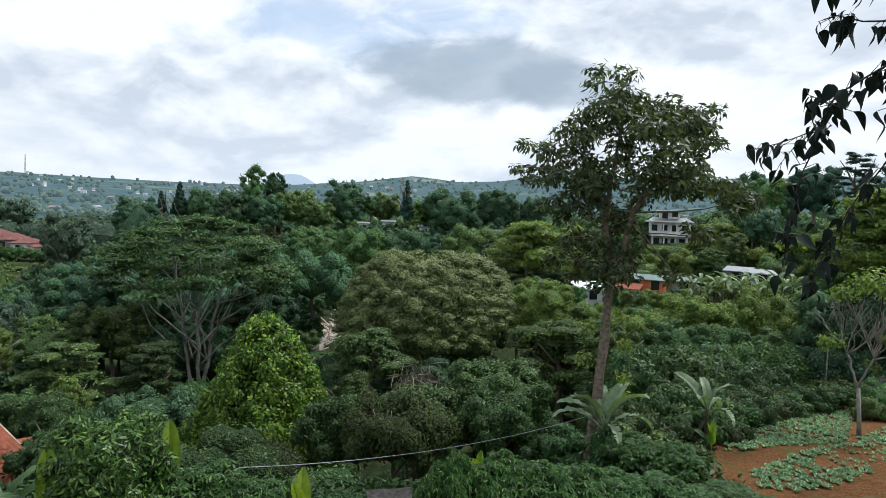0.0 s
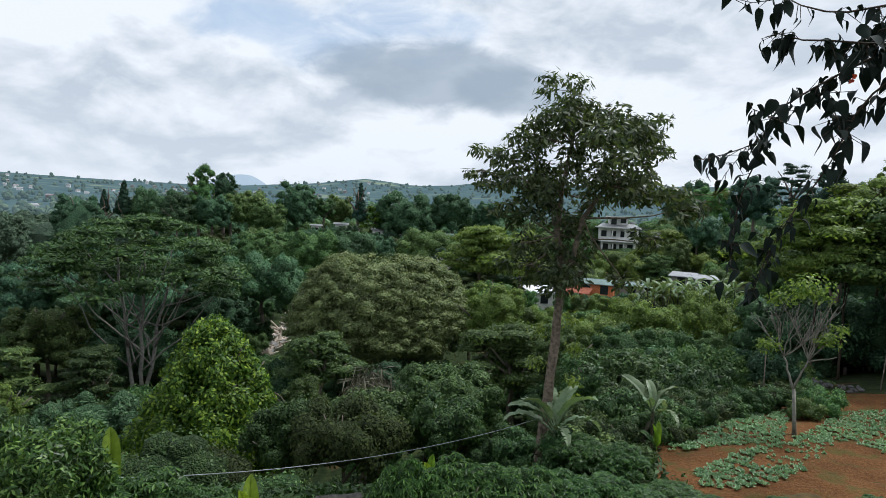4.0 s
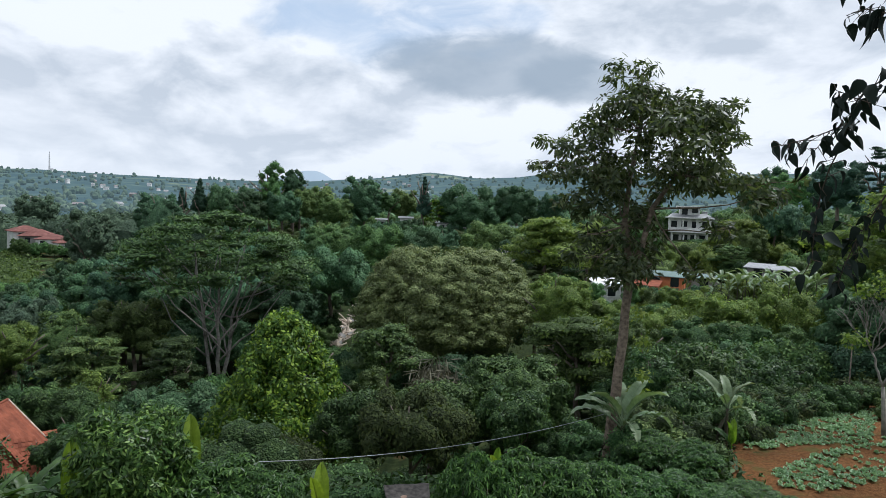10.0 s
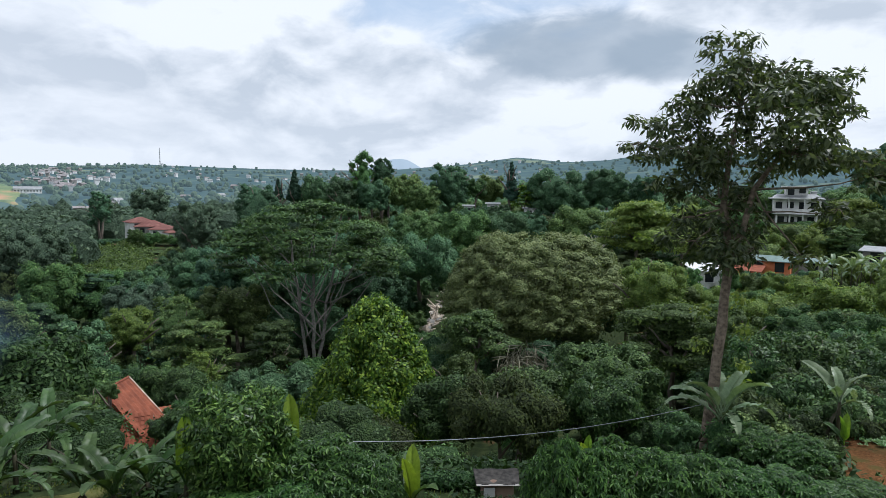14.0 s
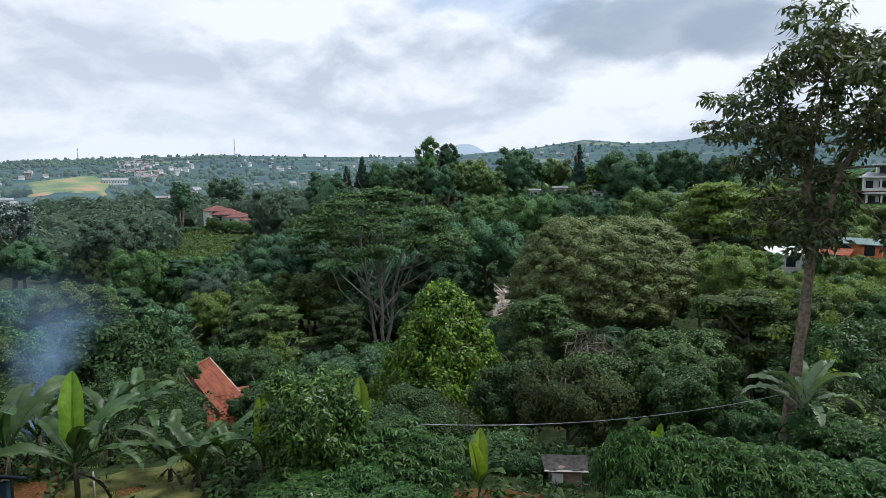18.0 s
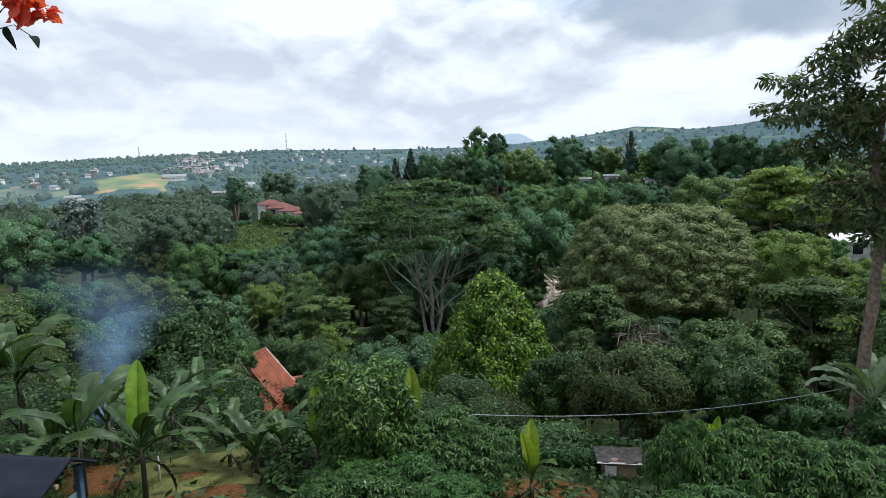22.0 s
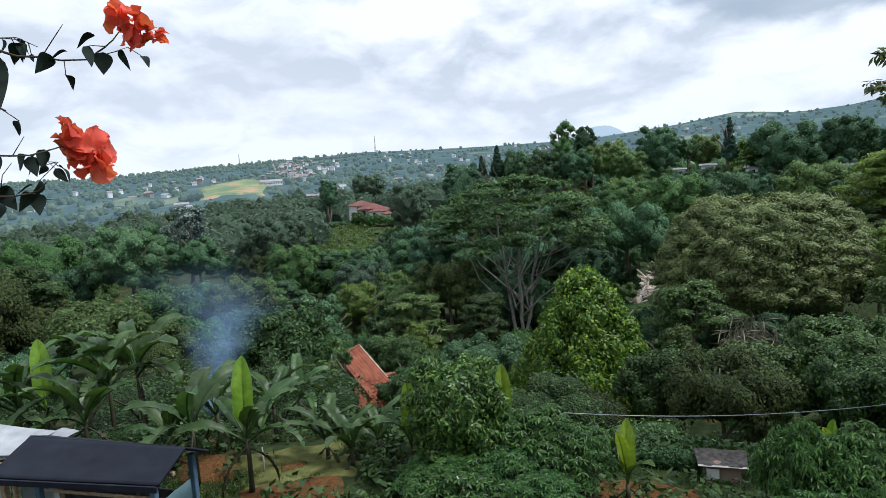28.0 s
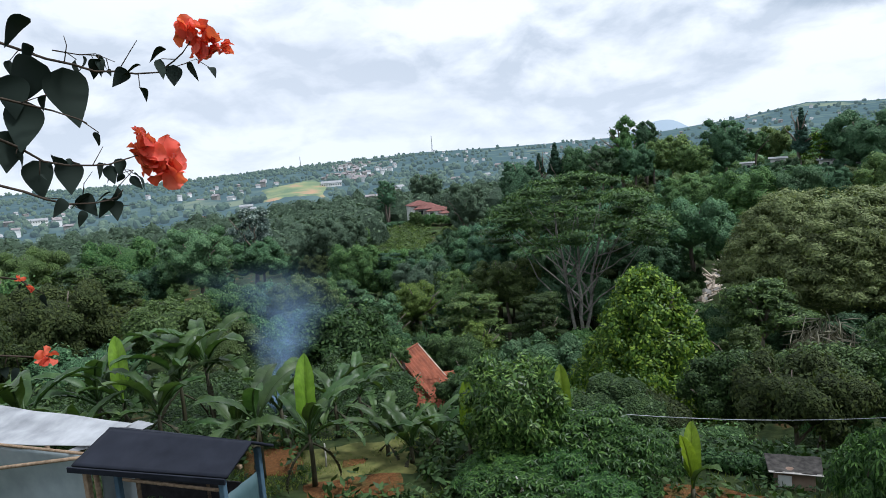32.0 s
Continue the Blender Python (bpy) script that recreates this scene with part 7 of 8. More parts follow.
def house(az, d, el, w, deep, storeys, wall, roof, pitch=0.35, turn=0.0, hip=True, label="", name="house", balcony=False, storey=2.7, eave=0.4, group="village houses"):
    """A village house: walls, storeys with windows, a door and a hipped or single-slope roof. el: the eye's angle to the ridge."""
    x, y = polar(az, d)
    g = ground_z(x, y)
    rise = w * 0.5 * pitch
    top = EYE_Z + d * math.tan(radians(el))
    H = max(storey * storeys, top - rise - g)
    t = thing(name, x, y, min(g, top - rise - storey * storeys) - 0.05, label, "house", group, rz=az + turn)
    z0 = t.matrix_world.translation.z
    H = top - rise - z0
    a, b = w / 2, deep / 2
    block("wall", -a, -b, 0, a, b, H, wall, t, 0.03)
    A, B = a + eave, b + eave
    bm = bmesh.new()
    if hip:
        r = max(0.1, A - B)
        vs = [bm.verts.new(p) for p in ((-A, -B, H), (A, -B, H), (A, B, H), (-A, B, H), (-r, 0, H + rise), (r, 0, H + rise), (-A, -B, H - 0.12), (A, -B, H - 0.12), (A, B, H - 0.12), (-A, B, H - 0.12))]
        fs = ((0, 1, 5, 4), (1, 2, 5), (2, 3, 4, 5), (3, 0, 4), (6, 7, 1, 0), (7, 8, 2, 1), (8, 9, 3, 2), (9, 6, 0, 3), (9, 8, 7, 6))
    else:
        vs = [bm.verts.new(p) for p in ((-A, -B, H), (A, -B, H), (A, B, H + rise), (-A, B, H + rise), (-A, -B, H - 0.07), (A, -B, H - 0.07), (A, B, H + rise - 0.07), (-A, B, H + rise - 0.07))]
        fs = ((0, 1, 2, 3), (7, 6, 5, 4), (4, 5, 1, 0), (5, 6, 2, 1), (6, 7, 3, 2), (7, 4, 0, 3))
    for q in fs:
        bm.faces.new([vs[i] for i in q])
    bmesh.ops.recalc_face_normals(bm, faces=bm.faces)
    part("roof", bm, roof, t)
    nw = max(1, int(w / 2.2))
    for s in range(storeys):
        zc = H - storey * (storeys - s) + storey * 0.45
        for i in range(nw):
            xc = -a + w * (i + 0.5) / nw
            k = block("window", xc - 0.5, -b - 0.03, zc - 0.1, xc + 0.5, -b + 0.02, zc + 1.05, GLASS_DARK, t, 0)
            block("window_sill", xc - 0.58, -b - 0.1, zc - 0.2, xc + 0.58, -b - 0.002, zc - 0.11, wall, k, 0)
    if balcony:
        zb = H - storey * (storeys - 1) - 0.15
        block("balcony", -a - 0.2, -b - 1.2, zb, a + 0.2, -b - 0.01, zb + 0.16, wall, t, 0.01)
        block("parapet", -a - 0.2, -b - 1.2, zb + 0.17, a + 0.2, -b - 1.08, zb + 0.95, wall, t, 0.01)
        block("canopy", -a - 0.3, -b - 1.3, H - 0.35, a + 0.3, -b - 0.01, H - 0.2, wall, t, 0.01)
    return t


def terraced_house():
    """The white house on the village slope: stepped storeys with deep shaded balconies under broad slabs, and a small roof room."""
    d = 138
    x, y = polar(-19.6, d)
    g = ground_z(x, y)
    z0 = EYE_Z - d * math.tan(radians(2.6))
    t = thing("house", x, y, min(g, z0) - 0.1, "white three-storey house with deep balconies and stepped slabs", "house", "village houses", rz=-14)
    h = z0 - min(g, z0) + 0.1
    block("base", -4.0, -3.2, 0, 4.0, 3.2, h + 0.2, GREY_WALL, t, 0.03)
    z = h + 0.2
    for k, (half, deep, tall) in enumerate(((3.3, 2.8, 2.5), (3.9, 2.6, 2.6), (1.9, 1.7, 2.0))):
        block("wall", -half, -deep + 0.9, z, half, deep, z + tall, WHITE_WALL, t, 0.03)
        n = 4 if k < 2 else 2
        for i in range(n):
            xc = -half + 2 * half * (i + 0.5) / n
            w = block("window" if i % 2 else "door", xc - 0.55, -deep + 0.85, z + (0.9 if i % 2 else 0.1), xc + 0.55, -deep + 0.896, z + 2.05, GLASS_DARK, t, 0)
            block("frame", xc - 0.65, -deep + 0.82, z + 2.06, xc + 0.65, -deep + 0.895, z + 2.16, WHITE_WALL, w, 0)
        if k < 2:
            for px in (-half, -half / 3, half / 3, half):
                block("pillar", px - 0.14, -deep - 0.1, z, px + 0.14, -deep + 0.18, z + tall, WHITE_WALL, t, 0.01)
            block("parapet", -half - 0.1, -deep - 0.16, z, half + 0.1, -deep - 0.04, z + 0.8, WHITE_WALL, t, 0.01, "white balcony parapet")
        block("slab", -half - 0.6, -deep - 0.5, z + tall, half + 0.6, deep + 0.4, z + tall + 0.22, WHITE_WALL, t, 0.02, "broad projecting white slab")
        z += tall + 0.22
        if k == 1:
            slab("roof", [(-half - 0.5, -deep - 0.4, z + 0.02), (half + 0.5, -deep - 0.4, z + 0.02), (half - 0.6, 0, z + 0.75), (-half + 0.6, 0, z + 0.75)], 0.08, ZINC, t, "blue-grey metal roof slope")
    block("water_tank", 2.4, 0.2, z - 2.2, 3.5, 1.3, z - 0.9, ZINC, t, 0.1, "grey water tank")


terraced_house()
house(-13.2, 80, -5.9, 3.2, 2.8, 1, WHITE_WALL, BRIGHT_SHEET, 0.35, 24, False, "small white house under a bright sheet-metal roof", storey=2.3)
house(-15.4, 84, -6.0, 2.2, 2.2, 1, ORANGE_WALL, RUST, 0.3, 8, False, "narrow rusty-roofed shed between the houses", storey=2.0)
house(-18.1, 86, -4.95, 4.6, 3.0, 1, ORANGE_WALL, TEAL, 0.16, -6, False, "orange-walled house with a greenish flat sheet roof", storey=2.2)
house(-16.5, 83, -5.75, 2.6, 2.2, 1, ORANGE_WALL, TILE, 0.4, -10, False, "low shed with a rust-orange roof beside the orange house", storey=1.9)
house(-21.0, 88, -4.95, 3.2, 2.6, 1, GREY_WALL, TEAL, 0.2, 6, False, "low grey shed under a greenish metal roof", storey=2.0)
house(-25.2, 92, -3.75, 2.6, 3.0, 1, GREY_WALL, SHEET, 0.3, -8, False, "grey house under a pale patched sheet roof", storey=2.2)
house(-26.9, 91, -3.85, 2.4, 2.4, 1, GREY_WALL, SHEET, 0.3, 10, False, "low shed under a pale sheet roof beside the grove", storey=2.0)
house(-25.8, 118, -2.2, 3.4, 3.4, 1, WHITE_WALL, RUST, 0.5, 0, True, "white house with a brown roof above the banana grove")
house(-16.9, 58, -9.2, 1.8, 1.6, 1, GREY_WALL, ZINC, 0.3, 25, False, "tiny shed with a pale metal roof among bushes", storey=2.0)
house(35.1, 177, -2.75, 6.0, 5.0, 1, WHITE_WALL, RED_ROOF, 0.4, 15, True, "pale house with a broad dull red hipped tile roof")
house(34.3, 172, -3.0, 6.4, 5.0, 1, GREY_WALL, RED_ROOF, 0.45, -8, True, "middle wing of the red-roofed house with pale walls")
house(33.3, 169, -3.35, 5.6, 5.0, 1, WHITE_WALL, RED_ROOF, 0.4, -15, True, "lower wing of the red-roofed house with pale walls")
house(32.6, 166, -3.75, 3.6, 4.0, 1, WHITE_WALL, RED_ROOF, 0.4, 20, True, "small red-roofed annex with pale walls")
house(5.0, 139, -1.15, 2.6, 3.0, 1, WHITE_WALL, ZINC, 0.2, 0, False, "white house glimpsed between trees of the far ridge")
house(7.2, 140, -1.4, 2.0, 3.0, 1, WHITE_WALL, ZINC, 0.2, 0, False, "white house glimpsed between trees of the far ridge")
house(-4.6, 139, -1.6, 3.4, 3.0, 1, WHITE_WALL, TEAL, 0.2, 0, False, "white house with a long roof behind the ridge trees")
house(-0.9, 139, -1.85, 2.6, 3.0, 1, WHITE_WALL, ZINC, 0.2, 0, False, "white house glimpsed between trees of the far ridge")
house(1.7, 140, -1.5, 2.4, 3.0, 1, WHITE_WALL, ZINC, 0.2, 0, False, "white house glimpsed between trees of the far ridge")
for az, d, el, w in ((5.0, 139, -1.05, 5.0), (7.2, 140, -1.3, 3.0), (-4.6, 139, -1.5, 6.0), (-0.9, 139, -1.75, 5.0), (1.7, 140, -1.45, 4.0)):
    for s in (-1, 0.1, 1):
        tree(az + s * 0.9, d - 6 - s, el - 0.32 - 0.15 * s, 1.6, 2.6, "round", LEAF_DARK_HAZED, n=800, leaf=0.14, label="dark shrub in front of the ridge houses", name="shrub", lobes=10)
house(52.1, 780, -1.25, 20, 10, 1, WHITE_WALL, ZINC, 0.2, 10, False, "long white hall on the far slope", storey=4)
house(61.3, 700, -1.6, 18, 9, 1, WHITE_WALL, ZINC, 0.2, 0, False, "long white building in the side valley", storey=3.5)
house(65.6, 760, -1.5, 18, 9, 1, WHITE_WALL, ZINC, 0.2, 0, False, "white building in the side valley", storey=3.5)
house(42.7, 640, -0.4, 20, 9, 1, WHITE_WALL, ZINC, 0.2, 0, False, "long white building below the far ridge", storey=4)
house(54.1, 420, -2.4, 8, 7, 1, WHITE_WALL, RED_ROOF, 0.4, 0, True, "pink-roofed house in the side valley", storey=4)
house(66.8, 260, -4.4, 6, 6, 1, WHITE_WALL, RED_ROOF, 0.4, 0, True, "red-roofed house low in the side valley")


def far_village():
    """Scattered far houses, white and red, on the hillside."""
    rng = np.random.default_rng(90)
    kinds = []
    for wall, roof, label in ((FAR_WALL, ZINC, "tiny white house with a metal roof on the far hillside"), (FAR_WALL, FAR_ROOF_HAZED, "tiny white house with a brown roof on the far hillside"), (GREY_WALL, FAR_ROOF_HAZED, "tiny grey house with a brown roof on the far hillside")):
        kinds.append((wall, roof, label))
    n = 0
    for _ in range(2000):
        if n >= 210:
            break
        pick = rng.uniform()
        if pick < 0.35:
            az, d = rng.normal(41.1, 0.9), rng.uniform(700, 1900)
        elif pick < 0.75:
            az, d = rng.uniform(24, 70), rng.uniform(380, 1500)
        else:
            az, d = rng.uniform(-4, 40), rng.uniform(1200, 2300)
        if 43.5 < az < 48.5 and d < 760:
            continue
        x, y = polar(az, d)
        wall, roof, label = kinds[int(rng.integers(3))] if pick > 0.35 else kinds[1 + int(rng.integers(2))]
        t = thing("house", x, y, ground_z(x, y) - 0.3, label, "house", "hillside village", rz=az + rng.uniform(-40, 40))
        w, dp, h = rng.uniform(5, 9), rng.uniform(5, 7), rng.uniform(3, 6.5) * (1.2 if d > 900 else 1)
        block("wall", -w / 2, -dp / 2, 0, w / 2, dp / 2, h, wall, t, 0)
        bm = bmesh.new()
        A, B, r = w / 2 + 0.5, dp / 2 + 0.5, rng.uniform(1.0, 2.4)
        vs = [bm.verts.new(p) for p in ((-A, -B, h), (A, -B, h), (A, B, h), (-A, B, h), (-A, 0, h + r), (A, 0, h + r))]
        for q in ((0, 1, 5, 4), (2, 3, 4, 5), (1, 2, 5), (3, 0, 4), (3, 2, 1, 0)):
            bm.faces.new([vs[i] for i in q])
        part("roof", bm, roof, t)
        n += 1


far_village()


def mast(az, d, foot_el, top_el, label):
    x, y = polar(az, d)
    g = ground_z(x, y) - 1
    h = EYE_Z + d * math.tan(radians(top_el)) - g
    t = thing("radio_mast", x, y, g, label, "mast")
    paths = []
    w = h * 0.045
    for i in range(3):
        a = i * 2.094
        paths.append([(math.cos(a) * w, math.sin(a) * w, 0, 0.5), (math.cos(a) * w * 0.3, math.sin(a) * w * 0.3, h, 0.3)])
    for k in range(10):
        s = k / 10
        q = w * (1 - 0.7 * s)
        for i in range(3):
            a, b = i * 2.094, (i + 1) * 2.094
            paths.append([(math.cos(a) * q, math.sin(a) * q, h * s, 0.25), (math.cos(b) * q * 0.93, math.sin(b) * q * 0.93, h * (s + 0.1), 0.25)])
    V, F = tubes(paths, 4)
    put("lattice", mesh_np("lattice", V, F, ZINC), t)


mast(33.5, 2300, 1.6, 2.9, "thin lattice radio mast on the far ridge")
mast(45.2, 2300, 1.2, 1.9, "thin lattice mast on the far ridge")


def lone_pole(az, d, top_el, r, lean, label, mat=None):
    x, y = polar(az, d)
    g = ground_z(x, y) - 0.1
    h = EYE_Z + d * math.tan(radians(top_el)) - g
    t = thing("wooden_pole", x, y, g, label, "pole", rz=az)
    pole("shaft", (0, 0, 0), (lean * h, 0, h), r, r * 0.7, mat or BARK_PALE, t)


lone_pole(-31.8, 25.2, -8.9, 0.024, 0.0, "thin grey pole at the cabbage field's edge", BARK)
lone_pole(-39.6, 31.0, -7.5, 0.026, 0.06, "leaning grey pole at the field's upper edge", BARK)
lone_pole(-27.3, 24.0, -14.2, 0.02, 0.0, "short pale stake at the cabbage bed")
lone_pole(46.0, 12.9, -22.9, 0.022, 0.02, "short grey stake on the garden soil")
lone_pole(26.0, 9.9, -27.2, 0.02, -0.4, "thin pale stick leaning in the weeds")


def cable():
    """The slack line over the garden, from the bank to the tall tree."""
    paths, pts = [], []
    a, b = np.array((*polar(25.5, 12.2), EYE_Z - 12.2 * math.tan(radians(21.5)))), np.array((*polar(-13.6, 17.0), EYE_Z - 17.0 * math.tan(radians(17.3))))
    for i in range(25):
        s = i / 24
        p = a + (b - a) * s
        pts.append((p[0], p[1], p[2] - 1.05 * 4 * s * (1 - s) * 0.36, 0.0085))
    V, F = tubes([pts], 5)
    t = tagged(put("cable", mesh_np("cable", V, F, SHEET, True)), "thin pale slack cable strung over the garden", "cable")


cable()


def rubble():
    """Pale broken branches and stones strewn down a cleared strip of the valley side."""
    x, y = polar(9.5, 86.0)
    g = ground_z(x, y)
    rng = np.random.default_rng(33)
    t = thing("brushwood_heap", x, y, g, "strewn heap of pale dead branches and rubble on the slope", "heap")
    iv, fi = ico(1)
    for k in range(190):
        az = rng.uniform(7.8, 11.3)
        px, py = polar(az, 73 + (11.3 - az) * 5.0 + rng.uniform(-3.2, 3.2))
        a = np.array((px - x, py - y, ground_z(px, py) - g + rng.uniform(0.0, 0.5)))
        if k % 3:
            b = a + (rng.uniform(-1.6, 1.6), rng.uniform(-0.6, 0.6), rng.uniform(0.1, 1.1))
            pole("dead_branch", tuple(a), tuple(b), 0.17, 0.08, BLEACHED, t, 5)
        else:
            o = put("stone", mesh_np("stone", iv * rng.uniform(0.3, 0.85, 3) * (1 + rng.normal(0, 0.1, (len(iv), 1))), fi, GREY_WALL if k % 2 else BLEACHED), t)
            o.location = tuple(a)

rubble()
for az, d, el in ((11.6, 74, -9.9), (10.6, 90, -7.8), (11.4, 86, -8.0), (9.6, 94, -8.1), (11.9, 70, -10.9)):
    tree(az, d, el, 1.5, 2.6, "round", (LEAF_DARK_HAZED, LEAF, LEAF_DEEP)[int(d) % 3], n=800, leaf=0.15, v=int(d) % 3, name="shrub", label="scrubby bush on the cleared strip of the slope", lobes=10, limbs=3)


def dry_palm(az, d, el, half):
    x, y = polar(az, d)
    g = ground_z(x, y)
    top = EYE_Z + d * math.tan(radians(el)) - g
    rng = np.random.default_rng(34)
    t = thing("withered_palm", x, y, g, "withered plant with hanging grey-brown dead fronds", "palm", rz=az)
    V, F = tubes([[(0, 0, 0, 0.09), (0, 0, top - 0.5, 0.05)]], 8)
    put("trunk", mesh_np("trunk", V, F, BARK, True), t)
    n = 150
    pts = np.stack([rng.normal(0, half * 0.45, n), rng.normal(0, half * 0.35, n), top - rng.uniform(0, 1.5, n)], 1)
    V, F = leaves_at(rng, pts, unit(pts * (1, 1, 0) + 1e-3), 1.0, 0.07, 1.1, spread=1.0)
    put("fronds", mesh_np("fronds", V, F, DRY), t, "hanging grey-brown dead fronds")


dry_palm(1.6, 38, -13.6, 1.3)
dry_palm(2.9, 36, -14.6, 0.9)


def bleached_tree():
    """A small dead tree with a flat fan of pale limbs, above the dome-shaped tree."""
    x, y = polar(-4.6, 104)
    g = ground_z(x, y)
    rng = np.random.default_rng(36)
    top = EYE_Z - 104 * math.tan(radians(3.5)) - g
    t = thing("bare_tree", x, y, g, "small bleached tree with bare pale limbs on the far slope", "tree", rz=-4.6)
    fork = (0.1, 0, top * 0.55)
    paths = [[(0, 0, 0, 0.16), (0.05, 0, top * 0.3, 0.13), (*fork, 0.11)]]
    for k in range(9):
        tip = ((k - 4) * 0.62, rng.uniform(-0.8, 0.8), top * rng.uniform(0.86, 1.0))
        p = limb(rng, fork, tip, 0.08, 0.035, 5, 0.03, -0.05)
        paths.append(p)
        for m in range(2):
            q = np.array(p[3][:3])
            paths.append(limb(rng, q, q + (rng.uniform(-0.7, 0.7), rng.uniform(-0.4, 0.4), rng.uniform(0.2, 0.6)), 0.04, 0.02, 3, 0.05))
    V, F = tubes(paths, 5)
    put("trunk", mesh_np("trunk", V, F, BARK_PALE, True), t)


bleached_tree()


def rock_pile():
    """A low dark pile of netting and stones at the field's upper edge."""
    x, y = polar(-38.4, 30.6)
    g = ground_z(x, y)
    rng = np.random.default_rng(35)
    t = thing("stone_pile", x, y, g, "low pile of dark grey stones at the field's edge", "stones", rz=-38)
    iv, fi = ico(1)
    for k in range(30):
        o = put("stone", mesh_np("stone", iv * rng.uniform(0.06, 0.17, 3), fi, STONE), t)
        o.location = (rng.uniform(-1.8, 1.6), rng.uniform(-0.4, 0.4), rng.uniform(0.02, 0.25))
    s = thing("white_sack", *polar(-36.6, 27.6), ground_z(*polar(-36.6, 27.6)), "white plastic sack lying on the field", "sack")
    iv, fi = ico(2)
    put("body", mesh_np("sack", iv * (0.3, 0.16, 0.09) * (1 + rng.normal(0, 0.06, (len(iv), 1))) + (0, 0, 0.1), fi, SHEET, True), s)


rock_pile()

# the climbers beside the eye -------------------------------------------------


def heart_leaf(size, seed=0):
    """A pointed, slightly cupped oval leaf."""
    rng = np.random.default_rng(700 + seed)
    n = 10
    V, F = [], []
    for i in range(n + 1):
        s = i / n
        w = 0.33 * math.sin(math.pi * s ** 0.62) ** 0.9 * (1 - 0.2 * s) if 0 < i < n else 0.006
        z = -0.26 * s * s + 0.05 * math.sin(5 * s + seed)
        V += [(-w, s, z + w * 0.28), (0, s, z), (w, s, z + w * 0.28)]
    for i in range(n):
        a = i * 3
        F += [(a, a + 1, a + 4, a + 3), (a + 1, a + 2, a + 5, a + 4)]
    return np.array(V) * size, F


VINE_LEAF = [mesh_np("vine_leaf", *heart_leaf(1.0, k), LEAF_VINE_BACKLIT, True) for k in range(2)]


def petal():
    """A broad, rounded papery bract with a waved rim."""
    V, F, n = [], [], 8
    for i in range(n + 1):
        s = i / n
        w = 0.5 * math.sin(math.pi * (0.04 + 0.92 * s ** 0.9)) ** 0.55
        for k in range(5):
            u = k / 2 - 1
            V.append((u * w, s, 0.25 * u * u * w + 0.12 * math.sin(7 * s + 3 * u) * abs(u) - 0.18 * s * s))
    for i in range(n):
        for k in range(4):
            a = i * 5 + k
            F.append((a, a + 1, a + 6, a + 5))
    return np.array(V), F


def bract_cluster(seed, n):
    """Papery bracts in threes, crumpled together."""
    rng = np.random.default_rng(800 + seed)
    vs, fs, base = [], [], 0
    V0, F0 = petal()
    F0 = np.array(F0)
    for i in range(n):
        d = unit(rng.normal(0, 1, 3))
        e = Matrix.LocRotScale(Vector(d * 0.35), Euler(rng.uniform(0, 6.28, 3)), Vector([rng.uniform(0.75, 1.15)] * 3))
        m = np.array(e)
        V = V0 @ m[:3, :3].T + m[:3, 3] + rng.normal(0, 0.02, V0.shape)
        vs.append(V), fs.append(F0 + base)
        base += len(V)
    return mesh_np("bracts", np.concatenate(vs), np.concatenate(fs), PETAL, True)


BRACTS = [bract_cluster(k, 9) for k in range(3)]


VINE_EYE = np.array((-0.08, -0.01, 6.04))


def toward(az, el, d):
    """A place fitted to the camera's view: d metres off, az degrees to the left and el degrees up."""
    a, e = radians(az), radians(el)
    return VINE_EYE + d * np.array((-math.sin(a) * math.cos(e), math.cos(a) * math.cos(e), math.sin(e)))


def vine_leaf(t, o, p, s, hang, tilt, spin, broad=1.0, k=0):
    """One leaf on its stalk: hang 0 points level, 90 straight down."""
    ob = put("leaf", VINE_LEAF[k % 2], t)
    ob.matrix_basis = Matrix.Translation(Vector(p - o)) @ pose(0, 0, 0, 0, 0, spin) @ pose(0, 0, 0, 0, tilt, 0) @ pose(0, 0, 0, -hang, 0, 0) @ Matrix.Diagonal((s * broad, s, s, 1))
    return ob


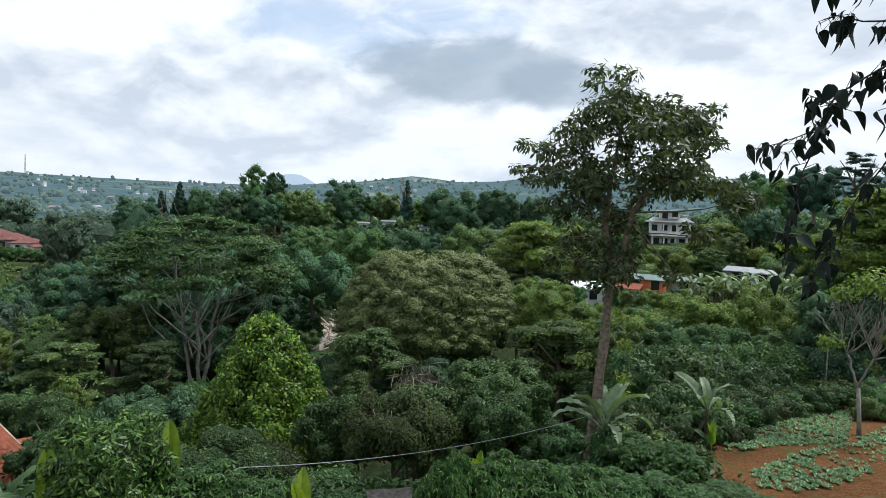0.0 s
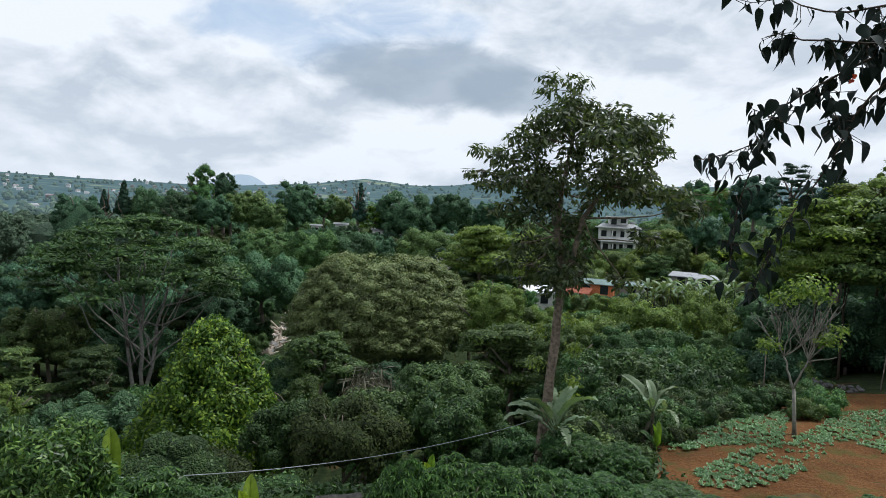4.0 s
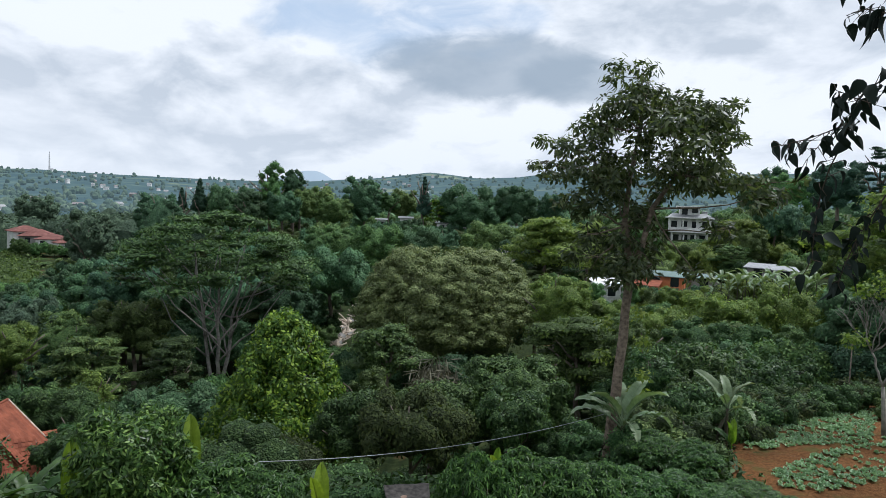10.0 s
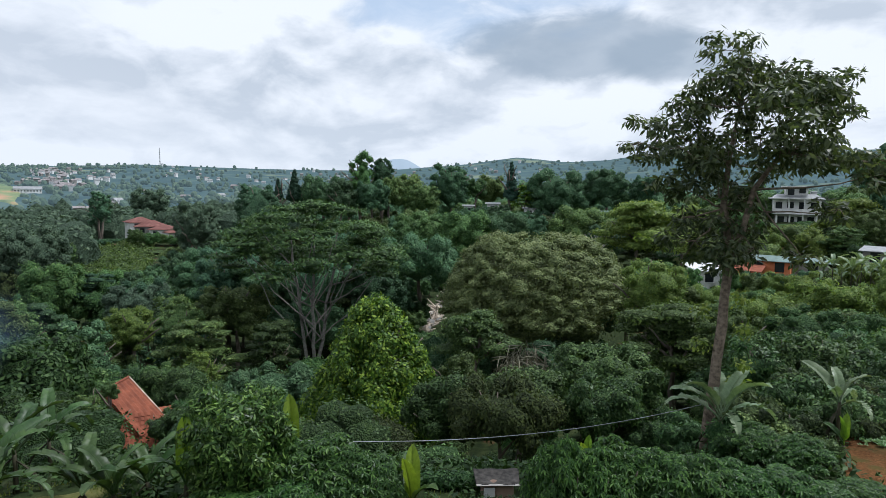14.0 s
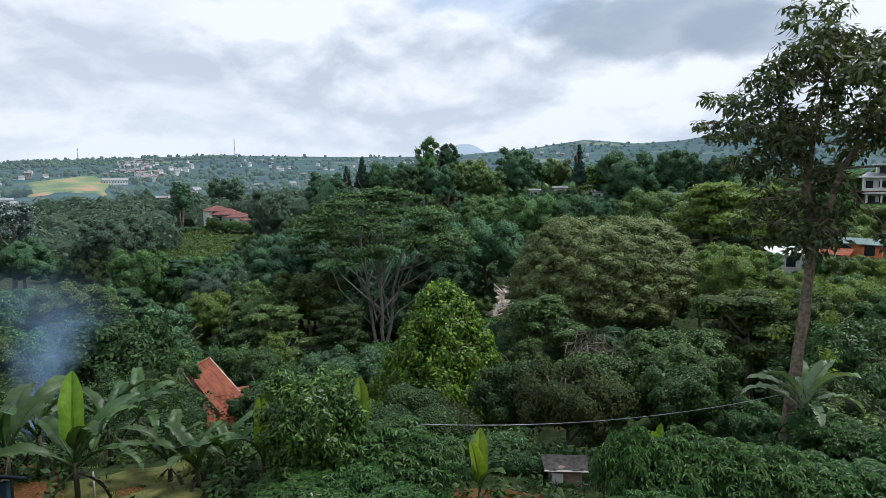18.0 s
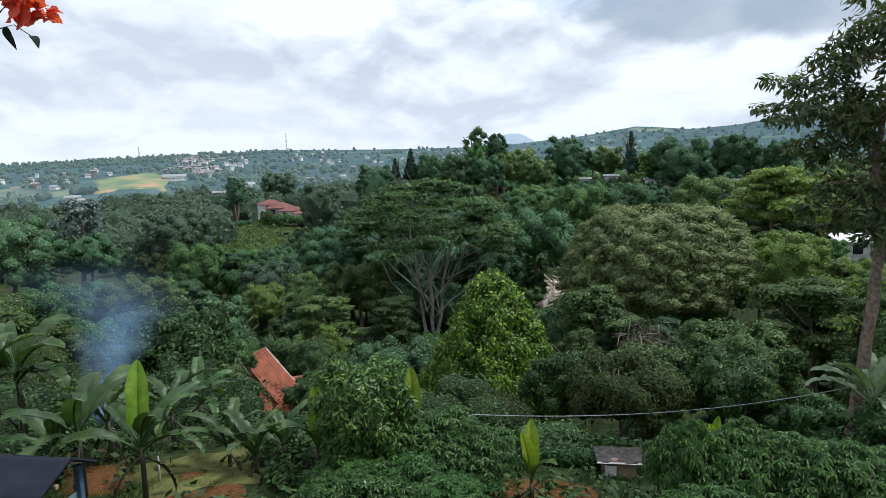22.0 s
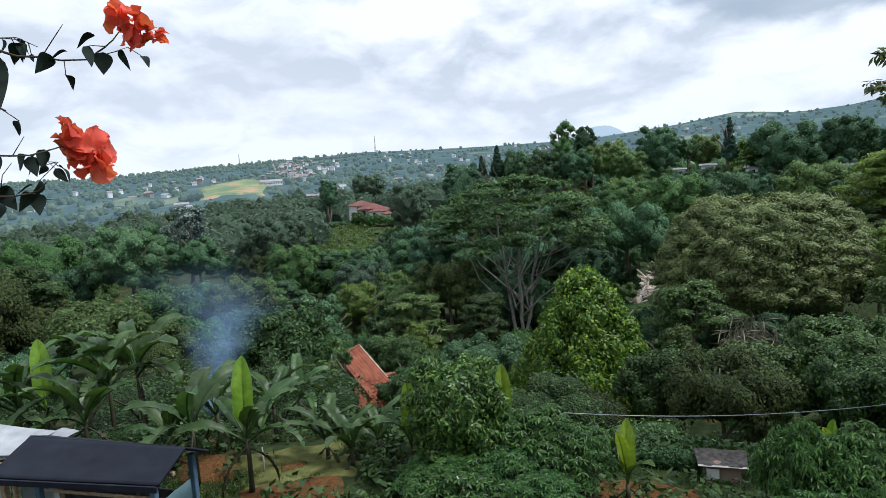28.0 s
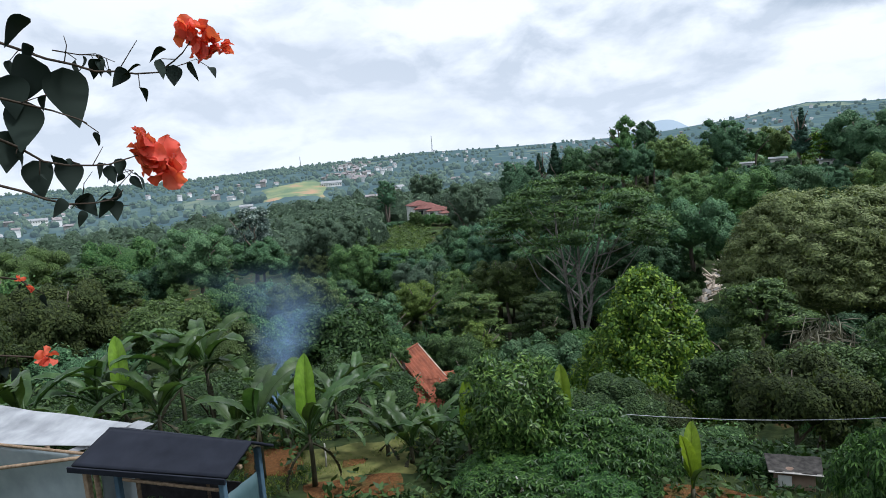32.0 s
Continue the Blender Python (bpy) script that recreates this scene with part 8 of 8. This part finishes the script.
def vine(name, root, stems, label, seed, leaf, d, facing, broad, lush=1.0):
    """A climber on one root stem: stems (bearing and height of each bend, thickness, leaves a metre)."""
    rng = np.random.default_rng(seed)
    rx, ry = polar(*root)
    gz = ground_z(rx, ry)
    t = thing(name, rx, ry, gz, label, "climber")
    o = np.array((rx, ry, gz))
    paths, spots = [], []
    for k, (pts, r0, dense) in enumerate(stems):
        line = [toward(az, el, d + 0.10 * math.sin(k * 2.1) + 0.05 * math.sin(i * 1.1 + k)) for i, (az, el) in enumerate(pts)]
        n = len(line)
        paths.append([(*(p - o), r0 * (1 - 0.72 * i / n)) for i, p in enumerate(line)])
        for i in range(n - 1):
            L = np.linalg.norm(line[i + 1] - line[i])
            for j in range(rng.poisson(L * dense * lush)):
                spots.append((line[i] + (line[i + 1] - line[i]) * rng.uniform(), r0))
    # the root stem rises from the terrace and feeds every branch, out of the way of the view
    first = [np.array(p[0][:3]) for p in paths if p[0][3] > 0.0029]
    mean = np.mean(first, 0)
    crook = np.array((mean[0] * 0.35, mean[1] * 0.35, mean[2] * 0.75))
    main = [(0, 0, -0.1, 0.03), (0.02, 0.01, mean[2] * 0.4, 0.024), (*crook, 0.018)]
    stalks = []
    for k, (p, r0) in enumerate(spots):
        s = leaf * rng.choice((0.45, 0.7, 0.9, 1.0, 1.15, 1.35))
        off = rng.normal(0, 1, 3) * 0.018 + (0, 0, -0.006)
        stalks.append([(*(p - o), 0.0011), (*(p - o + off), 0.0008)])
        vine_leaf(t, o, p + off, s, rng.uniform(25, 105), rng.uniform(-35, 35), facing + rng.uniform(0, 360), rng.uniform(*broad), k)
    V, F = tubes([main] + [[(*crook, 0.012), (*((crook + f) / 2 + (0, 0, 0.05)), 0.007), (*f, 0.004)] for f in first] + paths, 6)
    put("stem", mesh_np("stem", V, F, TWIG, True), t)
    V, F = tubes(stalks, 4)
    put("leaf_stalks", mesh_np("leaf_stalks", V, F, TWIG, True), t)["kind"] = "stuff"
    return t, o


right_vine, right_root = vine("climber", (-66, 2.3), [
    ([(-43, 16.5), (-39.9, 16.9), (-38.2, 16.7), (-35.6, 16.5), (-34.1, 16.7), (-32.4, 17.3), (-30.9, 18.2)], 0.0040, 62),
    ([(-30.8, 17.9), (-28.9, 17.8), (-27.3, 18.3)], 0.0016, 26),
    ([(-43, 14.2), (-39.1, 13.9), (-36.9, 14.2), (-34.6, 14.6), (-32.7, 14.8), (-31.0, 15.4), (-30.1, 15.2)], 0.0038, 95),
    ([(-43, 15.2), (-40.0, 15.4), (-38.7, 15.3), (-37.6, 15.0), (-37.0, 13.4)], 0.0032, 90),
    ([(-38.4, 16.7), (-37.8, 15.6), (-36.4, 14.4), (-35.2, 13.0)], 0.0022, 80),
    ([(-43, 13.6), (-40.1, 13.6), (-37.7, 13.3), (-36.0, 12.5), (-33.7, 11.2), (-32.6, 10.5), (-31.4, 9.7), (-30.7, 8.6), (-30.4, 7.2)], 0.0042, 80),
    ([(-30.4, 7.2), (-30.1, 5.6), (-29.5, 4.0), (-29.1, 2.3)], 0.0028, 24),
    ([(-29.1, 2.3), (-28.9, 0.6), (-28.8, -1.3), (-28.8, -3.2)], 0.0022, 105),
    ([(-31.0, 9.0), (-30.2, 9.5), (-29.5, 9.8)], 0.0014, 85),
    ([(-30.6, 7.4), (-29.1, 6.7), (-27.8, 6.2), (-26.6, 5.9), (-26.1, 5.7)], 0.0020, 80),
    ([(-29.3, 6.7), (-28.6, 5.6), (-27.9, 4.6)], 0.0014, 60),
    ([(-43, 12.2), (-40.3, 12.0), (-38.9, 11.7), (-37.6, 10.6), (-36.6, 9.1), (-36.0, 7.6), (-35.5, 6.1), (-35.0, 5.0)], 0.0040, 62),
    ([(-35.0, 5.0), (-34.5, 4.1), (-33.2, 2.0)], 0.0028, 26),
    ([(-33.2, 2.0), (-32.2, -0.1), (-31.6, -1.5), (-31.1, -3.0), (-30.6, -5.0)], 0.0024, 90),
    ([(-34.6, 11.6), (-34.9, 10.2), (-35.6, 8.6), (-36.0, 7.0)], 0.0020, 85),
    ([(-39.0, 11.6), (-39.2, 10.6), (-38.8, 9.2)], 0.0018, 60),
    ([(-43, 12.2), (-42.2, 8.0), (-40.8, 5.5), (-39.5, 4.4), (-38.2, 2.9), (-37.4, 1.8)], 0.0020, 4),
], "dark-leaved flowering climber hanging over the terrace", 21, 0.047, 2.05, -35, (0.55, 1.0), 1.35)


left_vine, left_root = vine("climber", (92, 1.9), [
    ([(72, 12.6), (67.1, 11.9), (65.2, 11.2), (63.6, 10.6), (61.8, 10.2), (60.4, 9.7), (59.0, 9.7), (57.5, 9.5), (55.8, 9.6), (54.5, 10.5), (53.8, 11.1), (52.9, 12.2)], 0.0034, 9),
    ([(63.1, 11.2), (61.3, 10.9), (60.2, 11.0), (58.9, 10.4)], 0.0016, 26),
    ([(58.5, 10.1), (57.6, 11.4), (57.1, 12.1)], 0.0012, 0),
    ([(62.4, 10.4), (62.1, 11.6), (62.2, 12.3)], 0.0012, 0),
    ([(55.8, 9.6), (53.9, 10.2), (52.8, 10.6)], 0.0012, 12),
    ([(72, 6.6), (68.1, 5.2), (66.2, 4.1), (64.8, 3.0), (63.2, 2.6), (61.5, 2.5), (60.4, 2.5), (58.9, 2.9), (58.2, 3.1)], 0.0032, 10),
    ([(61.5, 2.5), (60.6, 3.9)], 0.0011, 0),
    ([(60.4, 2.5), (59.6, 2.0), (58.6, 1.9)], 0.0012, 40),
    ([(72, 2.6), (68.6, 1.7), (66.3, 0.8), (65.0, 0.1), (63.6, -0.4), (61.7, -0.5), (60.1, -0.2), (59.6, 0.4)], 0.0030, 10),
    ([(62.6, -0.4), (62.3, 1.1), (61.6, 2.0)], 0.0011, 0),
    ([(60.6, -0.3), (59.7, -0.9), (58.9, -0.9)], 0.0011, 0),
    ([(72, 8.4), (67.7, 8.0), (65.1, 7.2), (63.7, 6.8), (62.0, 6.1), (61.5, 5.8)], 0.0030, 4),
    ([(72, -10.5), (69.5, -11.2), (67.4, -11.8), (66.5, -12.0)], 0.0030, 10),
    ([(72, -4.8), (69.5, -5.2), (67.5, -5.8), (66.9, -6.5)], 0.0030, 12),
], "climber with orange papery flowers leaning over the terrace", 22, 0.034, 1.5, 60, (0.8, 1.2))

# the broad leaves that hang singly: bearing, height, size, hang, tilt, turn, breadth
for k, (az, el, s, hang, tilt, spin, broad) in enumerate(((62.6, 10.0, 0.115, 80, -6, 70, 1.15), (64.6, 10.7, 0.10, 60, 30, 40, 1.2), (65.4, 7.6, 0.10, 85, 10, 62, 1.1), (65.5, 3.1, 0.075, 80, -8, 50, 1.25), (63.1, 3.0, 0.068, 85, 4, 66, 1.25),
                                                           (64.1, 3.3, 0.055, 40, 20, 20, 1.1), (62.7, 0.2, 0.05, 70, -30, 60, 1.2), (61.9, 0.1, 0.045, 15, 10, 150, 1.0), (60.3, -0.4, 0.042, 80, 0, 60, 1.15), (54.6, 10.2, 0.045, 85, 5, 56, 1.25), (55.0, 11.4, 0.042, 20, 10, 130, 1.1), (53.3, 10.4, 0.042, 65, -25, 80, 0.6),
                                                           (58.2, 9.9, 0.045, 55, 40, 60, 1.1), (57.0, 10.1, 0.04, 10, 0, 140, 1.0), (60.5, 2.4, 0.04, 85, -15, 55, 1.1), (59.4, 2.9, 0.036, 75, 15, 70, 1.1), (64.2, 13.4, 0.07, 30, 10, 130, 1.2), (66.2, 9.4, 0.08, 70, 0, 50, 1.2), (66.6, 5.4, 0.08, 80, 12, 70, 1.2), (60.4, 0.2, 0.04, 12, 0, 150, 0.8))):
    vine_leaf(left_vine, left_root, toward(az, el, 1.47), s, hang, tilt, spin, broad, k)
for k, (az, el, s, lo) in enumerate(((52.4, 12.5, 0.040, 1.1), (51.7, 11.7, 0.032, 0.9), (50.6, 11.6, 0.022, 1.0), (53.3, 13.0, 0.030, 0.9), (57.2, 3.9, 0.045, 1.1), (56.5, 2.7, 0.042, 1.0), (55.8, 1.5, 0.040, 1.0), (57.5, 2.5, 0.034, 0.9), (66.5, -12.0, 0.020, 0.8), (67.5, -5.8, 0.009, 0.9), (66.9, -6.5, 0.009, 1.0))):
    ob = put("flower", BRACTS[k % 3], left_vine, "cluster of papery orange bracts")
    ob.matrix_basis = Matrix.LocRotScale(Vector(toward(az, el, 1.48) - left_root), Euler((k * 1.1, k * 0.7, k * 2.0)), Vector((s, s, s * lo)))

ob = put("flower", BRACTS[0], right_vine, "faded pink bract cluster")
ob.matrix_basis = Matrix.LocRotScale(Vector(toward(-36.2, 11.8, 2.0) - right_root), Euler((1, 2, 0.5)), Vector((0.012, 0.012, 0.012)))

# smoke of a garden fire ------------------------------------------------------


def smoke_mat():
    m = bpy.data.materials.new("thin_smoke")
    m.use_nodes = True
    nt = m.node_tree
    nt.nodes.clear()
    tc = nt.nodes.new("ShaderNodeTexCoord")
    uv = nt.nodes.new("ShaderNodeSeparateXYZ")
    at = nt.nodes.new("ShaderNodeAttribute")
    at.attribute_name = "thin"
    n1 = noise_of(nt, 0.9, 6, 0.6)
    f = nt.nodes.new("ShaderNodeMath")
    f.operation = "MULTIPLY"
    nt.links.new(at.outputs["Fac"], f.inputs[0])
    r = nt.nodes.new("ShaderNodeMapRange")
    r.inputs[1].default_value, r.inputs[2].default_value = 0.3, 0.7
    nt.links.new(n1, r.inputs[0])
    nt.links.new(r.outputs[0], f.inputs[1])
    d = nt.nodes.new("ShaderNodeBsdfTranslucent")
    d.inputs[0].default_value = (0.33, 0.50, 0.74, 1)
    e = nt.nodes.new("ShaderNodeBsdfDiffuse")
    e.inputs[0].default_value = (0.33, 0.50, 0.74, 1)
    mm = nt.nodes.new("ShaderNodeMixShader")
    nt.links.new(d.outputs[0], mm.inputs[1]), nt.links.new(e.outputs[0], mm.inputs[2])
    tr = nt.nodes.new("ShaderNodeBsdfTransparent")
    mx = nt.nodes.new("ShaderNodeMixShader")
    nt.links.new(f.outputs[0], mx.inputs[0]), nt.links.new(tr.outputs[0], mx.inputs[1]), nt.links.new(mm.outputs[0], mx.inputs[2])
    out = nt.nodes.new("ShaderNodeOutputMaterial")
    nt.links.new(mx.outputs[0], out.inputs[0])
    return m


SMOKE = smoke_mat()


def smoke():
    """A thin plume that rises from the bank and drifts into a veil: four curling sheets, thin at their rims."""
    x, y = polar(50.3, 17.5)
    g = ground_z(x, y)
    t = thing("smoke_plume", x, y, g, "thin blue-grey smoke rising from a garden fire", "smoke", rz=50.3)
    spine = ((0.1, -0.7, 0.24), (0.15, -0.1, 0.42), (0.35, 0.6, 0.66), (0.6, 1.2, 0.95), (0.85, 1.9, 1.4), (0.6, 2.7, 1.9), (-0.1, 3.5, 2.5))
    for k in range(4):
        V, F, A = [], [], []
        nv, nu = 36, 14
        for j in range(nv + 1):
            s = j / nv * (len(spine) - 1)
            i = min(int(s), len(spine) - 2)
            q = s - i
            q = q * q * (3 - 2 * q) * 0.5 + q * 0.5
            cx, cz, w = (spine[i][m] * (1 - q) + spine[i + 1][m] * q for m in range(3))
            for u in range(nu + 1):
                b = u / nu * 2 - 1
                curl = 0.35 * w * math.sin(3 * b + k * 1.6 + j * 0.3)
                ang = (k - 1.5) * 0.3
                V.append((cx + b * w * math.cos(ang) + 0.12 * w * math.sin(j * 0.5 + k), (k - 1.5) * 0.25 + b * w * math.sin(ang) + curl, cz + 1.1 + 0.1 * math.sin(j * 0.8 + b * 2 + k)))
                v = j / nv
                A.append(max(0.0, (1 - b * b)) ** 1.6 * min(1, v * 8 + 0.1) * max(0.0, 1 - v) ** 1.1 * (0.56 - 0.12 * v))
        for j in range(nv):
            for u in range(nu):
                a = j * (nu + 1) + u
                F.append((a, a + 1, a + nu + 2, a + nu + 1))
        me = mesh_np("wisp", V, F, SMOKE, True)
        at = me.attributes.new("thin", "FLOAT", "POINT")
        at.data.foreach_set("value", A)
        o = put("wisp", me, t)
        o.visible_shadow = False
    # the smouldering heap
    rng = np.random.default_rng(44)
    iv, fi = ico(2)
    V = iv * (0.5, 0.4, 0.25) * (1 + rng.normal(0, 0.12, (len(iv), 1)))
    put("ash_heap", mesh_np("ash_heap", V, fi, STONE), t, "grey smouldering heap of garden waste")


smoke()
